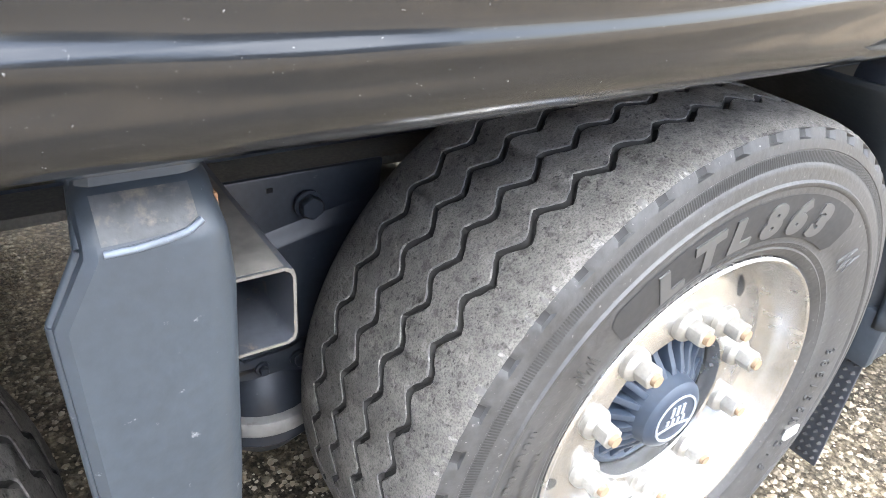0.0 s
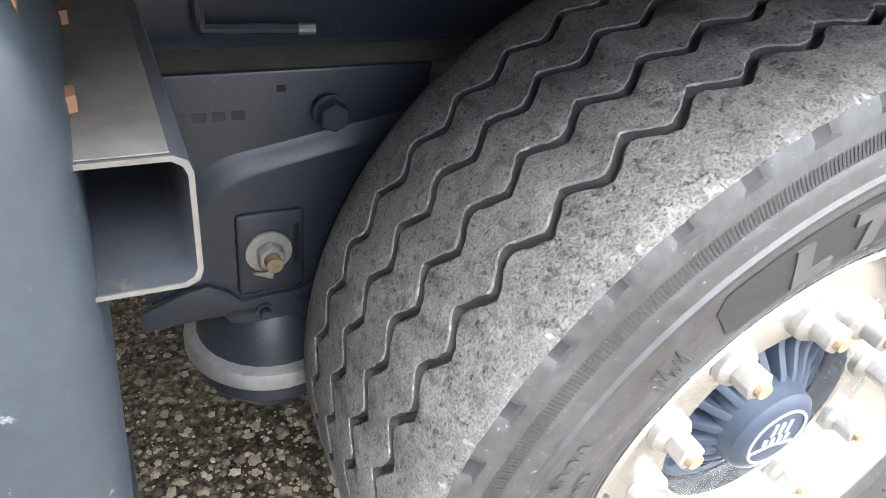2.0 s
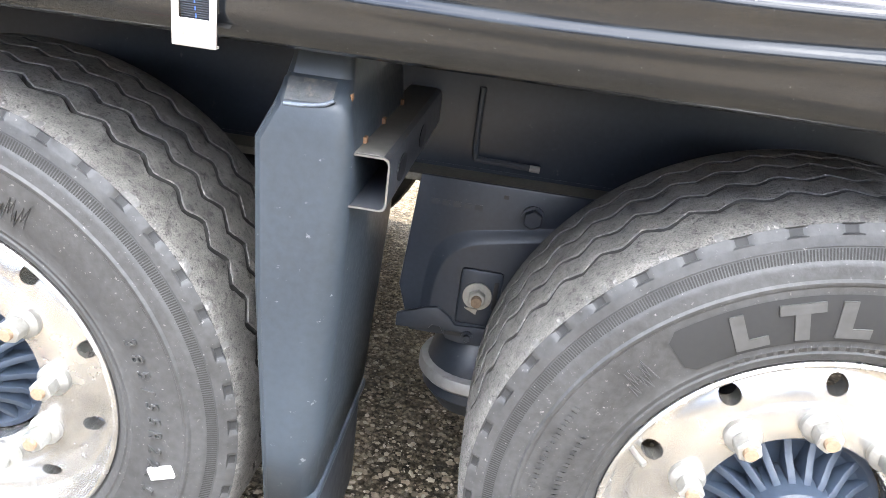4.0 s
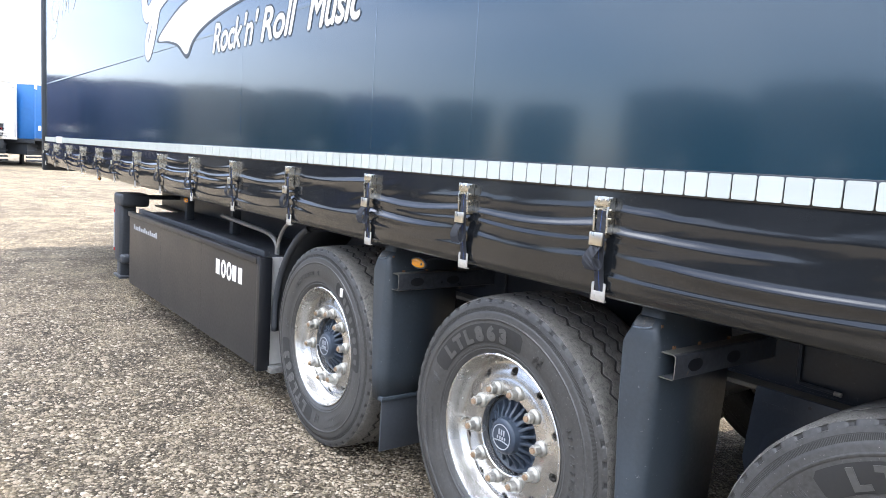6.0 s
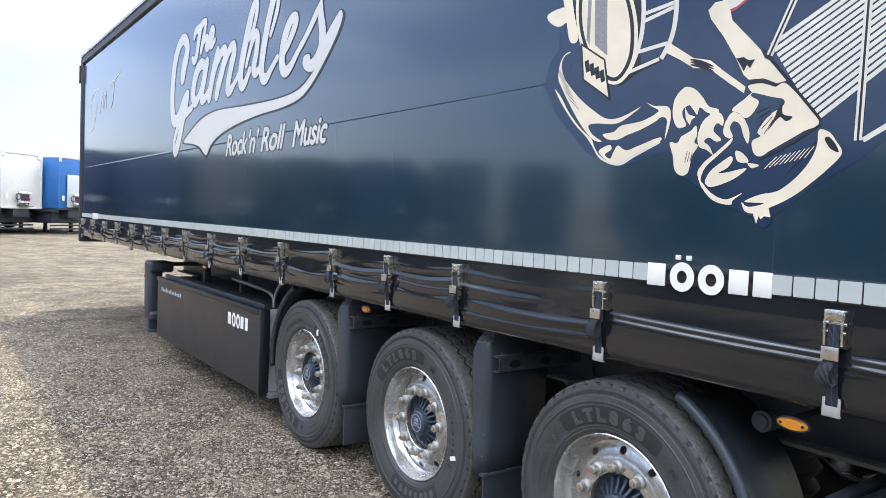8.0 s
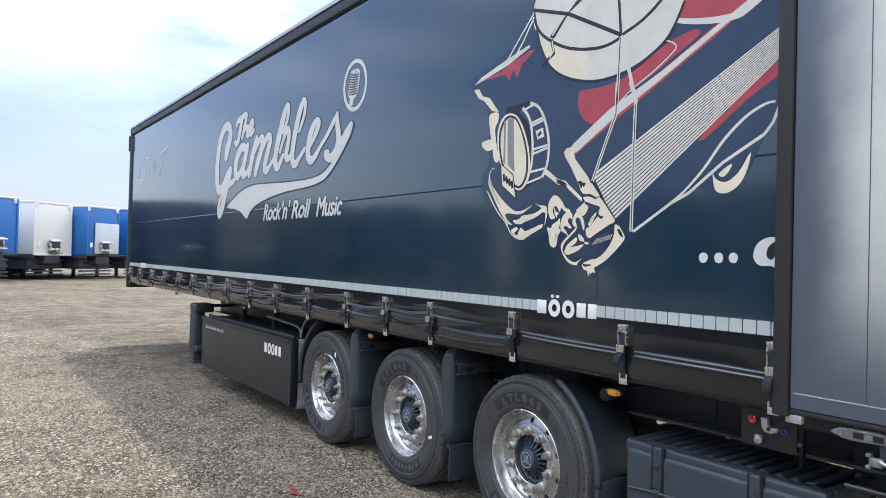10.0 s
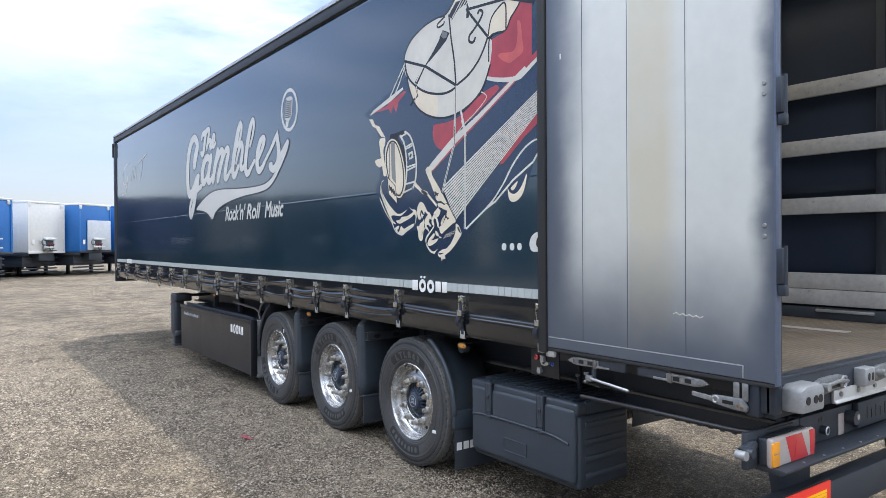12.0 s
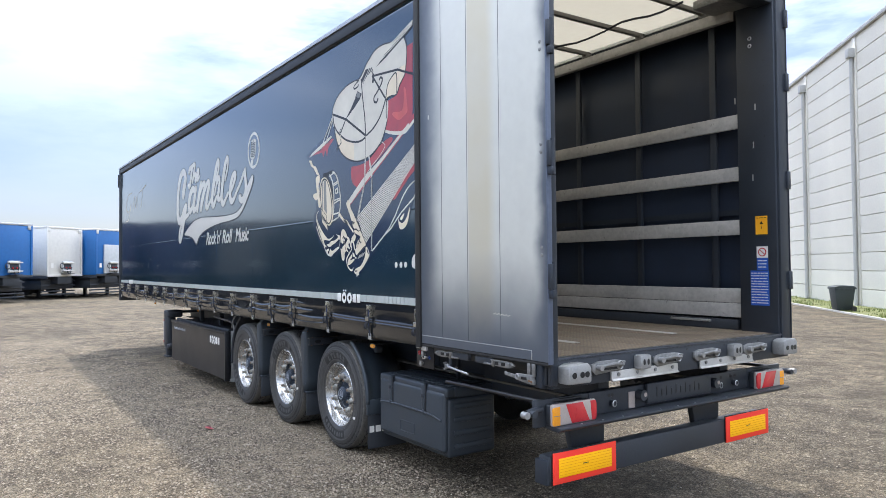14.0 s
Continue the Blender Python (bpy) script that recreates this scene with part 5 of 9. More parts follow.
part("end_foot", box(X1 + 0.0, X1 + 0.09, 0.10, 0.35, 0.205, 0.24, 0.004), M_STEEL, locker)
for i, w in enumerate((0.075, 0.08, 0.08, 0.07, 0.065)):
    t = bmesh.new()
    x = -3.95 + i * 0.094
    if i in (1, 2):
        stroke(oval(x + 0.04, 0.715, 0.030, 0.045, n=20), 0.025, -0.0378, t, closed=True)
    else:
        box(x, x + w * 0.85, 0.0375, 0.0395, 0.668, 0.762, 0.0, t)
    part("maker_mark", t, M_WHITE, locker)
t = bmesh.new()
for i in range(13):
    box(-5.95 + i * 0.054, -5.95 + i * 0.054 + 0.034, 0.0375, 0.0395, 0.725, 0.752 + 0.014 * (i % 3 == 0), 0.0, t)
part("small_print", t, M_PALE_PAINT, locker)
for k, x in enumerate((-5.4, -4.4)):
    part("locker_hanger", box(x - 0.03, x + 0.03, 0.30, 0.36, 0.86, 1.03, 0.004), M_FRAME, locker)
part("air_hose", tube(spline([(-4.3, 0.2, 1.0), (-3.9, 0.2, 0.985), (-3.55, 0.2, 0.97), (-3.42, 0.2, 0.93), (-3.40, 0.2, 0.86), (-3.41, 0.2, 0.80)], 6), 0.014, 8), M_STEEL, trailer, "grey bent air pipe")

# Landing leg ahead of the locker
leg = part("landing_leg", box(-6.72, -6.50, 0.05, 0.20, 0.36, 0.93, 0.035, segs=3), M_FRAME, trailer, "black rounded landing leg housing with a pale reflector edge")
part("leg_cap", box(-6.725, -6.44, 0.045, 0.30, 0.87, 0.99, 0.030, segs=3), M_FRAME, leg)
part("leg_heel", box(-6.70, -6.42, 0.055, 0.20, 0.345, 0.43, 0.025, segs=3), M_FRAME, leg)
part("leg_reflector", box(-6.712, -6.690, 0.045, 0.058, 0.46, 0.82, 0.002), M_PALE_PAINT, leg)
for z in (0.80, 0.44):
    part("leg_reflector", box(-6.714, -6.688, 0.044, 0.058, z, z + 0.03, 0.002), M_REDLENS, leg)
part("inner_leg", box(-6.68, -6.56, 0.07, 0.19, 0.22, 0.36, 0.008), M_FRAME, leg)
part("leg_foot", box(-6.74, -6.50, 0.05, 0.24, 0.195, 0.222, 0.008), M_FRAME, leg)
part("leg_stay", box(-6.68, -6.60, 0.298, 0.66, 0.93, 0.97, 0.006), M_FRAME, leg)
part("far_landing_leg", box(-6.72, -6.52, WIDE - 0.30, WIDE - 0.06, 0.20, 0.99, 0.03), M_FRAME, trailer)

# Tool box behind the last wheel
tx0, tx1, ty0, ty1, tz0, tz1 = 0.705, 1.70, 0.125, 0.60, 0.28, 0.80
tool = part("tool_box", box(tx0, tx1, ty0 + 0.03, ty1, tz0, tz1 - 0.075, 0.030, segs=4), M_BOXPLASTIC, trailer, "black plastic tool box with a lidded front and slatted top")
part("lid", box(tx0 + 0.012, tx1 - 0.012, ty0, ty0 + 0.05, tz0 + 0.035, tz1 - 0.035, 0.030, segs=4), M_BOXPLASTIC, tool, "moulded black lid")
t = box(tx0 - 0.004, tx1 + 0.004, ty0 + 0.012, ty0 + 0.10, tz1 - 0.078, tz1, 0.020, segs=3)
box(tx0 - 0.004, tx1 + 0.004, ty1 - 0.05, ty1 + 0.004, tz1 - 0.078, tz1, 0.010, t)
box(tx0 - 0.004, tx0 + 0.045, ty0 + 0.09, ty1 - 0.04, tz1 - 0.078, tz1 - 0.001, 0.010, t)
box(tx1 - 0.045, tx1 + 0.004, ty0 + 0.09, ty1 - 0.04, tz1 - 0.078, tz1 - 0.001, 0.010, t)
part("top_frame", t, M_BOXPLASTIC, tool)
t = bmesh.new()
tube(spline([(tx0 + 0.04, ty0 - 0.003, tz0 + 0.285), (tx0 + 0.18, ty0 - 0.005, tz0 + 0.300), (tx0 + 0.49, ty0 - 0.006, tz0 + 0.305), (tx0 + 0.80, ty0 - 0.005, tz0 + 0.300), (tx1 - 0.05, ty0 - 0.003, tz0 + 0.275)], 6), 0.008, 8, t)
part("lid_ridge", t, M_BOXPLASTIC, tool)
for x in (tx0 + 0.21, tx0 + 0.707):
    st = part("lid_strap", box(x - 0.026, x + 0.026, ty0 - 0.012, ty0 + 0.03, tz1 - 0.20, tz1 + 0.003, 0.012, segs=3), M_BOXPLASTIC, tool)
    part("strap_groove", box(x - 0.036, x - 0.0275, ty0 - 0.0035, ty0 + 0.02, tz1 - 0.22, tz1 - 0.002, 0.002), M_INK, st)
    part("strap_groove", box(x + 0.0275, x + 0.036, ty0 - 0.0035, ty0 + 0.02, tz1 - 0.22, tz1 - 0.002, 0.002), M_INK, st)
    part("lock", lathe([(0, 0), (0.016, 0), (0.016, -0.008), (0.010, -0.011), (0, -0.011)], 20, "y", (x, ty0 - 0.010, tz1 - 0.09)), M_FRAME, st)
    part("strap_foot", box(x - 0.022, x + 0.022, ty0 - 0.012, ty0 + 0.02, tz1 - 0.235, tz1 - 0.198, 0.007), M_BOXPLASTIC, st)
t = bmesh.new()
for a, b in (((0.36, 0.187), (0.575, 0.187)), ((0.36, 0.105), (0.575, 0.105)), ((0.36, 0.105), (0.36, 0.187)), ((0.575, 0.105), (0.575, 0.187))):
    rod((tx0 + a[0], ty0 - 0.001, tz0 + a[1]), (tx0 + b[0], ty0 - 0.001, tz0 + b[1]), 0.004, 6, t)
part("label_frame", t, M_BOXPLASTIC, tool)
for i in range(13):
    x = tx0 + 0.085 + i * 0.0675
    part("top_slat", prism([(x - 0.018, tz1 - 0.002), (x - 0.013, tz1 + 0.005), (x + 0.016, tz1 + 0.005), (x + 0.021, tz1 - 0.002), (x + 0.008, tz1 - 0.07), (x - 0.006, tz1 - 0.07)], "y", ty0 + 0.085, ty1 - 0.04, 0.003), M_BOXPLASTIC, tool)
for i in range(4):
    part("end_rib", box(tx1 - 0.002, tx1 + 0.010, ty0 + 0.08, ty1 - 0.04, tz0 + 0.06 + i * 0.10, tz0 + 0.10 + i * 0.10, 0.006), M_BOXPLASTIC, tool)
hg = part("box_hanger", box(tx0 + 0.742, tx0 + 0.760, 0.41, 0.44, tz1 - 0.05, 1.056, 0.004), M_FRAME, tool)
part("hanger_nut", rod((tx0 + 0.751, 0.412, 0.90), (tx0 + 0.751, 0.395, 0.90), 0.011, 6), M_ZINC, hg)


# Tension straps along the lower hem
def strap_meshes():
    body = bmesh.new()
    for s in (-1, 1):
        prism([(-0.002, 0.0), (-0.026, 0.01), (-0.030, 0.08), (-0.022, 0.125), (-0.004, 0.130)], "x", s * 0.0225 - 0.003, s * 0.0225 + 0.003, 0.0, body)
    box(-0.0245, 0.0245, -0.030, -0.027, 0.098, 0.132, 0.001, body)
    box(-0.0245, 0.0245, -0.004, -0.001, 0.0, 0.130, 0.001, body)
    for x, z in ((-0.012, 0.120), (0.012, 0.120)):
        rod((x, -0.030, z), (x, -0.0335, z), 0.004, 10, body)
    for z in (0.055, 0.085):
        rod((-0.030, -0.018, z), (0.030, -0.018, z), 0.0045, 10, body)
    buckle = finish(body, "buckle", M_BUCKLE, 35)
    tag = finish(box(-0.023, 0.023, -0.042, -0.036, -0.028, 0.008, 0.002), "lever", M_BUCKLE, 35)
    hook = prism([(-0.024, -0.030), (0.024, -0.030), (0.024, 0.020), (0.0165, 0.023), (0.0165, -0.002), (-0.0165, -0.002), (-0.0165, 0.023), (-0.024, 0.020)], "y", -0.030, -0.0265, 0.0008)
    box(-0.022, 0.022, -0.029, -0.016, -0.0305, -0.0275, 0.001, hook)
    for s in (-1, 1):
        rod((s * 0.012, -0.030, -0.015), (s * 0.012, -0.0325, -0.015), 0.003, 8, hook)
    clip = finish(hook, "hook", M_CLIP, 35)
    return buckle, tag, clip


BUCKLE, LEVER, HOOK = strap_meshes()


def webbing(x, seed):
    """The woven band from the buckle down to the hook, and the loose loop of its end."""
    rnd = random.Random(seed)
    t = bmesh.new()
    y1 = fold(x, 1.34)
    y = min(y1, fold(x, 1.25))

    def band(points, w, sideways=0.0):
        rows = []
        for px, py, pz in points:
            rows.append([t.verts.new((px - w / 2, py, pz)), t.verts.new((px + w / 2, py + sideways, pz)), t.verts.new((px + w / 2, py + sideways + 0.002, pz)), t.verts.new((px - w / 2, py + 0.002, pz))])
        for a, b in zip(rows, rows[1:]):
            for j in range(4):
                t.faces.new((a[j], a[(j + 1) % 4], b[(j + 1) % 4], b[j]))
        t.faces.new(rows[0])
        t.faces.new(rows[-1])

    band([(x, y1 - 0.022, 1.352), (x, y1 - 0.026, 1.28), (x, y - 0.022, 1.22), (x, y - 0.014, 1.165), (x, fold(x, 1.14) - 0.006, 1.118)], 0.032)
    loop = [Vector((x, y - 0.030, 1.258)), Vector((x - 0.004, y - 0.046, 1.240)), Vector((x - 0.007 - 0.008 * rnd.random(), y - 0.054, 1.212)), Vector((x - 0.006, y - 0.045, 1.186)), Vector((x - 0.001, y - 0.032, 1.192)), Vector((x + 0.002, y - 0.028, 1.215))]
    band(spline(loop, 4), 0.033, 0.004)
    bmesh.ops.recalc_face_normals(t, faces=t.faces)
    return t


for i, x in enumerate(STRAPS):
    y = fold(x, 1.34)
    s = part("tension_strap", webbing(x, i - 1), M_STRAP, trailer, "black webbing strap with a zinc buckle and hook")
    for name, mesh, z, yy in (("buckle", BUCKLE, 1.283, y), ("lever", LEVER, 1.281, y), ("hook", HOOK, 1.128, fold(x, 1.15) + 0.016)):
        o = part(name, mesh, None, s)
        o.location = (x, yy, z)
        if name == "buckle":
            o.scale = (1, 1, 0.78)
    st = bmesh.new()
    low_y = min(y, fold(x, 1.25))
    path = [(1.118, fold(x, 1.14) - 0.006), (1.165, low_y - 0.014), (1.22, low_y - 0.022), (1.28, y - 0.026), (1.352, y - 0.022)]
    for k in range(31):
        z = 1.127 + k * 0.0072
        py = float(np.interp(z, [q[0] for q in path], [q[1] for q in path]))
        box(x - 0.0006, x + 0.0006, py - 0.0009, py + 0.001, z, z + 0.0042, 0.0, st)
    part("stitching", st, M_THREAD, s)

# Reflective tape: small plates in a row above the hem, broken by the maker's mark
strip = part("tape_backing", box(FRONT + 0.1, 1.625, -0.0048, 0.004, 1.402, 1.468, 0.001), M_CURTAIN, trailer)
CORNER = [(0.0235 + 0.005 * math.cos(radians(a)), 0.0235 + 0.005 * math.sin(radians(a))) for a in (0, 22, 45, 68, 90)]
PLATE = CORNER + [(-u, v) for u, v in reversed(CORNER)] + [(-u, -v) for u, v in CORNER] + [(u, -v) for u, v in reversed(CORNER)]
TAPE = finish(prism(PLATE, "y", -0.0022, 0.0022), "tape_plate", M_TAPE, 35)
x = 1.575
while x > FRONT + 0.15:
    if not (0.165 < x < 0.645) and not (-9.5 < x < -9.1):
        o = part("tape_plate", TAPE, None, strip)
        o.location = (x, -0.0056, 1.4355)
    x -= 0.0615
t = bmesh.new()
for i, (x0, w) in enumerate(((0.190, 0.080), (0.280, 0.09), (0.384, 0.09), (0.488, 0.072), (0.566, 0.066))):
    if i in (1, 2):
        stroke(oval(x0 + w / 2, 1.430, w / 2 - 0.013, 0.034, n=24), 0.027, 0.0086, t, closed=True)
    else:
        box(x0, x0 + w * 0.88, -0.0088, -0.004, 1.394, 1.468, 0.002, t)
for x0 in (0.297, 0.337):
    box(x0, x0 + 0.018, -0.0088, -0.002, 1.484, 1.500, 0.002, t)
part("maker_mark", t, M_WHITE, trailer, "white block-shaped mark on the hem")
t = bmesh.new()
for i in range(5):
    box(-9.48 + i * 0.078, -9.48 + i * 0.078 + 0.06, -0.0088, -0.004, 1.395, 1.475, 0.002, t)
part("maker_mark", t, M_WHITE, trailer)


# Printed picture on the curtain: an old car with a double bass on its roof. Layers lie a few tenths of a millimetre over one another.
BASE = 0.0027
LAYERS = []


def printed(name, shape, mat, layer):
    """One layer of ink; each call lies a hair above the one before it."""
    LAYERS.append(name)
    return part(name, shape(BASE + layer * 0.0002 + len(LAYERS) * 0.000002), mat, near, smooth=0)


def area(points, smooth=True, steps=5):
    pts = [(p[0], p[1]) for p in (spline([(a, b, 0) for a, b in points], steps, True) if smooth else [Vector((a, b, 0)) for a, b in points])]
    return lambda lift: flat(pts, lift)


def line(points, width, smooth=True, closed=False, taper=1.0):
    pts = [(p[0], p[1]) for p in (spline([(a, b, 0) for a, b in points], 6, closed) if smooth else [Vector((a, b, 0)) for a, b in points])]
    return lambda lift: stroke(pts, width, lift, closed=closed, taper=taper)


def pen(way, more=0.0):
    """A brush stroke through points of (x, z, width), with round ends; more widens it all along."""
    q = spline(way, 7)

    def shape(lift):
        t = bmesh.new()
        n = len(q)
        rows = []
        for i, p in enumerate(q):
            d = Vector((q[min(i + 1, n - 1)].x - q[max(i - 1, 0)].x, q[min(i + 1, n - 1)].y - q[max(i - 1, 0)].y)).normalized()
            r = p.z / 2 + more
            side = Vector((-d.y, d.x)) * r
            y = -lift - 0.00004 * i / n
            if i == 0:
                rows.append([t.verts.new((p.x - d.x * r * k + side.x * c, y, p.y - d.y * r * k + side.y * c)) for k, c in ((1.0, 0.25), (1.0, -0.25))])
                rows.append([t.verts.new((p.x - d.x * r * k + side.x * c, y, p.y - d.y * r * k + side.y * c)) for k, c in ((0.7, 0.71), (0.7, -0.71))])
            rows.append([t.verts.new((p.x + side.x * c, y, p.y + side.y * c)) for c in (1, -1)])
            if i == n - 1:
                rows.append([t.verts.new((p.x + d.x * r * k + side.x * c, y, p.y + d.y * r * k + side.y * c)) for k, c in ((0.7, 0.71), (0.7, -0.71))])
                rows.append([t.verts.new((p.x + d.x * r * k + side.x * c, y, p.y + d.y * r * k + side.y * c)) for k, c in ((1.0, 0.25), (1.0, -0.25))])
        for (a, b), (c, d) in zip(rows, rows[1:]):
            t.faces.new((a, b, d, c))
        for f in t.faces:
            f.normal_update()
            if f.normal.y > 0:
                f.normal_flip()
        return t

    return shape


# car body, seat and bonnet
printed("print_body", area([(-0.516, 2.802), (-0.335, 2.671), (-0.277, 2.538), (-0.277, 2.257), (-0.321, 2.214), (-0.350, 2.121), (-0.277, 2.008), (-0.109, 1.849), (0.051, 1.787), (0.253, 1.843), (0.277, 1.771), (0.349, 1.728), (0.396, 1.700), (0.464, 1.659), (0.576, 1.620), (0.619, 1.635), (0.724, 1.716), (0.836, 1.782), (1.055, 1.967), (1.197, 2.022), (1.265, 1.988), (1.332, 2.014), (1.428, 2.067), (1.498, 2.216), (1.565, 2.327), (1.564, 3.077), (1.161, 3.021), (0.418, 3.081), (-0.027, 2.943)], False), M_BLUE_PRINT, 0)
printed("print_red", area([(1.497, 3.399), (1.403, 3.391), (1.375, 3.190), (1.302, 3.105), (1.235, 3.043), (1.106, 3.027), (1.097, 2.890), (1.047, 2.815), (1.113, 2.783), (1.231, 2.754), (1.394, 2.757), (1.488, 2.800)], False), M_RED, 1)
printed("print_red_light", area([(1.363, 3.081), (1.363, 2.986), (1.326, 2.910), (1.204, 2.922), (1.189, 2.899), (1.281, 2.845), (1.356, 2.861), (1.414, 2.889), (1.406, 2.964), (1.392, 3.063)], True, 4), M_RED_LIGHT, 1.4)
printed("seat_edge", line([(1.052, 2.800), (1.141, 2.771), (1.266, 2.745), (1.371, 2.739), (1.421, 2.757), (1.499, 2.797), (1.573, 2.837)], 0.030, True, False, 0.7), M_PALE, 3)
printed("seat_edge", line([(1.580, 2.971), (1.577, 2.912), (1.560, 2.865)], 0.014, True, False, 1.0), M_PALE, 3)
printed("print_red", area([(0.468, 2.562), (0.492, 2.577), (0.631, 2.573), (0.764, 2.591), (0.872, 2.633), (1.010, 2.701), (1.141, 2.730), (1.181, 2.725), (1.181, 2.697), (1.077, 2.644), (0.942, 2.575), (0.800, 2.515), (0.726, 2.465), (0.651, 2.390), (0.573, 2.387), (0.492, 2.433), (0.462, 2.500)], True, 4), M_RED, 1)
printed("bonnet_line", line([(0.631, 2.393), (0.800, 2.515), (0.942, 2.587), (1.044, 2.650), (1.064, 2.680), (1.027, 2.709), (0.993, 2.718)], 0.007, True, False, 1.0), M_PALE, 3)
printed("print_red", area([(-0.454, 2.785), (-0.346, 2.797), (-0.177, 2.812), (-0.114, 2.836), (0.078, 2.883), (0.125, 2.875), (0.008, 2.815), (-0.028, 2.740), (-0.065, 2.800), (-0.102, 2.738), (-0.139, 2.785)], False), M_RED, 1)
printed("print_red", area([(0.395, 2.250), (0.453, 2.248), (0.744, 2.402), (1.264, 2.674), (1.637, 2.880), (1.637, 2.924), (1.161, 2.669), (0.724, 2.450), (0.419, 2.287)], False), M_RED, 1)
printed("fender_edge", area([(0.391, 2.264), (0.409, 2.249), (0.464, 2.261), (0.724, 2.411), (1.017, 2.557), (1.442, 2.779), (1.427, 2.796), (0.980, 2.575), (0.682, 2.452), (0.430, 2.303)], False), M_PALE, 3)
# grille of pale bars, split by the hanging rope
for i in range(15):
    (ax, az), (bx, bz), (cx, cz), (dx, dz) = (0.575, 2.130), (0.724, 1.888), (1.575, 2.654), (1.575, 2.528)
    u, v = i / 15, (i + 0.70) / 15
    printed("grille_bar", area([(ax + (bx - ax) * u, az + (bz - az) * u), (cx + (dx - cx) * u, cz + (dz - cz) * u), (cx + (dx - cx) * v, cz + (dz - cz) * v), (ax + (bx - ax) * v, az + (bz - az) * v)], False), M_PALE, 2)
printed("print_red", area([(1.575, 2.523), (1.576, 2.462), (1.471, 2.405), (1.342, 2.348), (1.327, 2.377), (1.443, 2.445)], False), M_RED, 1)
printed("print_red", area([(1.558, 2.451), (1.427, 2.378), (1.223, 2.231), (1.188, 2.228), (1.214, 2.262), (1.331, 2.344), (1.497, 2.460)], False), M_RED, 1)
# running board and rear wing
printed("wing_line", line([(1.055, 1.965), (1.127, 2.013), (1.223, 2.105), (1.315, 2.216), (1.412, 2.300), (1.497, 2.341), (1.543, 2.345)], 0.014, True, False, 0.6), M_PALE, 3)
printed("wing_line", line([(0.842, 1.834), (1.055, 1.961), (1.145, 2.000), (1.315, 2.122), (1.498, 2.219)], 0.014, False, False, 1.0), M_PALE, 3)
printed("wing_line", line([(1.498, 2.219), (1.535, 2.263), (1.558, 2.322)], 0.014, False, False, 1.0), M_PALE, 3)
printed("print_crescent", area([(1.265, 2.084), (1.282, 2.053), (1.332, 2.038), (1.388, 2.075), (1.440, 2.152), (1.420, 2.067), (1.380, 2.012), (1.324, 1.989), (1.279, 2.008)], True, 4), M_CREAM, 2)
printed("print_crescent", area([(1.295, 2.076), (1.356, 2.113), (1.340, 2.079), (1.315, 2.060)], True, 4), M_CREAM, 2)
# scuttle and bracket before the drum
printed("print_line", area([(-0.427, 2.774), (-0.346, 2.790), (-0.114, 2.836), (0.078, 2.899), (0.067, 2.915), (-0.139, 2.868), (-0.373, 2.809)], False), M_PALE, 3)
printed("lamp_stalk", area([(-0.440, 2.747), (-0.386, 2.742), (-0.346, 2.690), (-0.280, 2.669), (-0.190, 2.570), (-0.254, 2.585), (-0.333, 2.660), (-0.386, 2.682)], False), M_CREAM, 3)
printed("lamp_stalk", area([(-0.277, 2.562), (-0.197, 2.567), (-0.192, 2.520), (-0.220, 2.470), (-0.206, 2.383), (-0.178, 2.280), (-0.220, 2.276), (-0.248, 2.380), (-0.271, 2.475)], True, 4), M_CREAM, 3)
printed("lamp_stalk", area([(-0.341, 2.404), (-0.248, 2.411), (-0.220, 2.369), (-0.277, 2.343), (-0.335, 2.372)], True, 4), M_CREAM, 3)
# drum as the head lamp
printed("drum_shell", area([(-0.122, 2.558), (-0.027, 2.583), (0.090, 2.590), (0.166, 2.550), (0.228, 2.449), (0.258, 2.330), (0.248, 2.217), (0.216, 2.147), (0.116, 2.117), (0.012, 2.086), (0.077, 2.304)], True, 4), M_INK, 2.4)
printed("drum_shell", area([(-0.001, 2.542), (0.090, 2.565), (0.154, 2.523), (0.216, 2.421), (0.233, 2.318), (0.223, 2.218), (0.184, 2.156), (0.116, 2.146), (0.123, 2.300), (0.090, 2.450)], True, 4), M_BLUE_PRINT, 3)
printed("drum_hoop", line([(0.090, 2.579), (0.166, 2.536), (0.223, 2.435), (0.248, 2.324), (0.238, 2.217), (0.199, 2.145)], 0.018, True, False, 1.0), M_PALE, 4)
printed("drum_hoop", line([(0.025, 2.561), (0.090, 2.479), (0.116, 2.344), (0.111, 2.227), (0.077, 2.138)], 0.018, True, False, 1.0), M_PALE, 4)
printed("drum_rod", line([(0.090, 2.457), (0.194, 2.479)], 0.013, False, False, 1.0), M_PALE, 4.5)
printed("drum_rod", line([(0.113, 2.308), (0.238, 2.321)], 0.013, False, False, 1.0), M_PALE, 4.5)
printed("drum_rod", line([(0.116, 2.283), (0.238, 2.306)], 0.013, False, False, 1.0), M_PALE, 4.5)
printed("drum_rod", line([(0.103, 2.184), (0.219, 2.193)], 0.013, False, False, 1.0), M_PALE, 4.5)
printed("drum_rod", line([(0.064, 2.120), (0.191, 2.146)], 0.013, False, False, 1.0), M_PALE, 4.5)
printed("drum_rod", line([(0.025, 2.543), (0.118, 2.564)], 0.013, False, False, 1.0), M_PALE, 4.5)
printed("drum_rod", line([(0.093, 2.442), (0.199, 2.464)], 0.013, False, False, 1.0), M_PALE, 4.5)
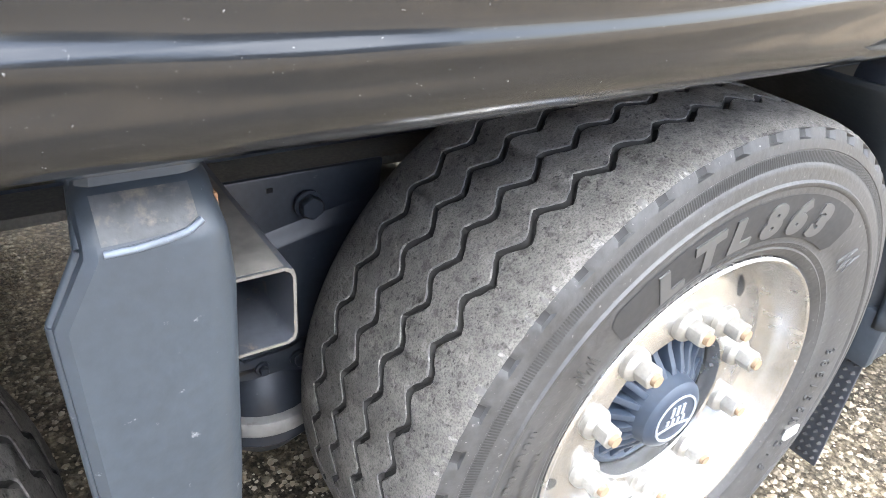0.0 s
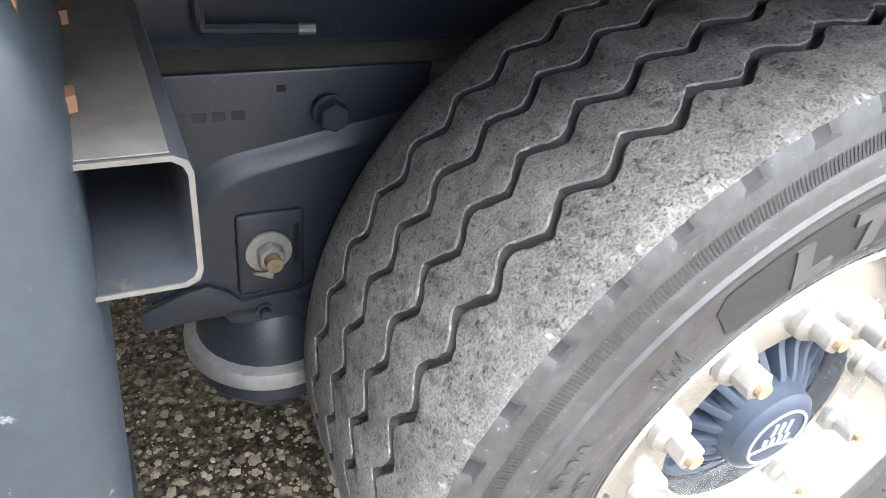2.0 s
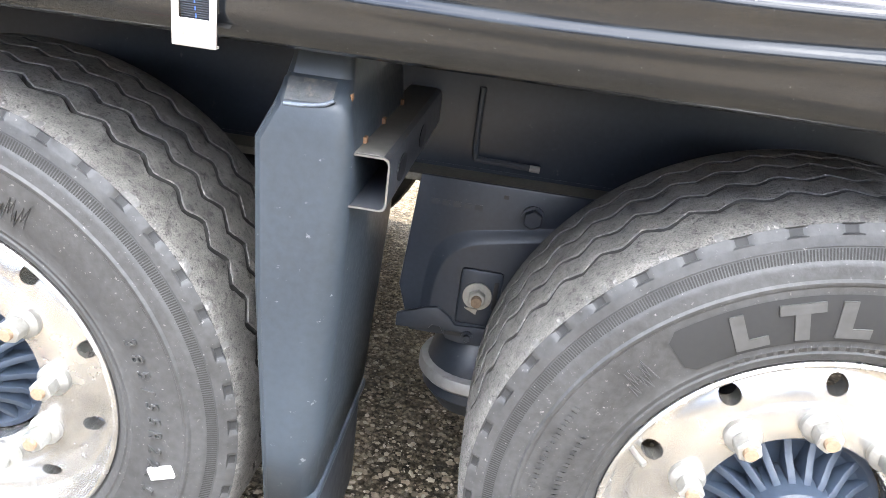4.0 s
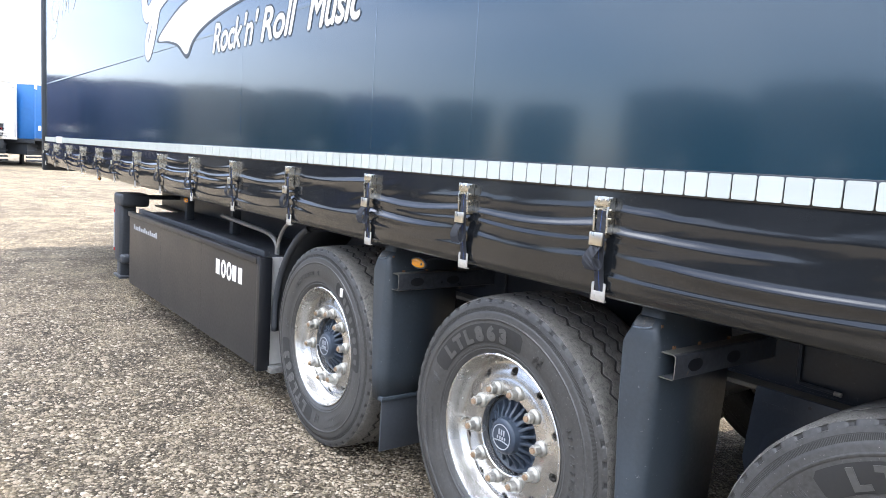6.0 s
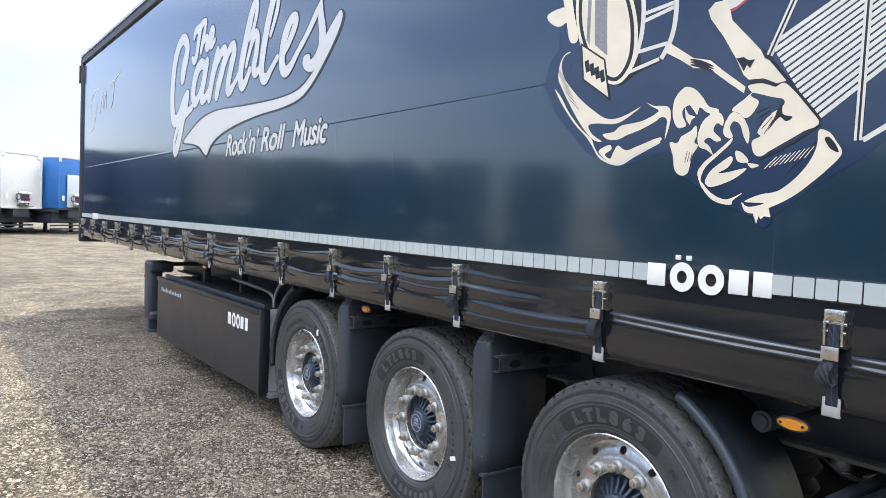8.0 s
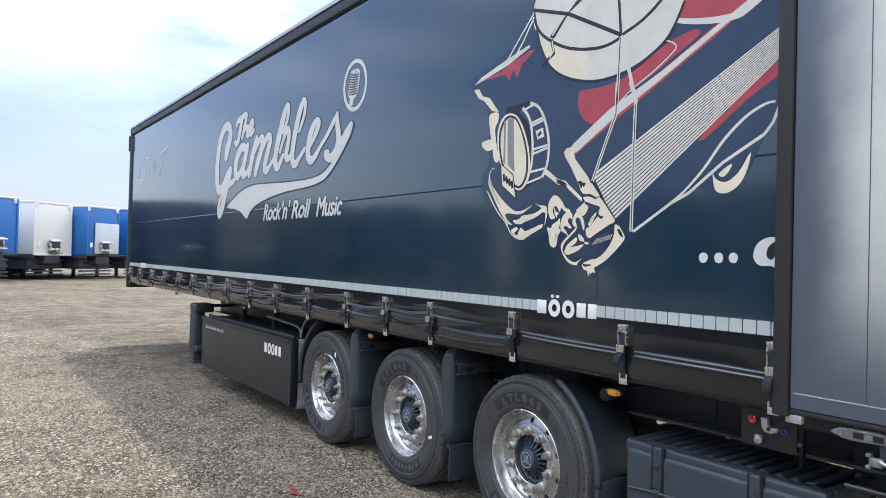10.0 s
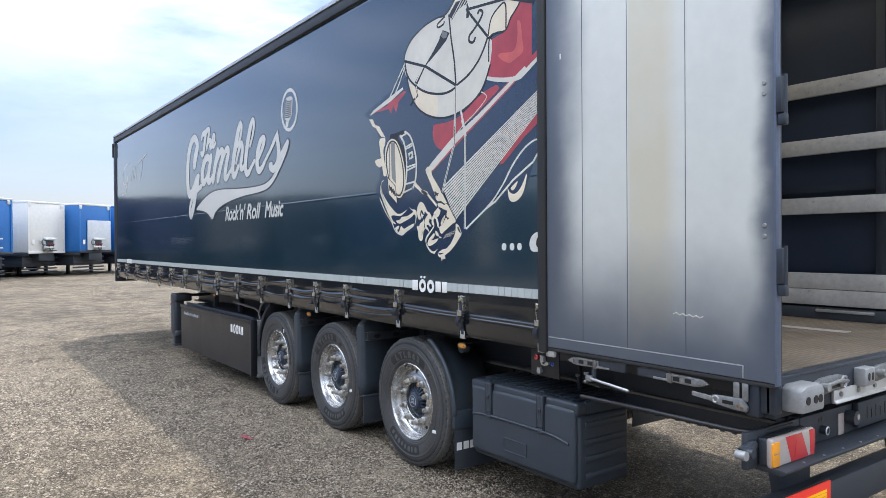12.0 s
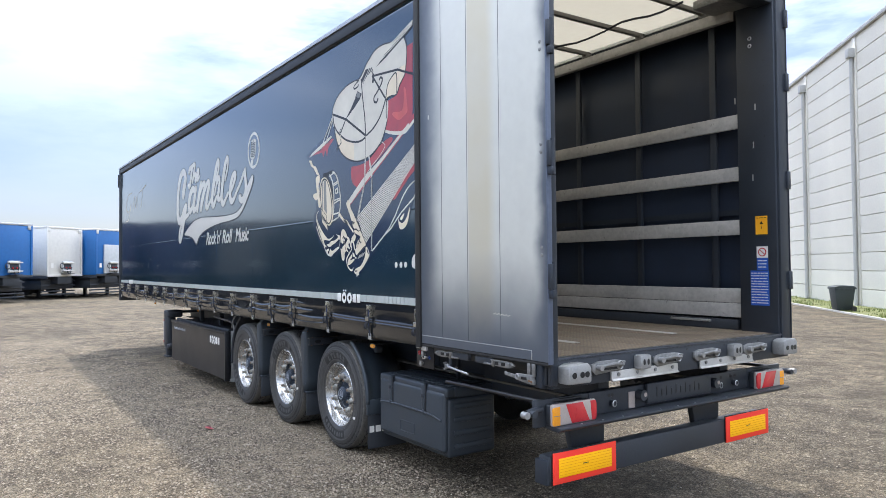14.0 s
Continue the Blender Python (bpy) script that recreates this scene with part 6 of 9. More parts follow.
printed("drum_badge", area([(0.139, 2.412), (0.199, 2.423), (0.209, 2.371), (0.154, 2.362)], False), M_PALE, 4)
printed("drum_badge_mark", line([(0.159, 2.381), (0.184, 2.401)], 0.020, False, False, 1.0), M_INK, 4.6)
printed("drum_rim", area([(-0.197, 2.405), (-0.186, 2.481), (-0.141, 2.534), (-0.081, 2.545), (-0.014, 2.514), (0.046, 2.425), (0.090, 2.303), (0.098, 2.199), (0.077, 2.126), (0.020, 2.085), (-0.054, 2.112), (-0.136, 2.201), (-0.180, 2.296)], True, 4), M_CREAM, 5)
printed("drum_rim", area([(-0.183, 2.404), (-0.169, 2.472), (-0.130, 2.521), (-0.081, 2.533), (-0.022, 2.505), (0.033, 2.419), (0.075, 2.304), (0.083, 2.200), (0.062, 2.135), (0.015, 2.097), (-0.049, 2.122), (-0.125, 2.208), (-0.169, 2.303)], True, 4), M_INK, 5.5)
printed("drum_head", area([(-0.166, 2.402), (-0.153, 2.462), (-0.119, 2.507), (-0.078, 2.519), (-0.027, 2.493), (0.020, 2.416), (0.059, 2.305), (0.067, 2.201), (0.046, 2.140), (0.007, 2.111), (-0.044, 2.137), (-0.114, 2.217), (-0.155, 2.309)], True, 4), M_CREAM, 6)
printed("drum_band", area([(-0.103, 2.517), (-0.049, 2.511), (-0.041, 2.314), (-0.033, 2.193), (-0.095, 2.243), (-0.103, 2.396)], False), M_GREY_PRINT, 6.5)
printed("drum_band", area([(-0.136, 2.506), (-0.119, 2.510), (-0.120, 2.245), (-0.136, 2.269)], False), M_GREY_PRINT, 6.4)
printed("plate_shape", area([(-0.164, 2.261), (-0.041, 2.182), (-0.009, 2.030), (-0.147, 2.122)], False), M_INK, 7)
printed("plate_shape", area([(-0.155, 2.248), (-0.049, 2.179), (-0.020, 2.045), (-0.139, 2.124)], False), M_CREAM, 7.5)
printed("plate_bar", line([(-0.131, 2.191), (-0.120, 2.148)], 0.020, False, False, 1.0), M_INK, 8)
printed("plate_bar", line([(-0.106, 2.176), (-0.095, 2.132)], 0.020, False, False, 1.0), M_INK, 8)
printed("plate_bar", line([(-0.081, 2.160), (-0.071, 2.117)], 0.020, False, False, 1.0), M_INK, 8)
printed("plate_bar", line([(-0.057, 2.145), (-0.046, 2.102)], 0.020, False, False, 1.0), M_INK, 8)
# bumpers and overriders
printed("bumper", area([(-0.212, 2.235), (-0.246, 2.223), (-0.258, 2.189), (-0.241, 2.143), (-0.208, 2.104), (-0.151, 2.050), (-0.083, 2.001), (-0.026, 1.969), (0.024, 1.965), (0.077, 1.977), (0.125, 1.995), (0.084, 1.970), (0.039, 1.950), (-0.002, 1.947), (-0.072, 1.955), (-0.108, 1.949), (-0.086, 1.916), (-0.041, 1.888), (-0.084, 1.898), (-0.145, 1.956), (-0.214, 2.048), (-0.253, 2.108), (-0.273, 2.147), (-0.266, 2.200), (-0.240, 2.232)], True, 4), M_CREAM, 4)
printed("bumper", area([(-0.288, 2.104), (-0.243, 2.038), (-0.179, 1.964), (-0.117, 1.910), (-0.081, 1.871), (-0.089, 1.899), (-0.144, 1.942), (-0.207, 2.007), (-0.254, 2.072)], True, 4), M_CREAM, 4)
printed("print_hatch", line([(-0.298, 2.205), (-0.249, 2.152)], 0.008, False, False, 0.3), M_BLUE_PRINT, 5)
printed("print_hatch", line([(-0.284, 2.182), (-0.233, 2.129)], 0.008, False, False, 0.3), M_BLUE_PRINT, 5)
printed("print_hatch", line([(-0.270, 2.158), (-0.218, 2.106)], 0.008, False, False, 0.3), M_BLUE_PRINT, 5)
printed("print_hatch", line([(-0.256, 2.135), (-0.203, 2.083)], 0.008, False, False, 0.3), M_BLUE_PRINT, 5)
printed("print_hatch", line([(-0.243, 2.111), (-0.188, 2.060)], 0.008, False, False, 0.3), M_BLUE_PRINT, 5)
printed("print_hatch", line([(-0.229, 2.088), (-0.173, 2.037)], 0.008, False, False, 0.3), M_BLUE_PRINT, 5)
printed("print_hatch", line([(-0.216, 2.065), (-0.158, 2.014)], 0.008, False, False, 0.3), M_BLUE_PRINT, 5)
printed("bumper", area([(-0.037, 1.913), (0.012, 1.918), (0.043, 1.937), (0.086, 1.941), (0.142, 1.948), (0.199, 1.972), (0.173, 1.990), (0.148, 2.007), (0.182, 1.992), (0.235, 1.984), (0.248, 1.957), (0.244, 1.920), (0.229, 1.876), (0.232, 1.910), (0.234, 1.940), (0.214, 1.952), (0.183, 1.937), (0.130, 1.917), (0.074, 1.903), (0.034, 1.890), (-0.011, 1.893)], True, 4), M_CREAM, 4)
printed("bumper", area([(-0.053, 1.854), (-0.005, 1.873), (0.006, 1.857), (-0.023, 1.840), (0.002, 1.824), (0.016, 1.847), (0.035, 1.869), (0.070, 1.850), (0.119, 1.861), (0.205, 1.885), (0.212, 1.873), (0.161, 1.853), (0.107, 1.833), (0.060, 1.808), (0.021, 1.808), (-0.017, 1.821)], True, 4), M_CREAM, 4)
printed("bumper_edge", line([(-0.081, 1.874), (-0.049, 1.834), (-0.001, 1.810), (0.051, 1.803), (0.107, 1.828), (0.211, 1.870)], 0.008, True, False, 1.0), M_PALE, 3.8)
printed("overrider", area([(0.257, 1.996), (0.273, 2.023), (0.301, 2.040), (0.335, 2.028), (0.362, 2.001), (0.387, 1.969), (0.419, 1.957), (0.416, 1.940), (0.382, 1.950), (0.355, 1.969), (0.346, 1.947), (0.331, 1.965), (0.315, 1.980), (0.294, 1.969), (0.293, 1.948), (0.308, 1.916), (0.275, 1.913), (0.256, 1.951)], True, 4), M_CREAM, 4)
printed("overrider", area([(0.299, 1.977), (0.315, 1.951), (0.341, 1.941), (0.326, 1.932), (0.322, 1.915), (0.306, 1.936)], False), M_CREAM, 4)
printed("overrider", area([(0.249, 1.865), (0.278, 1.862), (0.292, 1.882), (0.325, 1.897), (0.344, 1.913), (0.350, 1.885), (0.341, 1.861), (0.355, 1.848), (0.335, 1.817), (0.324, 1.767), (0.300, 1.756), (0.273, 1.775), (0.264, 1.821)], True, 4), M_CREAM, 4)
printed("print_hatch", line([(0.317, 1.834), (0.310, 1.797)], 0.008, False, False, 0.3), M_INK, 5)
printed("print_hatch", line([(0.327, 1.830), (0.319, 1.800)], 0.008, False, False, 0.3), M_INK, 5)
printed("print_hatch", line([(0.337, 1.827), (0.329, 1.803)], 0.008, False, False, 0.3), M_INK, 5)
printed("print_hatch", line([(0.347, 1.823), (0.338, 1.806)], 0.008, False, False, 0.3), M_INK, 5)
printed("overrider", area([(0.359, 1.846), (0.352, 1.879), (0.365, 1.920), (0.388, 1.940), (0.410, 1.953), (0.436, 1.934), (0.438, 1.905), (0.418, 1.914), (0.407, 1.892), (0.435, 1.863), (0.417, 1.858), (0.393, 1.872), (0.376, 1.861), (0.394, 1.846), (0.409, 1.818), (0.386, 1.834)], True, 4), M_CREAM, 4)
printed("overrider", area([(0.441, 1.881), (0.445, 1.913), (0.466, 1.942), (0.490, 1.935), (0.512, 1.912), (0.526, 1.877), (0.523, 1.845), (0.508, 1.868), (0.495, 1.903), (0.473, 1.915), (0.462, 1.896), (0.473, 1.870), (0.459, 1.865)], True, 4), M_CREAM, 4)
printed("overrider", area([(0.369, 1.738), (0.358, 1.764), (0.379, 1.795), (0.419, 1.824), (0.455, 1.852), (0.472, 1.866), (0.467, 1.849), (0.424, 1.813), (0.389, 1.784), (0.374, 1.758)], True, 4), M_CREAM, 4)
printed("nose", area([(0.515, 2.017), (0.562, 2.018), (0.597, 2.003), (0.623, 2.011), (0.661, 1.976), (0.728, 1.892), (0.686, 1.869), (0.631, 1.840), (0.590, 1.819), (0.564, 1.805), (0.543, 1.816), (0.535, 1.851), (0.561, 1.864), (0.551, 1.879), (0.585, 1.924), (0.622, 1.944), (0.624, 1.964), (0.586, 1.976), (0.545, 1.990), (0.526, 1.997)], True, 4), M_CREAM, 4)
printed("nose", area([(0.465, 1.951), (0.502, 1.977), (0.533, 1.999), (0.524, 1.985), (0.550, 1.966), (0.533, 1.934), (0.511, 1.921), (0.488, 1.938)], True, 4), M_CREAM, 4)
printed("nose_shade", area([(0.609, 1.939), (0.622, 1.956), (0.624, 1.923), (0.653, 1.912), (0.634, 1.901), (0.614, 1.914), (0.582, 1.878), (0.601, 1.917)], True, 4), M_INK, 5)
printed("nose_line", line([(0.515, 2.023), (0.551, 2.024), (0.592, 2.011), (0.611, 2.014)], 0.008, True, False, 1.0), M_INK, 5)
printed("print_hatch", line([(0.571, 1.869), (0.596, 1.908)], 0.008, False, False, 0.3), M_INK, 5)
printed("print_hatch", line([(0.563, 1.885), (0.594, 1.918)], 0.008, False, False, 0.3), M_INK, 5)
printed("print_hatch", line([(0.556, 1.901), (0.591, 1.927)], 0.008, False, False, 0.3), M_INK, 5)
printed("print_hatch", line([(0.549, 1.917), (0.588, 1.937)], 0.008, False, False, 0.3), M_INK, 5)
printed("print_hatch", line([(0.542, 1.933), (0.586, 1.947)], 0.008, False, False, 0.3), M_INK, 5)
printed("nose_edge", line([(0.565, 1.799), (0.632, 1.827), (0.696, 1.862), (0.732, 1.885)], 0.008, True, False, 0.6), M_INK, 5.5)
printed("nose", area([(0.484, 1.824), (0.503, 1.821), (0.525, 1.800), (0.524, 1.788), (0.493, 1.794)], True, 4), M_CREAM, 4)
printed("nose", area([(0.526, 1.787), (0.562, 1.780), (0.539, 1.772)], True, 4), M_CREAM, 4)
printed("small_lamp", area([(0.387, 1.740), (0.404, 1.768), (0.437, 1.792), (0.469, 1.810), (0.477, 1.797), (0.460, 1.775), (0.432, 1.761), (0.461, 1.762), (0.523, 1.772), (0.489, 1.744), (0.441, 1.725), (0.407, 1.718), (0.391, 1.726)], True, 4), M_CREAM, 4)
printed("bumper_wing", area([(0.728, 1.869), (0.755, 1.862), (0.775, 1.837), (0.792, 1.803), (0.764, 1.768), (0.718, 1.727), (0.665, 1.687), (0.608, 1.659), (0.564, 1.641), (0.538, 1.639), (0.522, 1.649), (0.513, 1.671), (0.530, 1.659), (0.551, 1.659), (0.583, 1.669), (0.522, 1.673), (0.571, 1.694), (0.620, 1.703), (0.666, 1.735), (0.705, 1.780), (0.725, 1.826)], True, 4), M_CREAM, 4)
printed("nose_shade", area([(0.745, 1.844), (0.756, 1.849), (0.773, 1.830), (0.784, 1.806), (0.766, 1.813), (0.754, 1.826)], True, 4), M_INK, 5)
printed("print_hatch", line([(0.579, 1.769), (0.614, 1.802)], 0.008, False, False, 0.3), M_CREAM, 4.4)
printed("print_hatch", line([(0.593, 1.772), (0.628, 1.805)], 0.008, False, False, 0.3), M_CREAM, 4.4)
printed("print_hatch", line([(0.608, 1.776), (0.641, 1.808)], 0.008, False, False, 0.3), M_CREAM, 4.4)
printed("print_hatch", line([(0.623, 1.779), (0.654, 1.811)], 0.008, False, False, 0.3), M_CREAM, 4.4)
printed("print_hatch", line([(0.637, 1.782), (0.667, 1.814)], 0.008, False, False, 0.3), M_CREAM, 4.4)
printed("print_hatch", line([(0.651, 1.785), (0.680, 1.817)], 0.008, False, False, 0.3), M_CREAM, 4.4)
printed("print_hatch", line([(0.665, 1.788), (0.693, 1.820)], 0.008, False, False, 0.3), M_CREAM, 4.4)
printed("print_hatch", line([(0.679, 1.792), (0.705, 1.823)], 0.008, False, False, 0.3), M_CREAM, 4.4)
printed("print_hatch", line([(0.693, 1.795), (0.718, 1.826)], 0.008, False, False, 0.3), M_CREAM, 4.4)
printed("print_hatch", line([(0.637, 1.742), (0.673, 1.783)], 0.008, False, False, 0.3), M_INK, 5)
printed("print_hatch", line([(0.647, 1.753), (0.681, 1.791)], 0.008, False, False, 0.3), M_INK, 5)
printed("print_hatch", line([(0.657, 1.764), (0.689, 1.800)], 0.008, False, False, 0.3), M_INK, 5)
printed("print_hatch", line([(0.667, 1.774), (0.696, 1.809)], 0.008, False, False, 0.3), M_INK, 5)
printed("print_hatch", line([(0.676, 1.785), (0.704, 1.818)], 0.008, False, False, 0.3), M_INK, 5)
printed("print_hatch", line([(0.686, 1.796), (0.712, 1.827)], 0.008, False, False, 0.3), M_INK, 5)
printed("print_hatch", line([(0.696, 1.806), (0.719, 1.835)], 0.008, False, False, 0.3), M_INK, 5)
printed("print_hatch", line([(0.705, 1.817), (0.727, 1.844)], 0.008, False, False, 0.3), M_INK, 5)
printed("bumper_wing", area([(0.361, 1.749), (0.378, 1.731), (0.408, 1.701), (0.443, 1.683), (0.471, 1.681), (0.514, 1.699), (0.484, 1.676), (0.479, 1.664), (0.444, 1.667), (0.409, 1.682), (0.377, 1.716)], True, 4), M_CREAM, 4)
printed("bumper_tip", area([(0.550, 1.640), (0.598, 1.654), (0.606, 1.628), (0.586, 1.631), (0.575, 1.621), (0.570, 1.632), (0.563, 1.608)], False), M_CREAM, 4)
printed("bumper_tip", area([(0.564, 1.610), (0.575, 1.624), (0.590, 1.630), (0.607, 1.627), (0.602, 1.607), (0.585, 1.597)], True, 4), M_BLUE_PRINT, 3.5)
printed("lamp_bar", area([(0.227, 2.194), (0.275, 2.161), (0.323, 2.128), (0.383, 2.112), (0.431, 2.072), (0.506, 2.014), (0.501, 1.996), (0.444, 2.038), (0.379, 2.088), (0.325, 2.096), (0.277, 2.128), (0.220, 2.161)], False), M_CREAM, 6)
printed("print_hatch", line([(0.311, 2.125), (0.348, 2.113), (0.396, 2.091)], 0.009, True, False, 0.3), M_INK, 6.5)
printed("print_hatch", line([(0.312, 2.117), (0.349, 2.106), (0.396, 2.083)], 0.009, True, False, 0.3), M_INK, 6.5)
printed("print_hatch", line([(0.313, 2.108), (0.349, 2.098), (0.397, 2.075)], 0.009, True, False, 0.3), M_INK, 6.5)
printed("lamp_post", area([(0.367, 2.268), (0.389, 2.288), (0.429, 2.287), (0.442, 2.254), (0.451, 2.221), (0.547, 2.117), (0.561, 2.090), (0.586, 2.076), (0.632, 2.017), (0.602, 2.012), (0.561, 2.032), (0.515, 2.034), (0.497, 2.051), (0.473, 2.098), (0.425, 2.176), (0.378, 2.239)], False), M_CREAM, 6)
printed("nose_shade", area([(0.470, 2.104), (0.494, 2.104), (0.511, 2.092), (0.531, 2.092), (0.517, 2.067), (0.506, 2.079), (0.497, 2.060), (0.485, 2.082)], False), M_INK, 7)
printed("grille_edge", line([(0.552, 2.116), (0.593, 2.067), (0.651, 1.996), (0.732, 1.896)], 0.008, False, False, 1.0), M_INK, 7)
# double bass: back, belly, fittings
printed("bass_rib", area([(0.106, 3.104), (0.125, 3.021), (0.152, 2.923), (0.182, 2.845), (0.238, 2.757), (0.346, 2.681), (0.472, 2.634), (0.592, 2.612), (0.708, 2.612), (0.818, 2.630), (0.925, 2.670), (1.010, 2.724), (1.060, 2.793), (1.101, 2.863), (1.101, 3.041), (0.800, 2.881), (0.282, 2.988)], True, 4), M_PALE, 2)
printed("bass_rib_shade", area([(0.159, 2.921), (0.188, 2.848), (0.242, 2.762), (0.346, 2.687), (0.462, 2.643), (0.517, 2.632), (0.513, 2.776), (0.378, 2.816), (0.260, 2.883)], True, 4), M_CREAM, 2.2)
printed("bass_belly", area([(0.093, 3.098), (0.112, 3.164), (0.198, 3.242), (0.352, 3.298), (0.519, 3.318), (0.600, 3.311), (0.668, 3.335), (0.754, 3.407), (0.815, 3.442), (0.909, 3.489), (1.035, 3.502), (1.167, 3.487), (1.281, 3.474), (1.372, 3.474), (1.409, 3.397), (1.411, 3.322), (1.395, 3.260), (1.304, 3.253), (1.258, 3.225), (1.187, 3.207), (1.118, 3.154), (1.086, 3.057), (1.092, 2.995), (1.070, 2.912), (0.991, 2.847), (0.874, 2.813), (0.750, 2.791), (0.533, 2.782), (0.367, 2.824), (0.216, 2.900), (0.115, 2.995)], True, 4), M_PALE, 2.5)
printed("bass_rib", area([(1.085, 3.052), (1.111, 3.150), (1.180, 3.209), (1.258, 3.227), (1.311, 3.252), (1.398, 3.262), (1.387, 3.195), (1.342, 3.147), (1.302, 3.114), (1.255, 3.053), (1.168, 3.057)], False), M_CREAM, 2.3)
printed("bass_edge", line([(0.093, 3.098), (0.112, 3.164), (0.198, 3.242), (0.352, 3.298), (0.519, 3.318), (0.600, 3.311), (0.668, 3.335), (0.754, 3.407), (0.815, 3.442), (0.909, 3.489), (1.035, 3.502), (1.167, 3.487)], 0.012, True, False, 1.0), M_INK, 3.5)
printed("bass_edge", line([(1.372, 3.474), (1.409, 3.397), (1.411, 3.322), (1.387, 3.195), (1.342, 3.147), (1.302, 3.114), (1.255, 3.053), (1.168, 3.057), (1.099, 3.037), (1.090, 2.891)], 0.012, True, False, 1.0), M_INK, 3.5)
printed("bass_edge", line([(1.086, 3.057), (1.115, 3.155), (1.184, 3.207), (1.254, 3.216), (1.259, 3.056)], 0.012, True, False, 1.0), M_INK, 3.5)
printed("bass_edge", line([(0.102, 3.085), (0.120, 3.022), (0.170, 2.952), (0.260, 2.886), (0.368, 2.830), (0.492, 2.793), (0.612, 2.776), (0.707, 2.786), (0.763, 2.811), (0.872, 2.848), (0.976, 2.913), (1.043, 2.988), (1.084, 3.056)], 0.017, True, False, 1.0), M_INK, 3.5)
printed("bass_edge", line([(0.106, 3.091), (0.125, 3.014), (0.159, 2.895), (0.238, 2.761), (0.346, 2.681), (0.472, 2.632), (0.592, 2.609), (0.708, 2.610), (0.818, 2.628), (0.925, 2.668), (1.010, 2.721), (1.063, 2.790), (1.106, 2.873)], 0.014, True, False, 1.0), M_INK, 3.5)
printed("tail_piece", area([(0.592, 3.217), (0.673, 3.178), (0.631, 3.134), (0.552, 3.092), (0.378, 3.013), (0.271, 2.902), (0.233, 2.918), (0.346, 3.013), (0.492, 3.119), (0.556, 3.177)], False), M_INK, 4)
printed("tail_piece", area([(0.588, 3.211), (0.650, 3.185), (0.631, 3.153), (0.602, 3.156), (0.572, 3.176)], False), M_GREY_PRINT, 4.5)
printed("tail_piece_edge", line([(0.552, 3.172), (0.472, 3.099), (0.336, 3.000), (0.255, 2.922)], 0.012, False, False, 1.0), M_PALE, 4.6)
printed("end_pin", line([(0.249, 2.904), (0.264, 2.849), (0.273, 2.819), (0.215, 2.793), (0.175, 2.761)], 0.020, False, False, 1.0), M_INK, 4)
printed("end_pin", line([(0.255, 2.892), (0.268, 2.836), (0.238, 2.802)], 0.010, False, False, 1.0), M_CREAM, 4.5)
printed("finger_board", area([(1.041, 3.398), (1.076, 3.416), (1.308, 3.492), (1.405, 3.512), (1.499, 3.551), (1.499, 3.518), (1.398, 3.480), (1.241, 3.434), (1.104, 3.388), (0.925, 3.344)], False), M_INK, 4)
printed("bass_string", line([(0.666, 3.239), (0.833, 3.387), (1.242, 3.493), (1.499, 3.567)], 0.008, False, False, 1.0), M_PALE, 5)
printed("bass_string", line([(0.694, 3.241), (0.856, 3.375), (1.255, 3.484), (1.499, 3.557)], 0.008, False, False, 1.0), M_PALE, 5)
printed("bass_string", line([(0.721, 3.242), (0.878, 3.362), (1.268, 3.476), (1.499, 3.548)], 0.008, False, False, 1.0), M_PALE, 5)
printed("bass_string", line([(0.748, 3.244), (0.900, 3.350), (1.281, 3.467), (1.499, 3.538)], 0.008, False, False, 1.0), M_PALE, 5)
printed("bridge", area([(0.667, 3.302), (0.746, 3.368), (0.859, 3.360), (0.881, 3.322), (0.814, 3.320), (0.745, 3.295), (0.698, 3.255)], False), M_INK, 4)
printed("bridge", area([(0.859, 3.349), (0.895, 3.283), (0.887, 3.227), (0.857, 3.229), (0.866, 3.290)], False), M_INK, 4)
printed("bass_fhole", line([(0.620, 3.305), (0.531, 3.272), (0.539, 3.248), (0.599, 3.254), (0.611, 3.273)], 0.014, True, False, 1.0), M_INK, 4)
printed("bass_fhole", line([(0.978, 3.225), (1.003, 3.244), (1.032, 3.220), (1.003, 3.179), (0.941, 3.134), (0.893, 3.105), (0.892, 3.069), (0.932, 3.054), (0.958, 3.082)], 0.018, True, False, 1.0), M_INK, 4)
# ropes over the bass and down to the bumper
printed("tie_rope", line([(0.102, 3.105), (0.378, 3.009), (0.736, 2.811)], 0.020, False, False, 1.0), M_INK, 6)
printed("tie_rope", line([(0.880, 3.283), (1.271, 3.244), (1.509, 3.154)], 0.018, False, False, 1.0), M_INK, 6)
printed("tie_rope", line([(0.858, 3.291), (0.995, 3.145), (1.079, 3.058)], 0.018, False, False, 1.0), M_INK, 6)
printed("tie_rope", line([(0.665, 3.307), (0.688, 3.144), (0.726, 2.968), (0.741, 2.809)], 0.016, False, False, 1.0), M_INK, 6)
printed("tie_rope", line([(0.741, 2.798), (0.723, 2.466)], 0.020, False, False, 1.0), M_PALE, 6.5)
printed("tie_rope", line([(0.737, 2.798), (0.726, 2.465)], 0.006, False, False, 1.0), M_INK, 6.8)
printed("tie_rope", line([(0.724, 2.576), (0.720, 2.418), (0.661, 2.291), (0.575, 2.096)], 0.020, False, False, 1.0), M_PALE, 6.5)
printed("tie_rope", line([(0.724, 2.576), (0.720, 2.418), (0.661, 2.291), (0.575, 2.096)], 0.006, False, False, 1.0), M_INK, 6.8)
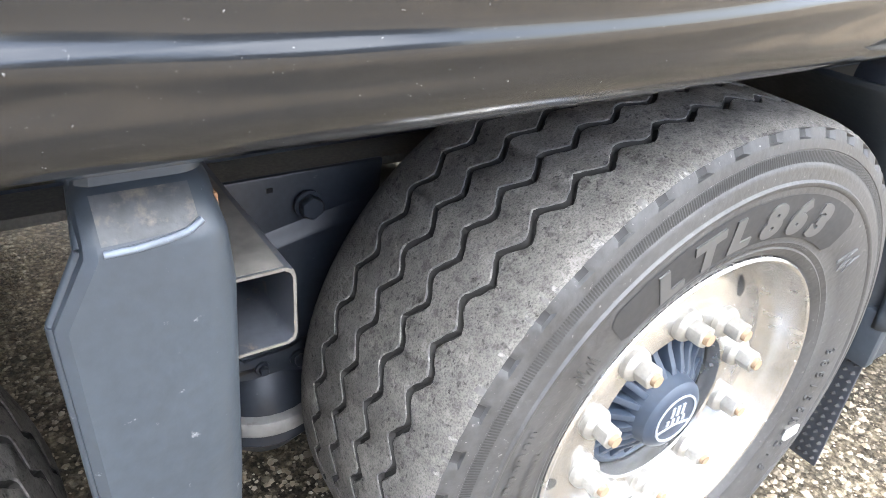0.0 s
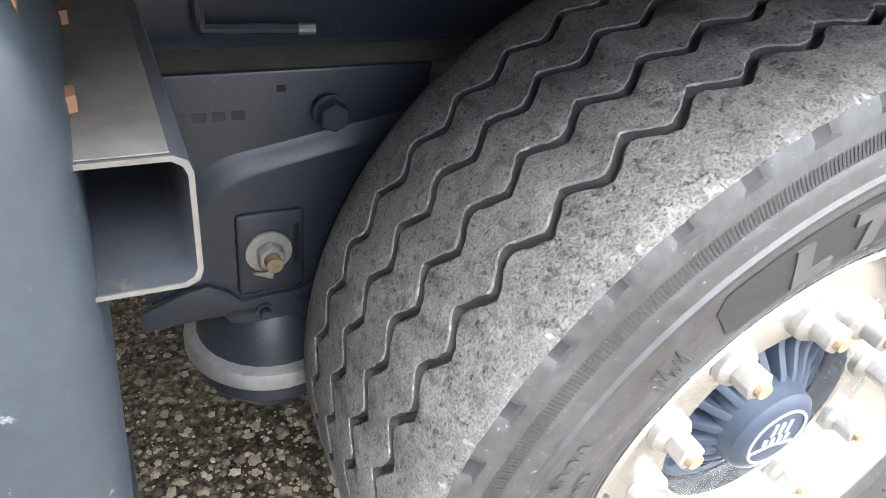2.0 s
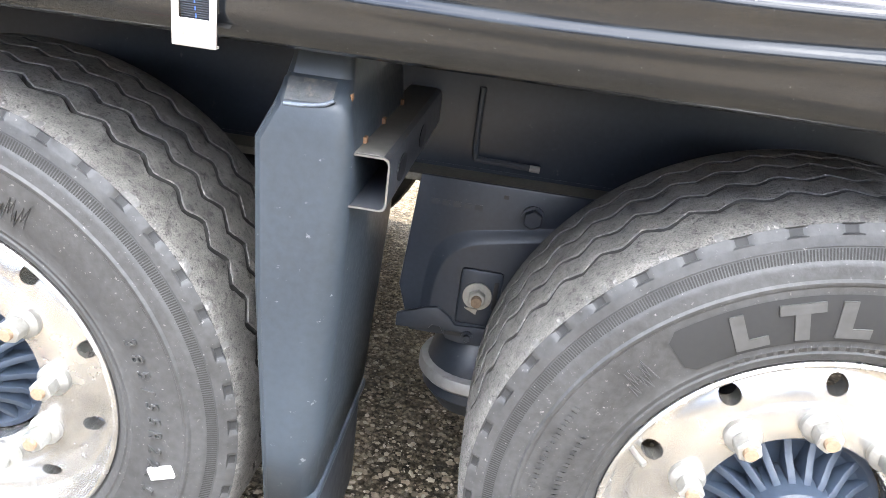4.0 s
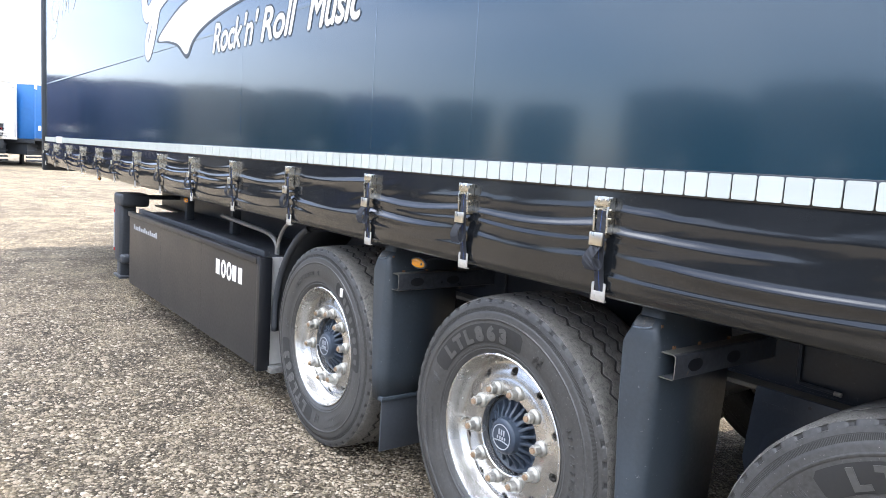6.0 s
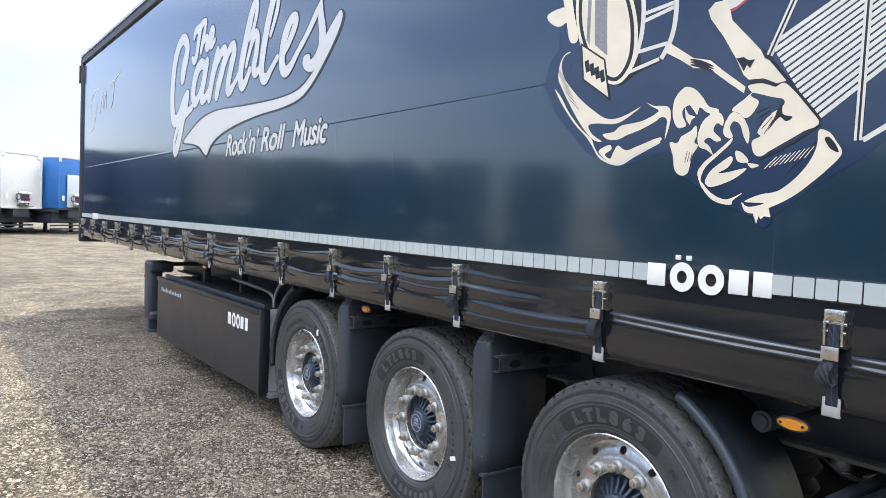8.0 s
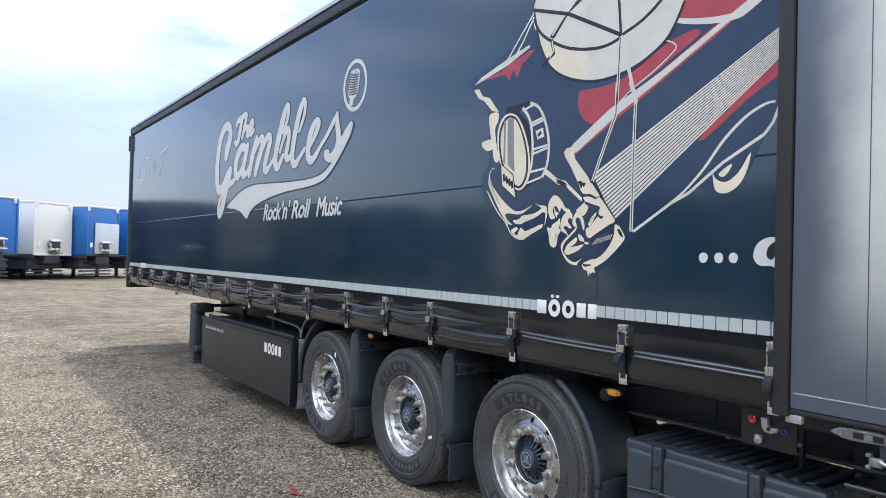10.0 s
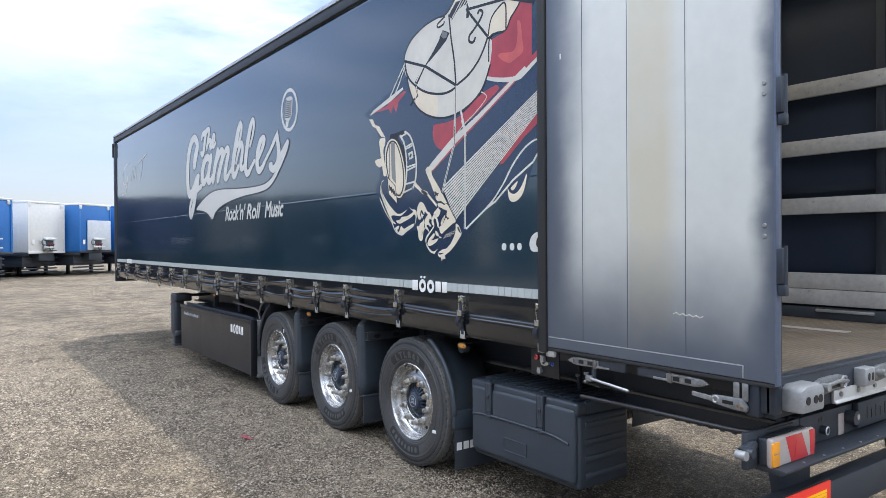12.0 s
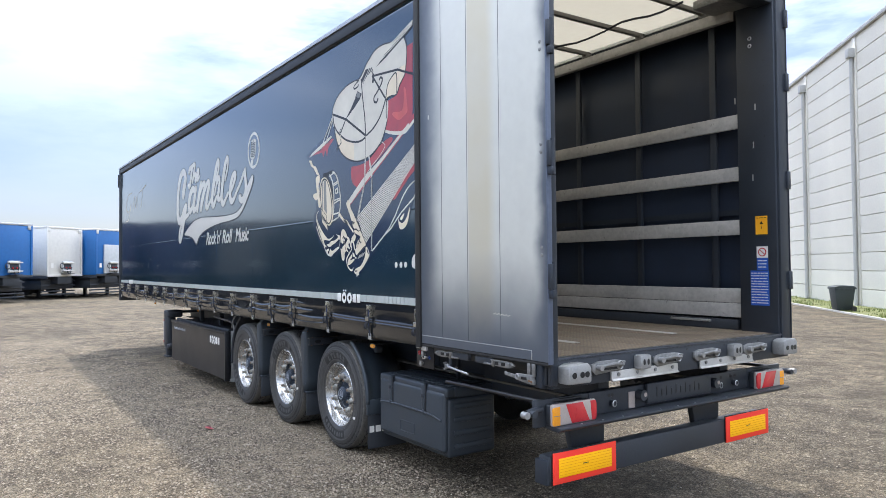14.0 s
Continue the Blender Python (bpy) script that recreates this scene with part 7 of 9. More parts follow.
printed("tie_rope", line([(0.745, 2.803), (0.800, 2.609), (0.846, 2.450)], 0.020, False, False, 1.0), M_PALE, 6.5)
printed("tie_rope", line([(0.805, 2.564), (0.841, 2.468), (0.837, 2.300), (0.830, 1.834)], 0.020, False, False, 1.0), M_PALE, 6.5)
printed("tie_rope", line([(0.809, 2.550), (0.841, 2.468), (0.837, 2.300), (0.830, 1.834)], 0.006, False, False, 1.0), M_INK, 6.8)
printed("tie_rope", line([(0.102, 3.085), (-0.016, 2.969), (-0.144, 2.841)], 0.012, False, False, 1.0), M_PALE, 6)
printed("tie_rope", line([(0.106, 3.064), (0.020, 2.948), (-0.053, 2.869)], 0.012, False, False, 1.0), M_PALE, 6)
# dots and the start of a word, half hidden by the door
printed("print_dot", area([(1.206, 1.715), (1.213, 1.731), (1.228, 1.737), (1.244, 1.731), (1.251, 1.716), (1.244, 1.698), (1.229, 1.692), (1.213, 1.697)], True, 4), M_PRINT_WHITE, 2)
printed("print_dot", area([(1.281, 1.716), (1.288, 1.731), (1.303, 1.737), (1.317, 1.732), (1.324, 1.716), (1.318, 1.698), (1.303, 1.692), (1.288, 1.698)], True, 4), M_PRINT_WHITE, 2)
printed("print_dot", area([(1.350, 1.716), (1.357, 1.732), (1.371, 1.738), (1.386, 1.732), (1.392, 1.717), (1.386, 1.699), (1.371, 1.693), (1.357, 1.699)], True, 4), M_PRINT_WHITE, 2)
printed("print_word", area([(1.460, 1.732), (1.475, 1.772), (1.514, 1.798), (1.559, 1.800), (1.581, 1.788), (1.589, 1.677), (1.537, 1.685), (1.491, 1.686), (1.468, 1.703)], True, 4), M_PRINT_WHITE, 2)
printed("print_word_gap", area([(1.517, 1.727), (1.524, 1.761), (1.549, 1.781), (1.561, 1.766), (1.558, 1.732), (1.537, 1.710)], True, 4), M_INK, 3)
# script of the band mark: each stroke has a width of its own along its way
def letter_stroke(way, i):
    printed("logo_outline", pen(way, 0.021), M_INK, 0.3 + i * 0.06)
    printed("logo_stroke", pen(way, 0.012), M_PRINT_WHITE, 2.0 + i * 0.25)


letter_stroke([(-5.221, 2.826, 0.116), (-5.186, 2.910, 0.126), (-5.113, 3.003, 0.114), (-5.086, 3.087, 0.098), (-5.153, 3.163, 0.084), (-5.249, 3.181, 0.080), (-5.367, 3.130, 0.097), (-5.468, 3.019, 0.110), (-5.526, 2.870, 0.116), (-5.551, 2.716, 0.117), (-5.541, 2.558, 0.117), (-5.485, 2.451, 0.110), (-5.384, 2.439, 0.087), (-5.274, 2.501, 0.074), (-5.153, 2.605, 0.073), (-5.062, 2.653, 0.062)], 0)
letter_stroke([(-5.031, 2.650, 0.041), (-5.088, 2.562, 0.088), (-5.175, 2.443, 0.099), (-5.248, 2.321, 0.101), (-5.338, 2.198, 0.102), (-5.416, 2.143, 0.092), (-5.462, 2.204, 0.055), (-5.409, 2.304, 0.049), (-5.285, 2.407, 0.048), (-5.090, 2.470, 0.046), (-4.917, 2.512, 0.045)], 1)
letter_stroke([(-4.571, 2.843, 0.066), (-4.679, 2.867, 0.077), (-4.792, 2.811, 0.093), (-4.868, 2.704, 0.104), (-4.876, 2.595, 0.095), (-4.807, 2.550, 0.074), (-4.708, 2.598, 0.053), (-4.606, 2.692, 0.043), (-4.534, 2.792, 0.042)], 2)
letter_stroke([(-4.509, 2.855, 0.079), (-4.566, 2.748, 0.090), (-4.630, 2.623, 0.091), (-4.620, 2.555, 0.081), (-4.529, 2.559, 0.047), (-4.422, 2.628, 0.032)], 3)
letter_stroke([(-4.236, 2.905, 0.067), (-4.309, 2.791, 0.086), (-4.383, 2.659, 0.087), (-4.431, 2.547, 0.078)], 4)
letter_stroke([(-4.383, 2.664, 0.032), (-4.269, 2.787, 0.040), (-4.144, 2.883, 0.057), (-4.061, 2.887, 0.065), (-4.052, 2.831, 0.073), (-4.123, 2.726, 0.083), (-4.202, 2.620, 0.084), (-4.244, 2.541, 0.071)], 5)
letter_stroke([(-4.202, 2.631, 0.031), (-4.080, 2.756, 0.039), (-3.954, 2.869, 0.051), (-3.869, 2.890, 0.062), (-3.843, 2.841, 0.070), (-3.899, 2.747, 0.079), (-3.961, 2.631, 0.080), (-3.976, 2.559, 0.072), (-3.914, 2.543, 0.054), (-3.825, 2.590, 0.033), (-3.727, 2.653, 0.028)], 6)
letter_stroke([(-3.430, 3.131, 0.050), (-3.504, 3.045, 0.078), (-3.582, 2.906, 0.087), (-3.656, 2.765, 0.088), (-3.697, 2.639, 0.085), (-3.670, 2.559, 0.076), (-3.600, 2.559, 0.051), (-3.508, 2.646, 0.039)], 7)
letter_stroke([(-3.430, 3.131, 0.042), (-3.385, 3.107, 0.038), (-3.398, 3.030, 0.038), (-3.449, 2.948, 0.031), (-3.519, 2.885, 0.023)], 8)
letter_stroke([(-3.578, 2.696, 0.028), (-3.499, 2.811, 0.035), (-3.425, 2.890, 0.050), (-3.376, 2.888, 0.049), (-3.362, 2.832, 0.057), (-3.390, 2.735, 0.065), (-3.425, 2.655, 0.065), (-3.396, 2.610, 0.053), (-3.326, 2.624, 0.034), (-3.249, 2.688, 0.026)], 9)
letter_stroke([(-3.040, 3.119, 0.043), (-3.108, 3.044, 0.068), (-3.180, 2.916, 0.077), (-3.237, 2.780, 0.077), (-3.273, 2.639, 0.074), (-3.248, 2.556, 0.066), (-3.179, 2.542, 0.051), (-3.094, 2.595, 0.032), (-2.991, 2.660, 0.025)], 10)
letter_stroke([(-3.040, 3.119, 0.039), (-3.000, 3.096, 0.035), (-3.006, 3.013, 0.035), (-3.053, 2.927, 0.028), (-3.120, 2.843, 0.022)], 11)
letter_stroke([(-2.912, 2.656, 0.028), (-2.809, 2.725, 0.037), (-2.723, 2.811, 0.050), (-2.697, 2.862, 0.049), (-2.740, 2.883, 0.043), (-2.809, 2.850, 0.057), (-2.878, 2.766, 0.068), (-2.912, 2.662, 0.072), (-2.899, 2.575, 0.069), (-2.840, 2.540, 0.054), (-2.755, 2.571, 0.040), (-2.665, 2.638, 0.026), (-2.594, 2.688, 0.023)], 12)
letter_stroke([(-2.620, 2.664, 0.023), (-2.498, 2.752, 0.028), (-2.410, 2.826, 0.034), (-2.335, 2.890, 0.015)], 13)
letter_stroke([(-2.335, 2.875, 0.018), (-2.332, 2.801, 0.052), (-2.307, 2.706, 0.064), (-2.313, 2.624, 0.064), (-2.361, 2.559, 0.064), (-2.442, 2.522, 0.056), (-2.521, 2.538, 0.048), (-2.549, 2.569, 0.038), (-2.500, 2.575, 0.032)], 14)
letter_stroke([(-2.312, 2.596, 0.042), (-2.259, 2.636, 0.042), (-2.167, 2.706, 0.035), (-2.081, 2.763, 0.029)], 15)
letter_stroke([(-4.884, 3.137, 0.035), (-4.842, 3.185, 0.045), (-4.726, 3.198, 0.053), (-4.627, 3.222, 0.043), (-4.564, 3.225, 0.024)], 16)
letter_stroke([(-4.697, 3.201, 0.053), (-4.736, 3.127, 0.063), (-4.775, 3.035, 0.064), (-4.815, 2.957, 0.059), (-4.872, 2.923, 0.050), (-4.918, 2.950, 0.035)], 17)
letter_stroke([(-4.556, 3.207, 0.038), (-4.607, 3.109, 0.048), (-4.659, 3.021, 0.048), (-4.685, 2.981, 0.039)], 18)
letter_stroke([(-4.665, 3.012, 0.024), (-4.597, 3.063, 0.033), (-4.528, 3.075, 0.038), (-4.505, 3.046, 0.042), (-4.538, 3.001, 0.042), (-4.515, 2.972, 0.033), (-4.448, 2.989, 0.023)], 19)
letter_stroke([(-4.435, 3.016, 0.028), (-4.363, 3.062, 0.032), (-4.352, 3.105, 0.032), (-4.393, 3.123, 0.032), (-4.438, 3.073, 0.042), (-4.448, 3.008, 0.042), (-4.399, 2.979, 0.032), (-4.314, 3.014, 0.023)], 20)
printed("logo_swash_edge", area([(-5.186, 2.212), (-4.848, 2.341), (-4.549, 2.409), (-4.199, 2.427), (-3.792, 2.410), (-3.419, 2.394), (-2.950, 2.383), (-2.656, 2.403), (-2.470, 2.473), (-2.311, 2.581), (-2.238, 2.633), (-2.114, 2.786), (-2.050, 2.781), (-2.025, 2.738), (-2.093, 2.643), (-2.254, 2.508), (-2.424, 2.392), (-2.607, 2.319), (-2.897, 2.290), (-3.305, 2.280), (-3.743, 2.247), (-4.122, 2.193), (-4.335, 2.122), (-4.473, 2.029), (-4.682, 2.123), (-4.898, 2.168)], True, 4), M_INK, 0.2)
printed("logo_swash", area([(-5.138, 2.215), (-4.832, 2.328), (-4.534, 2.394), (-4.198, 2.414), (-3.792, 2.397), (-3.418, 2.381), (-2.949, 2.371), (-2.642, 2.391), (-2.452, 2.462), (-2.286, 2.575), (-2.218, 2.631), (-2.102, 2.773), (-2.066, 2.774), (-2.053, 2.745), (-2.117, 2.655), (-2.275, 2.519), (-2.441, 2.405), (-2.616, 2.333), (-2.898, 2.304), (-3.306, 2.294), (-3.756, 2.263), (-4.155, 2.206), (-4.369, 2.135), (-4.481, 2.057), (-4.662, 2.139), (-4.884, 2.182)], True, 4), M_PRINT_WHITE, 1.9)
# microphone in an oval
printed("logo_oval", line([(-1.850, 3.042), (-1.867, 2.985), (-1.899, 2.936), (-1.945, 2.900), (-2.000, 2.880), (-2.058, 2.879), (-2.114, 2.898), (-2.163, 2.934), (-2.199, 2.985), (-2.218, 3.044), (-2.219, 3.107), (-2.200, 3.167), (-2.165, 3.217), (-2.116, 3.252), (-2.060, 3.269), (-2.001, 3.267), (-1.947, 3.246), (-1.901, 3.209), (-1.867, 3.159), (-1.850, 3.102)], 0.034, True, True, 1.0), M_PRINT_WHITE, 2)
printed("microphone", area([(-2.097, 3.202), (-2.011, 3.205), (-1.956, 3.182), (-1.955, 3.136), (-1.967, 3.068), (-1.996, 2.994), (-2.049, 2.967), (-2.109, 2.977), (-2.146, 3.013), (-2.133, 3.098), (-2.120, 3.167)], True, 4), M_PRINT_WHITE, 2)
printed("microphone", area([(-2.121, 2.973), (-2.049, 2.962), (-2.071, 2.908), (-2.127, 2.917)], False), M_PRINT_WHITE, 2)
printed("microphone_slot", line([(-2.124, 3.182), (-2.040, 3.157), (-1.971, 3.157)], 0.012, True, False, 1.0), M_INK, 3)
printed("microphone_slot", line([(-2.126, 3.161), (-2.044, 3.139), (-1.974, 3.138)], 0.012, True, False, 1.0), M_INK, 3)
printed("microphone_slot", line([(-2.127, 3.140), (-2.047, 3.120), (-1.977, 3.119)], 0.012, True, False, 1.0), M_INK, 3)
printed("microphone_slot", line([(-2.129, 3.118), (-2.050, 3.101), (-1.980, 3.100)], 0.012, True, False, 1.0), M_INK, 3)
printed("microphone_slot", line([(-2.131, 3.097), (-2.053, 3.082), (-1.983, 3.081)], 0.012, True, False, 1.0), M_INK, 3)
printed("microphone_slot", line([(-2.132, 3.076), (-2.057, 3.063), (-1.987, 3.063)], 0.012, True, False, 1.0), M_INK, 3)
printed("microphone_slot", line([(-2.134, 3.055), (-2.060, 3.044), (-1.990, 3.044)], 0.012, True, False, 1.0), M_INK, 3)
printed("microphone_slot", line([(-2.136, 3.033), (-2.063, 3.025), (-1.993, 3.025)], 0.012, True, False, 1.0), M_INK, 3)
printed("microphone_slot", line([(-2.137, 3.012), (-2.066, 3.005), (-1.996, 3.006)], 0.012, True, False, 1.0), M_INK, 3)
printed("microphone_edge", line([(-2.034, 3.201), (-2.039, 3.134), (-2.074, 2.998)], 0.010, True, False, 1.0), M_INK, 3)
for word, x0, x1 in (("Rock", -3.975, -3.515), ("'n'", -3.475, -3.285), ("Roll", -3.245, -2.825), ("Music", -2.70, -2.205)):
    def extent(text):
        g = lettering(text, 0.232, 0.0, 0.30, 0.95)
        span = (min(v.co.x for v in g.verts), max(v.co.x for v in g.verts))
        g.free()
        return span

    low, high = extent(word)
    k = (x1 - x0) / (high - low)
    for c, ch in enumerate(word):
        shift = extent(word[:c + 1])[1] - extent(ch)[1]
        for mat, fat, out in ((M_INK, 0.013, 0.0005), (M_PRINT_WHITE, 0.0055, 0.0009)):
            whole = bmesh.new()
            for n, (dx, dz) in enumerate(((0, 0), (fat, 0), (-fat, 0), (0, fat), (0, -fat))):
                t = lettering(ch, 0.232, 0.0, 0.30, 0.95)
                bmesh.ops.delete(t, geom=[f for f in t.faces if f.normal.z < 0.5], context="FACES")
                for v in t.verts:
                    v.co = Vector((x0 + dx + (v.co.x + shift - low) * k, -BASE - out - n * 0.00004 - c * 0.00001, 2.027 + dz + v.co.y * 1.02))
                merge(whole, t)
            part("slogan_outline" if mat is M_INK else "slogan_letter", whole, mat, near, smooth=0)
for pts in ([(-9.2, 3.22), (-9.6, 3.18), (-9.8, 2.95), (-9.5, 2.85), (-9.3, 3.0), (-9.55, 2.70), (-9.85, 2.68)], [(-9.1, 2.85), (-8.95, 3.12), (-8.88, 2.9), (-8.72, 3.12), (-8.7, 2.85)], [(-8.5, 3.16), (-8.1, 3.22), (-7.9, 3.26)], [(-8.2, 3.2), (-8.3, 2.95), (-8.42, 2.86)]):
    printed("script_stroke", line(pts, 0.026, taper=0.5), M_PALE, 2)


# Open rear doors, folded round against the sides
def rear_door(y_in, y_out, side):
    """A door leaf lying along the trailer's side; its inner face looks away from the trailer."""
    x0, x1, z0, z1 = 1.64, 2.997 if side else 2.90, 1.142, ROOF_Z - 0.02
    t = box(0.0, x1 - x0, y_in, y_out, 0.0, z1 - z0, 0.004)
    d = part("rear_door", t, M_DOOR if side else M_NAVY, trailer, "open rear door leaf, stained pale sheet with grimy dark edges")
    d.location = (x0, 0, z0)
    if not side:
        return
    out = min(y_in, y_out)
    w = x1 - x0
    part("rubber_seal", box(-0.068, -0.004, out - 0.012, out + 0.020, -0.035, z1 - z0, 0.008), M_PATCH, d, "black rubber door seal")
    part("rubber_seal", box(-0.004, w, out + 0.004, out + 0.026, -0.022, -0.002, 0.004), M_PATCH, d)
    part("edge_profile", box(w - 0.007, w + 0.003, out - 0.003, out + 0.032, -0.01, z1 - z0, 0.003), M_DOOR_EDGE, d, "dark door edge profile")
    part("sheet_fold", box(0.012, w - 0.148, out - 0.0025, out + 0.002, 0.056, 0.061, 0.0008), M_GALV, d)
    part("sheet_fold", box(w - 0.152, w - 0.147, out - 0.0025, out + 0.002, 0.004, 0.0558, 0.0008), M_GALV, d)
    for x in (0.275, 0.578, 0.92):
        part("sheet_joint", box(x - 0.0014, x + 0.0014, out - 0.0012, out + 0.001, 0.064, z1 - z0 - 0.02), M_BRACKET, d)
    for z in (0.62, 1.22, 1.82, 2.42):
        for dz in (0.0, 0.045):
            r = part("rivet", lathe([(0, 0), (0.011, 0), (0.008, -0.004), (0, -0.005)], 14), M_STEEL, d)
            r.location = (w - 0.05, out - 0.001, z + dz)
    tri = part("door_sticker", box(0.11, 0.118, out - 0.002, out + 0.001, 1.62, 1.65), M_WHITE, d)
    sc = part("chalk_scribble", tube([(0.85 + 0.018 * i, out - 0.001, 0.255 + 0.010 * (i % 2) - 0.001 * i) for i in range(10)], 0.0022, 5), M_PALE, d)
    # hinges on the post
    for z in (0.42, 1.13, 1.83, 2.53):
        h = part("hinge", box(w + 0.0035, w + 0.030, out - 0.010, out + 0.03, z, z + 0.15, 0.006), M_NAVY, d, "dark steel door hinge")
        part("hinge_pin", rod((w + 0.026, out + 0.02, z - 0.05), (w + 0.026, out + 0.02, z + 0.16), 0.012, 12), M_NAVY, h)
        part("hinge_leaf", box(w + 0.004, w + 0.040, out + 0.0, out + 0.03, z - 0.05, z - 0.001, 0.006), M_NAVY, h)
    # locking gear under the leaf
    for x, f in ((0.142, 1), (1.021, -1)):
        def at(u):
            return x + f * u
        k = part("lock_gear", prism([(at(0.0), -0.058), (at(0.03), -0.040), (at(0.075), -0.036), (at(0.225), -0.036), (at(0.225), -0.072), (at(0.075), -0.078), (at(0.04), -0.074)], "y", out + 0.016, out + 0.036, 0.003), M_STEEL, d, "worn cast locking gear with dark slots")
        part("lock_nose", rod((at(0.042), out + 0.010, -0.056), (at(0.042), out + 0.018, -0.056), 0.008, 12), M_STEEL, k)
        for u in (0.085, 0.150):
            part("lock_slot", box(min(at(u), at(u + 0.034)), max(at(u), at(u + 0.034)), out + 0.0135, out + 0.0175, -0.066, -0.046), M_INK, k)
        part("lock_cam", box(min(at(0.190), at(0.216)), max(at(0.190), at(0.216)), out + 0.010, out + 0.030, -0.080, -0.034, 0.004), M_WORN_TOP, k)
        part("lock_ridge", box(min(at(0.07), at(0.225)), max(at(0.07), at(0.225)), out + 0.011, out + 0.018, -0.0425, -0.037, 0.002), M_STEEL, k)
        part("lock_case", box(min(at(0.218), at(0.40)), max(at(0.218), at(0.40)), out + 0.020, out + 0.045, -0.076, -0.030, 0.005), M_FRAME, k)
        part("lock_bar", box(min(at(0.20), at(0.30)), max(at(0.20), at(0.30)), out + 0.012, out + 0.022, -0.074, -0.062, 0.003), M_STEEL, k)
    part("locking_handle", tube([(0.318, out + 0.012, -0.130), (0.340, out + 0.0, -0.134), (0.606, out - 0.03, -0.149)], 0.0075, 8), M_GALV, d, "bright round lever")
    hh = part("handle_holder", box(0.282, 0.326, out + 0.006, out + 0.026, -0.152, -0.120, 0.004), M_STEEL, d)
    for z in (-0.162, -0.122):
        part("holder_jaw", box(0.272, 0.288, out + 0.004, out + 0.030, z, z + 0.014, 0.003), M_STEEL, hh)
    part("holder_stay", box(0.310, 0.340, out + 0.026, out + 0.034, -0.15, -0.03, 0.002), M_FRAME, hh)
    part("seal_bracket", box(-0.022, 0.042, out + 0.008, out + 0.030, -0.058, -0.024, 0.004), M_CLIP, d, "bright zinc bracket under the door corner")


rear_door(-0.034, -0.006, True)
rear_door(WIDE + 0.012, WIDE + 0.04, False)
for z in (1.50, 2.28, 3.05, 3.55):
    part("far_hinge", box(REAR - 0.01, REAR + 0.03, WIDE - 0.03, WIDE + 0.014, z, z + 0.14, 0.006), M_NAVY, trailer)
part("far_door_edge", box(REAR - 0.02, REAR + 0.016, WIDE + 0.0015, WIDE + 0.010, 1.12, ROOF_Z - 0.03, 0.002), M_NAVY, trailer)

# deck end plate with its fittings
part("end_plate", box(REAR - 0.05, REAR, 0.02, WIDE - 0.02, 0.98, DECK - 0.012, 0.005), M_FRAME, trailer, "black deck end plate")
part("deck_edge", box(REAR - 0.07, REAR + 0.006, 0.04, WIDE - 0.04, DECK - 0.014, DECK - 0.002, 0.003), M_BRACKET, trailer)
for y0 in (0.06, WIDE - 0.25):
    c = part("corner_casting", prism([(y0, 1.012), (y0 + 0.185, 1.012), (y0 + 0.185, 1.10), (y0 + 0.165, 1.128), (y0 + 0.04, 1.128), (y0, 1.112)], "x", REAR, REAR + 0.10, 0.012), M_ZINC, trailer, "pale cast corner buffer with holes")
    for dy in (0.042, 0.105, 0.145):
        part("casting_hole", rod((REAR + 0.1005, y0 + dy, 1.065), (REAR + 0.1025, y0 + dy, 1.065), 0.018, 16), M_INK, c)
    part("casting_foot", box(REAR - 0.115, REAR - 0.052, -0.015 if y0 < 1 else WIDE - 0.09, 0.09 if y0 < 1 else WIDE + 0.015, 0.98, 1.14, 0.008), M_NAVY, trailer)


def latch(y0):
    """A cast twist latch on the end plate."""
    g = part("door_latch", prism([(y0, 1.06), (y0 + 0.03, 1.035), (y0 + 0.24, 1.05), (y0 + 0.29, 1.075), (y0 + 0.30, 1.10), (y0 + 0.22, 1.115), (y0 + 0.06, 1.115), (y0, 1.10)], "x", REAR, REAR + 0.02, 0.004), M_STEEL, trailer, "worn cast door latch")
    part("latch_knob", rod((REAR + 0.018, y0 + 0.05, 1.08), (REAR + 0.055, y0 + 0.05, 1.08), 0.018, 14), M_ZINC, g)
    part("latch_lever", tube([(REAR + 0.04, y0 + 0.06, 1.085), (REAR + 0.045, y0 + 0.16, 1.095), (REAR + 0.04, y0 + 0.25, 1.085)], 0.010, 8), M_STEEL, g)
    part("latch_slot", box(REAR + 0.0202, REAR + 0.022, y0 + 0.10, y0 + 0.22, 1.058, 1.072), M_INK, g)
    part("latch_eye", lathe([(0.024, -0.006), (0.030, 0), (0.024, 0.006), (0.018, 0)], 18, "x", (REAR + 0.03, y0 + 0.235, 1.08), closed=True), M_ZINC, g)


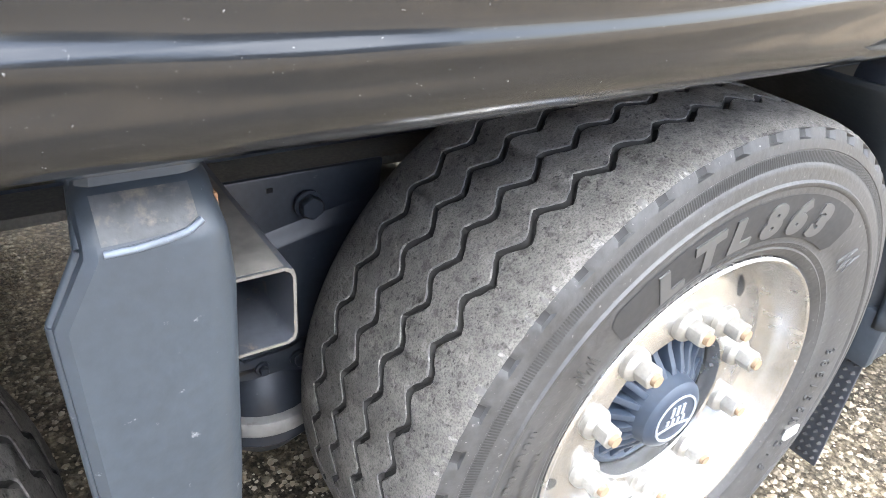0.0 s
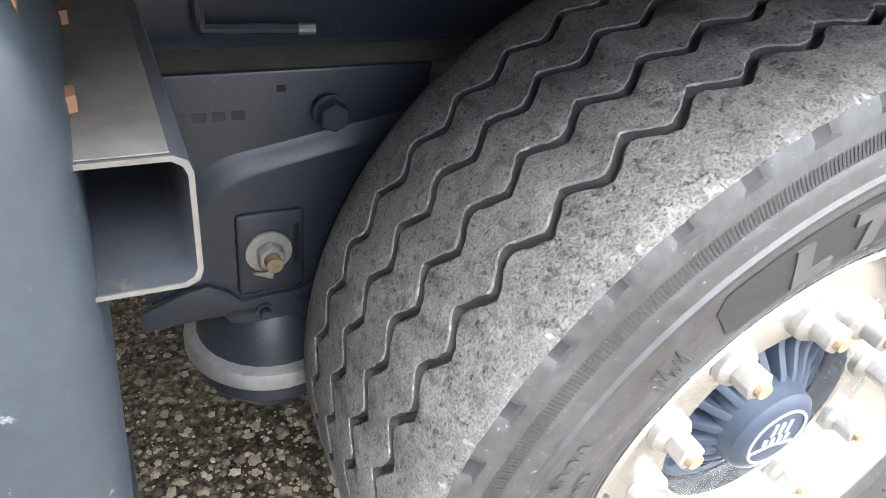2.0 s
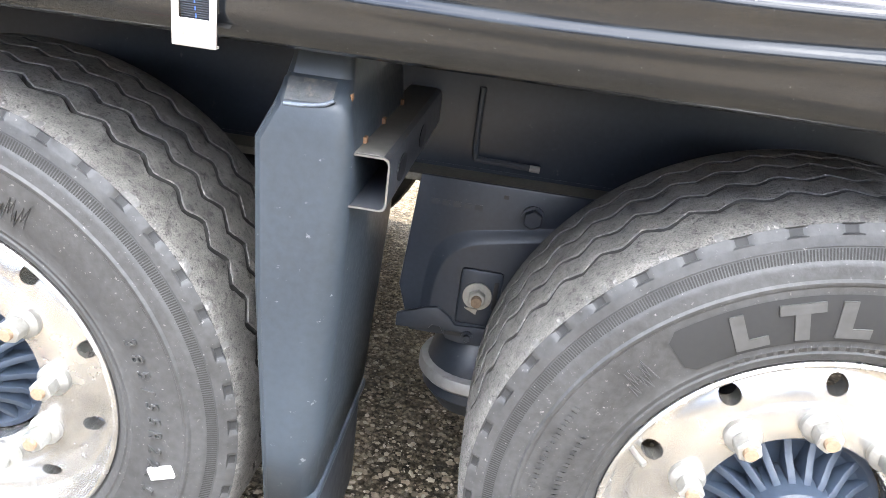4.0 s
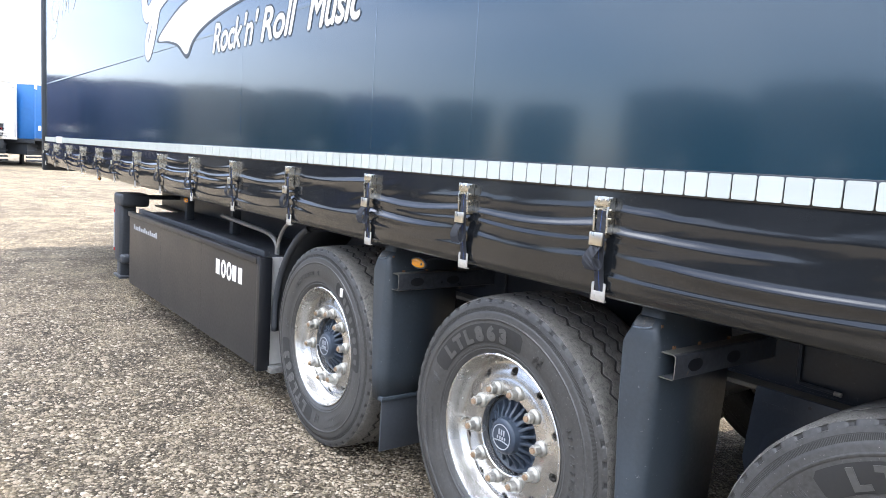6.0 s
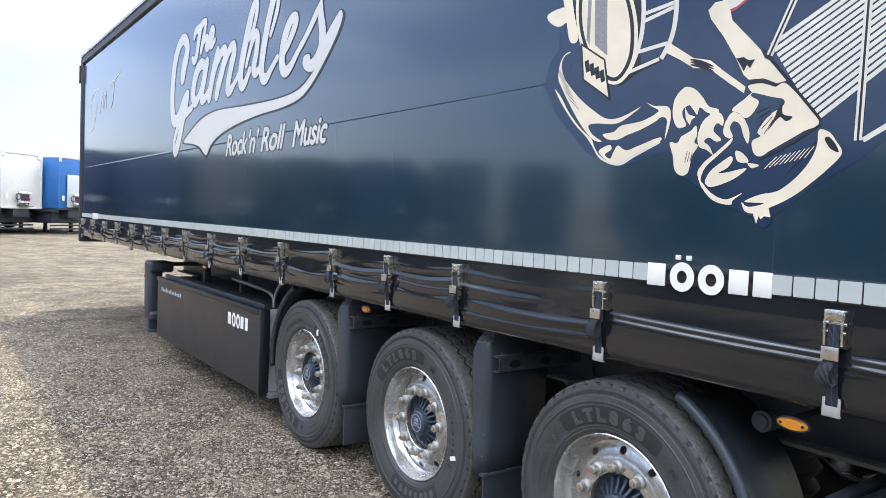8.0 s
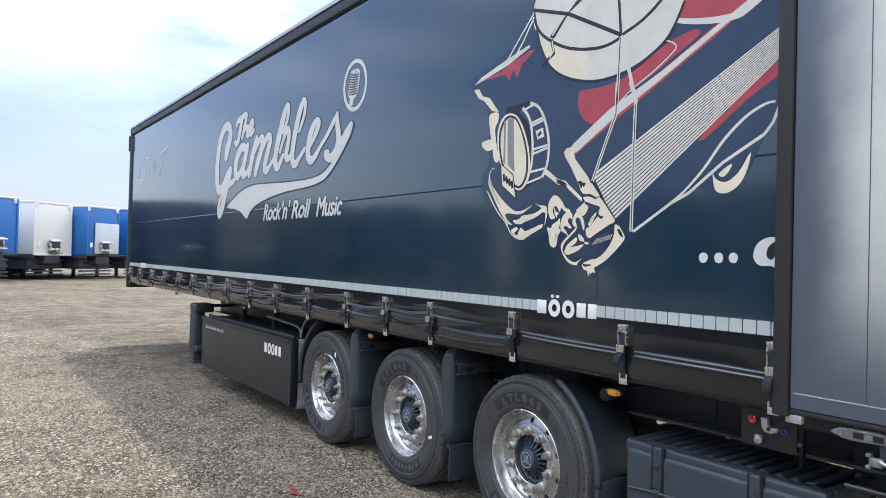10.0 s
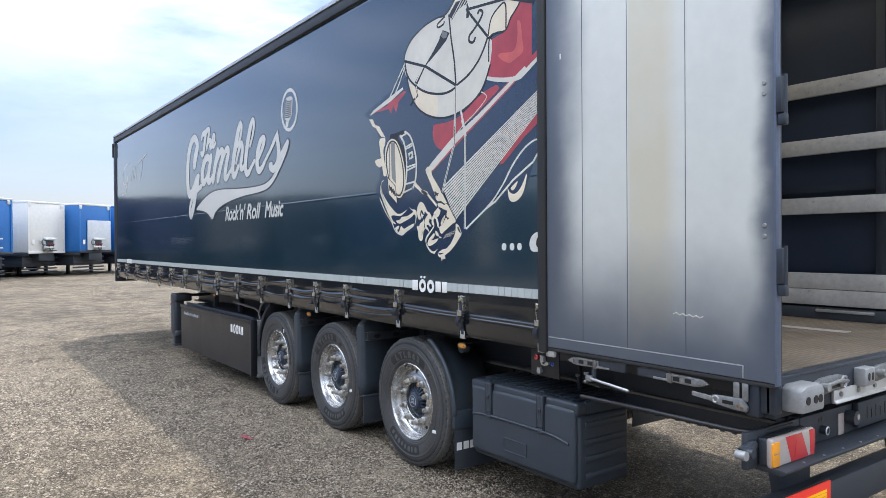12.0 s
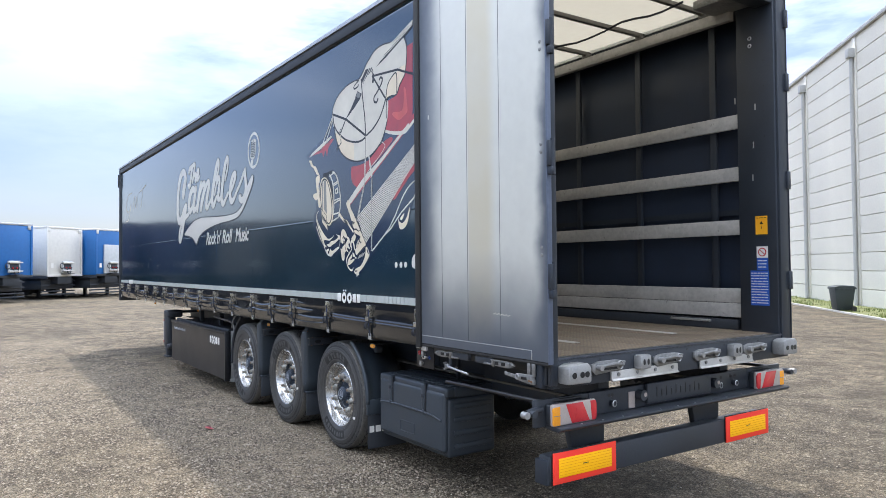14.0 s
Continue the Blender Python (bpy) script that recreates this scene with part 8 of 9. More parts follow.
for y in (0.33, 0.90, 1.32, 1.89):
    latch(y)
for y in (0.72, 1.71):
    b = part("lock_block", box(REAR, REAR + 0.06, y, y + 0.105, 1.04, 1.128, 0.010), M_ZINC, trailer, "pale steel lock block with two holes")
    for dy in (0.034, 0.072):
        o = rod((REAR + 0.0605, 0, 0), (REAR + 0.0625, 0, 0), 0.013, 16)
        bmesh.ops.transform(o, matrix=Matrix.Translation((0, y + dy, 1.085)) @ Matrix.Diagonal((1, 0.8, 1.5, 1)), verts=o.verts)
        part("block_hole", o, M_INK, b)
for y0, y1 in ((0.50, 1.14), (1.38, 2.0)):
    t = prism([(REAR + 0.004, 1.044), (REAR + 0.016, 1.044), (REAR + 0.018, 0.996), (REAR + 0.030, 0.988), (REAR + 0.030, 0.982), (REAR + 0.004, 0.982)], "y", y0, y1, 0.002)
    b = part("bumper_bar", t, M_CLIP, trailer, "bright bent metal bar with bolts")
    for i in range(4):
        part("bar_bolt", rod((REAR + 0.015, y0 + 0.06 + i * (y1 - y0 - 0.12) / 3, 1.022), (REAR + 0.026, y0 + 0.06 + i * (y1 - y0 - 0.12) / 3, 1.022), 0.012, 6), M_STEEL, b)
for i in range(9):
    part("plate_hole", rod((REAR, 0.42 + i * 0.21, 1.015 if i % 2 else 1.125), (REAR + 0.0015, 0.42 + i * 0.21, 1.015 if i % 2 else 1.125), 0.007, 10), M_INK, trailer)

# folded latch hanging beside the corner
fl = part("side_latch", prism([(2.675, 1.030), (2.70, 1.012), (2.80, 1.000), (2.862, 0.998), (2.866, 1.018), (2.845, 1.055), (2.70, 1.050)], "y", -0.035, -0.017, 0.004), M_STEEL, trailer, "worn steel folding latch")
part("latch_tongue", prism([(2.588, 1.048), (2.588, 1.028), (2.69, 1.018), (2.69, 1.040)], "y", -0.032, -0.022, 0.002), M_STEEL, fl)
part("latch_eye", lathe([(0.014, -0.004), (0.020, 0), (0.014, 0.004), (0.009, 0)], 18, "y", (2.715, -0.037, 1.032), closed=True), M_ZINC, fl)
part("latch_slot", box(2.748, 2.800, -0.0366, -0.0345, 1.020, 1.036), M_INK, fl)
for x0 in (2.797, 2.838):
    part("latch_strap", box(x0, x0 + 0.028, -0.030, -0.020, 1.045, 1.125, 0.003), M_STEEL, fl)
for dx in (0.012, 0.030):
    part("latch_rivet", rod((2.812 + dx, -0.040, 1.022 - dx * 0.2), (2.812 + dx, -0.034, 1.022 - dx * 0.2), 0.006, 10), M_BOLT_RUST, fl)

# rear light beam
LB = 2.86
beam = part("light_beam", box(LB - 0.06, LB, 0.42, WIDE - 0.42, 0.760, 0.905, 0.008), M_FRAME, trailer, "black pressed rear beam with punched holes")
part("beam_shelf", prism([(LB - 0.06, 0.762), (LB + 0.125, 0.752), (LB + 0.125, 0.740), (LB + 0.105, 0.726), (LB - 0.06, 0.735)], "y", 0.06, WIDE - 0.06, 0.003), M_FRAME, beam)
part("beam_riser", box(LB - 0.12, LB - 0.06, 0.42, WIDE - 0.42, 0.735, 0.89, 0.006), M_FRAME, beam)
for y0, y1 in ((-0.025, 0.42), (WIDE - 0.42, WIDE + 0.025)):
    part("lamp_plate", box(LB - 0.03, LB - 0.002, y0, y1, 0.742, 0.905, 0.006), M_FRAME, beam)
for y in (0.60, 0.63, 1.9, 1.95, 1.78):
    part("beam_hole", rod((LB, y, 0.87), (LB + 0.002, y, 0.87), 0.012, 12), M_INK, beam)
for y in (0.62, 1.93, 1.74):
    s = part("socket", rod((LB, y, 0.82), (LB + 0.03, y, 0.82), 0.022, 14), M_FRAME, beam)
    part("socket_ring", lathe([(0.016, 0.03), (0.022, 0.031), (0.016, 0.034)], 16, "x", (LB, y, 0.82)), M_GALV, s)
part("pale_reflector", box(LB, LB + 0.006, 0.78, 0.84, 0.765, 0.872, 0.002), M_CLEARLENS, beam, "pale upright reflector plate")
holder = part("plate_holder", box(LB, LB + 0.035, 0.93, 1.62, 0.78, 0.915, 0.012), M_FRAME, beam, "black empty number plate holder")
for i in range(10):
    part("holder_slot", box(LB + 0.035, LB + 0.037, 1.02 + i * 0.05, 1.028 + i * 0.05, 0.82, 0.885 - 0.02 * (i % 2), 0.0), M_INK, holder)
for y in (0.88, 1.67):
    p = part("plate_lamp", rod((LB, y, 0.845), (LB + 0.05, y, 0.845), 0.035, 16), M_FRAME, beam, "round black plate lamp")
    part("lamp_glass", rod((LB + 0.05, y + 0.01, 0.85), (LB + 0.053, y + 0.01, 0.85), 0.014, 12), M_CLEARLENS, p)
for i in range(12):
    part("shelf_bolt", rod((LB + 0.105, 0.25 + i * 0.18, 0.751), (LB + 0.105, 0.25 + i * 0.18, 0.757), 0.006, 8), M_ZINC, beam)


def tail_lamp(y0, flip):
    x0, w, z0, h = LB + 0.0, 0.362, 0.752, 0.132
    body = part("tail_lamp", box(x0, x0 + 0.050, y0 + 0.004, y0 + w - 0.004, z0 + 0.004, z0 + h - 0.004, 0.012, segs=3), M_FRAME, trailer, "tail lamp with amber, clear and red lenses")
    part("lamp_cover", box(x0 + 0.040, x0 + 0.075, y0, y0 + w, z0, z0 + h, 0.014, segs=3), M_CLEARLENS, body, "clear ribbed lamp cover")

    def lens(name, pts, mat, out=0.0765):
        p = [((y0 + w - u * w) if flip else (y0 + u * w), z0 + v * h) for u, v in pts]
        part(name, prism(p, "x", x0 + 0.06, x0 + out, 0.0015), mat, body)

    lens("turn_lens", [(0.004, 0.10), (0.02, 0.05), (0.16, 0.05), (0.16, 0.88), (0.02, 0.88), (0.004, 0.82)], M_ORANGE)
    lens("lens_seam", [(0.02, 0.46), (0.16, 0.46), (0.16, 0.50), (0.02, 0.50)], M_RUST, 0.0775)
    lens("stop_lens", [(0.42, 0.06), (0.83, 0.06), (0.67, 0.94), (0.29, 0.94)], M_REDLENS)
    lens("side_lens", [(0.885, 0.06), (0.975, 0.06), (0.996, 0.20), (0.996, 0.80), (0.975, 0.94), (0.85, 0.94)], M_REDLENS)
    lens("triangle", [(0.48, 0.18), (0.74, 0.18), (0.53, 0.78)], M_REDLENS, 0.079)
    ya = y0 - 0.03 if not flip else y0 + w + 0.03
    s = -1 if not flip else 1
    arm = part("marker_arm", tube([(x0, ya, z0 + 0.10), (x0 + 0.02, ya + s * 0.06, z0 + 0.10), (x0 + 0.02, ya + s * 0.13, z0 + 0.09)], 0.022, 10), M_FRAME, body, "short rubber marker arm")
    for dy, m in ((0.10, M_FRAME), (0.155, M_ZINC)):
        part("marker_lens", rod((x0 + 0.02, ya + s * dy, z0 + 0.09), (x0 + 0.065, ya + s * dy, z0 + 0.09), 0.020, 16), m, arm)


tail_lamp(0.048, False)
tail_lamp(WIDE - 0.048 - 0.362, True)

# underrun bar with its two hatched warning plates
bar = part("underrun_bar", box(2.80, 2.90, 0.05, 2.292, 0.405, 0.575, 0.014), M_FRAME, trailer, "black steel underrun bar")
part("bar_end", box(2.78, 2.89, 0.035, 0.16, 0.40, 0.55, 0.010), M_NAVY, bar)
for y in (0.27, 1.48):
    part("bar_stay", prism([(y, 0.76), (y + 0.335, 0.76), (y + 0.325, 0.55), (y + 0.05, 0.55)], "x", 2.77, 2.82, 0.008), M_FRAME, bar)
for y0 in (0.065, 1.757):
    p = part("warning_plate", box(2.906, 2.914, y0, y0 + 0.535, 0.408, 0.592, 0.002), M_SIGN_R, trailer, "red-edged yellow rear marking plate")
    part("plate_backing", box(2.901, 2.9055, y0 - 0.004, y0 + 0.539, 0.404, 0.597, 0.001), M_INK, p)
    part("yellow_field", box(2.9145, 2.917, y0 + 0.043, y0 + 0.492, 0.443, 0.557, 0.001), M_SIGN_Y, p)
    for k in range(6):
        part("field_rib", box(2.917, 2.9176, y0 + 0.045, y0 + 0.49, 0.458 + k * 0.017, 0.460 + k * 0.017), M_ORANGE, p)
    part("plate_print", box(2.917, 2.918, y0 + 0.24, y0 + 0.29, 0.499, 0.504), M_INK, p)

# chassis tail
for y in (0.62, WIDE - 0.62):
    tb = part("tail_beam", box(1.6, LB - 0.06, y - 0.05, y + 0.05, 0.725, 1.02, 0.008), M_FRAME, trailer)
    for i in range(15):
        x = 1.72 + i * 0.071
        part("beam_tooth", prism([(x - 0.018, 0.728), (x + 0.028, 0.728), (x + 0.010, 0.710), (x - 0.014, 0.710)], "y", y - 0.052, y - 0.044), M_FRAME, tb)
part("tail_cross", box(2.2, 2.35, 0.62, WIDE - 0.62, 0.90, 1.0, 0.01), M_FRAME, trailer)
part("side_apron", box(1.60, REAR - 0.16, 0.10, 0.112, 1.045, 1.12, 0.004), M_FRAME, trailer)
# the light beam's wings, bent forward along both sides
for y, f in ((0.055, 1), (WIDE - 0.055, -1)):
    way = [Vector((1.80, y + f * 0.02, 0.872)), Vector((2.30, y + f * 0.015, 0.878)), Vector((2.68, y, 0.884)), Vector((2.80, y + f * 0.012, 0.886)), Vector((LB - 0.012, y + f * 0.07, 0.888)), Vector((LB - 0.010, y + f * 0.30, 0.888))]
    part("beam_wing", tube(spline(way, 6), 0.013, 10), M_PANEL, trailer, "rounded black beam lip bent round the corner")
part("mirror_flap", box(1.9, 1.906, 1.78, 2.2, 0.55, 0.78, 0.003), M_FRAME, trailer)
# rear valve panel under the side
valve = part("valve_panel", box(1.36, 1.60, 0.098, 0.106, 0.93, 1.09, 0.003), M_PANEL, trailer, "black panel with air valves")
part("valve_knob", lathe([(0, 0), (0.018, 0), (0.018, -0.012), (0.012, -0.015), (0.007, -0.012), (0, -0.012)], 18, "y", (1.416, 0.098, 1.042)), M_REDLENS, valve, "red valve knob")
part("valve_plate", prism([(1.462, 1.060), (1.490, 1.060), (1.492, 1.032), (1.502, 1.022), (1.532, 1.026), (1.534, 1.012), (1.505, 1.000), (1.478, 1.004), (1.466, 1.020)], "y", 0.072, 0.096, 0.002), M_CLIP, valve, "bright bent zinc bracket")
part("valve_stud", rod((1.497, 0.068, 1.018), (1.497, 0.075, 1.018), 0.008, 10), M_INK, valve)
part("valve_ring", lathe([(0.009, -0.003), (0.013, 0), (0.009, 0.003), (0.006, 0)], 16, "y", (1.551, 0.092, 1.014), closed=True), M_STICK_B, valve, "small blue ring")
tap = part("valve_tap", lathe([(0, 0), (0.015, 0), (0.017, -0.008), (0.017, -0.022), (0.010, -0.026), (0, -0.026)], 16, "y", (1.447, 0.098, 0.962)), M_ZINC, valve, "dull zinc test fitting")
part("tap_cap", box(1.432, 1.462, 0.074, 0.092, 0.976, 0.984, 0.003), M_ZINC, tap)

# stickers on the far rear post, facing out between the doors
STICK = REAR + 0.045
py = WIDE - 0.14 - 0.001


def post_sticker(x0, x1, z0, z1, mat, name, label):
    return part(name, box(x0, x1, py - 0.002, py, z0, z1), mat, trailer, label)


def bars(parent, x0, x1, z0, z1, rows, mat, seed):
    rnd = random.Random(seed)
    t = bmesh.new()
    for i in range(rows):
        z = z1 - (i + 0.5) * (z1 - z0) / rows
        x = x0
        while x < x1 - 0.006:
            w = min(x1 - x, 0.010 + 0.03 * rnd.random())
            box(x, x + w, py - 0.0034, py - 0.0022, z - (z1 - z0) / rows * 0.15, z + (z1 - z0) / rows * 0.15, 0.0, t)
            x += w + 0.006
    part("sticker_print", t, mat, parent)


y1 = post_sticker(STICK - 0.225, STICK - 0.125, 1.93, 2.075, M_STICK_Y, "yellow_sticker", "yellow warning sticker")
t = bmesh.new()
for pts in (((-0.190, 2.01), (-0.160, 2.01), (-0.175, 2.035)), ((-0.180, 1.975), (-0.170, 1.975), (-0.175, 1.998))):
    prism([(STICK + a, b) for a, b in pts], "y", py - 0.0032, py - 0.0021, 0.0, t)
part("sticker_print", t, M_INK, y1)
bars(y1, STICK - 0.215, STICK - 0.135, 2.05, 2.07, 1, M_INK, 1)
w1 = post_sticker(STICK - 0.22, STICK - 0.125, 1.745, 1.835, M_WHITE, "prohibition_sticker", "white sticker with a red barred circle")
t = lathe([(0.034, 0), (0.034, -0.0012), (0.027, -0.0012), (0.027, 0)], 28, "y", (STICK - 0.172, py - 0.0021, 1.79))
b = box(-0.03, 0.03, -0.0012, 0, -0.003, 0.003)
bmesh.ops.transform(b, matrix=Matrix.Translation((STICK - 0.172, py - 0.0021, 1.79)) @ Matrix.Rotation(radians(40), 4, "Y"), verts=b.verts)
part("barred_circle", merge(t, b), M_REDLENS, w1)
b1 = post_sticker(STICK - 0.22, STICK - 0.125, 1.65, 1.742, M_STICK_B, "blue_sticker", "blue sticker with white pictograms")
bars(b1, STICK - 0.21, STICK - 0.135, 1.66, 1.735, 3, M_WHITE, 2)
b2 = post_sticker(STICK - 0.275, STICK - 0.120, 1.37, 1.645, M_STICK_B, "blue_sticker", "large blue loading table sticker")
bars(b2, STICK - 0.268, STICK - 0.128, 1.38, 1.635, 12, M_WHITE, 3)
for z in (3.50, 3.44):
    part("post_eye", lathe([(0.012, -0.004), (0.018, 0), (0.012, 0.004), (0.008, 0)], 14, "y", (REAR - 0.20, py - 0.006, z), closed=True), M_GALV, trailer)
for z, x in ((3.0, -0.345), (2.62, -0.19), (2.36, -0.20), (2.92, -0.17)):
    part("post_slot", box(REAR + x, REAR + x + 0.010, py - 0.0015, py, z, z + 0.05), M_GALV, trailer)
for zz in range(12):
    part("post_hole", rod((REAR - 0.09, py, 1.3 + zz * 0.2), (REAR - 0.09, py - 0.0015, 1.3 + zz * 0.2), 0.005, 8), M_INK, trailer)


# Parked trailers in echelon at the far end of the yard
def parked(x, y, turn, mat, top_mat, label, box_mat=None, gear=True):
    p = thing("parked_trailer", label, "trailer", "parked trailers at the yard's end", (x, y, GROUND_Z))
    p.rotation_euler = (0, 0, radians(turn))
    L = 12.8
    body = part("body", box(-L, 0, 0, 2.5, 1.32, 3.95, 0.03), mat, p)
    t = box(-L, 0.03, -0.02, 2.52, 3.93, 4.04, 0.02)
    r = part("roof", t, top_mat, p)
    part("front_frame", box(0.0, 0.035, -0.01, 0.10, 1.3, 3.95, 0.008), mat, p)
    part("front_frame", box(0.0, 0.035, 2.40, 2.51, 1.3, 3.95, 0.008), mat, p)
    part("front_sill", box(0.0, 0.05, 0.0, 2.5, 1.26, 1.38, 0.01), M_FRAME if mat is not M_TRUCK_WHITE else mat, p)
    part("chassis", box(-L, 0.0, 0.75, 1.75, 0.85, 1.30, 0.02), M_FRAME, p)
    part("side_rail", box(-L, 0.0, 0.0, 0.08, 1.12, 1.30, 0.01), M_FRAME, p)
    part("side_guard", box(-8.5, -3.4, 0.02, 0.06, 0.45, 0.60, 0.01), M_FRAME, p)
    part("side_guard", box(-8.5, -3.4, 0.02, 0.06, 0.75, 0.90, 0.01), M_FRAME, p)
    for yy in (0.35, 2.0):
        lg = part("landing_leg", box(-2.75, -2.60, yy, yy + 0.16, 0.0, 1.1, 0.01), M_FRAME, p)
        part("leg_foot", box(-2.82, -2.53, yy - 0.06, yy + 0.22, 0.0, 0.05, 0.01), M_FRAME, lg)
    for xx in (-8.8, -10.1, -11.4):
        for yy in (0.05, 2.08):
            part("wheel", lathe([(0.22, yy), (0.29, yy - 0.0), (0.48, yy), (0.52, yy + 0.03), (0.52, yy + 0.34), (0.48, yy + 0.37), (0.22, yy + 0.37)], 28, "y", (xx, 0, 0.52), closed=True), M_PATCH, p)
    if box_mat:
        part("front_panel", box(0.036, 0.12, 0.55, 2.38, 1.40, 3.10, 0.03), box_mat, p, "light panel on the front wall")
    if gear:
        g = part("coupling_panel", box(0.12, 0.20, 0.90, 1.60, 1.50, 2.12, 0.02), M_TRUCK_GREY, p)
        for z in (1.56, 2.0):
            part("shelf", box(0.20, 0.34, 0.86, 1.64, z, z + 0.06, 0.01), M_TRUCK_WHITE, g)
        part("dark_recess", box(0.20, 0.215, 1.0, 1.5, 1.66, 1.96, 0.004), M_FRAME, g)
        for i in range(4):
            part("coupling", rod((0.20, 1.12 + i * 0.12, 1.75), (0.27, 1.12 + i * 0.12, 1.75), 0.035, 12), M_FRAME if i % 2 else M_REDLENS, g)
        part("hose_loop", tube(spline([(0.22, 1.2, 1.72), (0.30, 1.15, 1.50), (0.28, 1.35, 1.42), (0.22, 1.5, 1.70)], 6), 0.02, 6), M_FRAME, g)
        part("hose_loop", lathe([(0.14, -0.02), (0.17, 0), (0.14, 0.02), (0.12, 0)], 20, "x", (0.2, 0.86, 1.85), closed=True), M_FRAME, g)
        part("step_frame", box(0.05, 0.30, 0.95, 1.65, 1.38, 1.42, 0.005), M_FRAME, g)
    part("data_plate", box(0.036, 0.042, 0.25, 0.42, 1.75, 2.0, 0.0), M_WHITE, p)
    for z in (0.22, 0.40, 0.70, 0.98):
        part("cross_rail", box(-0.50, -0.44, 0.05, 2.45, z, z + 0.08, 0.01), M_FRAME, p)
    # added dark block, no real part: stands in for the shade under the body
    part("under_shade_block", box(-6.4, -0.5, 0.12, 2.38, 0.55, 1.12, 0.02), M_FRAME, p)
    for yy in (0.10, 2.30):
        part("corner_cap", box(-0.02, 0.045, yy - 0.10, yy + 0.10, 3.72, 3.95, 0.03), top_mat, p)
    return p


ROW = [(-34.87, -1.73, 40, M_TRUCK_BLUE, M_GALV, "blue curtain-side trailer with a coupling panel", None, True),
       (-38.11, 1.00, 40, M_TRUCK_WHITE, M_TRUCK_WHITE, "white box trailer parked nose out", None, True),
       (-39.25, 3.59, 40, M_TRUCK_BLUE, M_TRUCK_WHITE, "blue curtain-side trailer with a light front panel", M_TRUCK_GREY, True),
       (-41.2, 6.25, 40, M_TRUCK_BLUE, M_TRUCK_BLUE, "blue curtain-side trailer with a plain front", None, False),
       (-32.7, -4.40, 40, M_DEEP_BLUE, M_DEEP_BLUE, "deep blue curtain-side trailer with a plain front", None, False),
       (-30.5, -7.05, 40, M_DEEP_BLUE, M_DEEP_BLUE, "deep blue curtain-side trailer with a plain front", None, False),
       (-28.3, -9.70, 40, M_DULL, M_DULL, "dull grey trailer with a plain front", None, False),
       (-26.1, -12.4, 40, M_PANEL, M_PANEL, "black trailer with a plain front", None, False),
       (-23.9, -15.0, 40, M_DEEP_BLUE, M_DEEP_BLUE, "deep blue trailer with a plain front", None, False),
       (-21.7, -17.7, 40, M_FRAME, M_FRAME, "black trailer with a plain front", None, False),
       (-19.5, -20.4, 40, M_NAVY, M_NAVY, "dark blue-grey trailer with a plain front", None, False)]
for row in ROW:
    parked(*row)
# the rows on the open side of the yard, which the glossy curtain mirrors
for i, x in enumerate([10.5 - 4.5 * k for k in range(6)]):
    m = (M_NAVY, M_FRAME, M_PANEL)[i % 3]
    parked(x, -17.0, 90, m, m, "tall dark trailer parked across the yard", None, False)

# Warehouse wall with its panels, pilasters and downpipes
wall_dir = Vector((-4.0, 3.9, 0)).normalized()
turn = math.degrees(math.atan2(wall_dir.y, wall_dir.x))
hall = thing("warehouse", "pale concrete-panelled warehouse with grey downpipes", "building", at=(-7.2, 25.3, 0))
hall.rotation_euler = (0, 0, radians(turn))
HALL_H, BAY = 10.3, 5.6
wall = part("wall", box(-24, 60, -16.0, -0.10, 0, HALL_H - 0.02, 0.0), M_CONCRETE, hall)
part("roof_edge", box(-24.2, 60.2, -16.2, 0.10, HALL_H, HALL_H + 0.16, 0.02), M_PIPE, hall, "grey metal roof edging")
rows_n = 15
ph = HALL_H / rows_n
PANEL = finish(box(0.012, BAY - 0.012, -0.10, 0.0, 0.010, ph - 0.010, 0.012, segs=1), "panel", M_CONCRETE, 30)
for b in range(-4, 8):
    for r in range(rows_n):
        o = part("panel", PANEL, None, wall)
        o.location = (b * BAY, 0, r * ph)
for b in range(-4, 9):
    col = part("pilaster", box(b * BAY - 0.16, b * BAY + 0.16, 0.0, 0.05, 0, HALL_H - 0.02, 0.01), M_CONCRETE, hall)
    part("downpipe", rod((b * BAY + 0.02, 0.13, 0.0), (b * BAY + 0.02, 0.13, HALL_H - 0.75), 0.075, 14), M_PIPE, hall, "grey round downpipe")
    part("pipe_head", box(b * BAY - 0.14, b * BAY + 0.18, 0.05, 0.30, HALL_H - 0.80, HALL_H - 0.45, 0.02), M_PIPE, hall)

# grass verge and kerb before the hall
hm = Matrix.Translation((-7.2, 25.3, GROUND_Z)) @ Matrix.Rotation(radians(turn), 4, "Z")
M_VERGE = material("mossy_soil", (0.16, 0.17, 0.06), 0.9, vary=0.4, grain=30, big=1.5, bump=0.004)
v = part("grass_verge", box(-24, 60, 0.0, 1.9, -0.05, 0.03, 0.0), M_VERGE)
v.matrix_basis = hm
tagged(v, "narrow strip of patchy grass along the hall", "grass", kind="structure")
kerb = thing("kerb", "low pale concrete kerb stones beside the verge", "kerb")
tagged(kerb, kind="structure")
kerb.matrix_basis = hm
KERB = finish(box(0.004, 0.996, 1.9, 2.0, -0.05, 0.055, 0.01), "kerb_stone", M_KERB, 35)
for i in range(-20, 34):
    o = part("kerb_stone", KERB, None, kerb)
    o.location = (i, 0, 0)
rnd = random.Random(5)
t = bmesh.new()
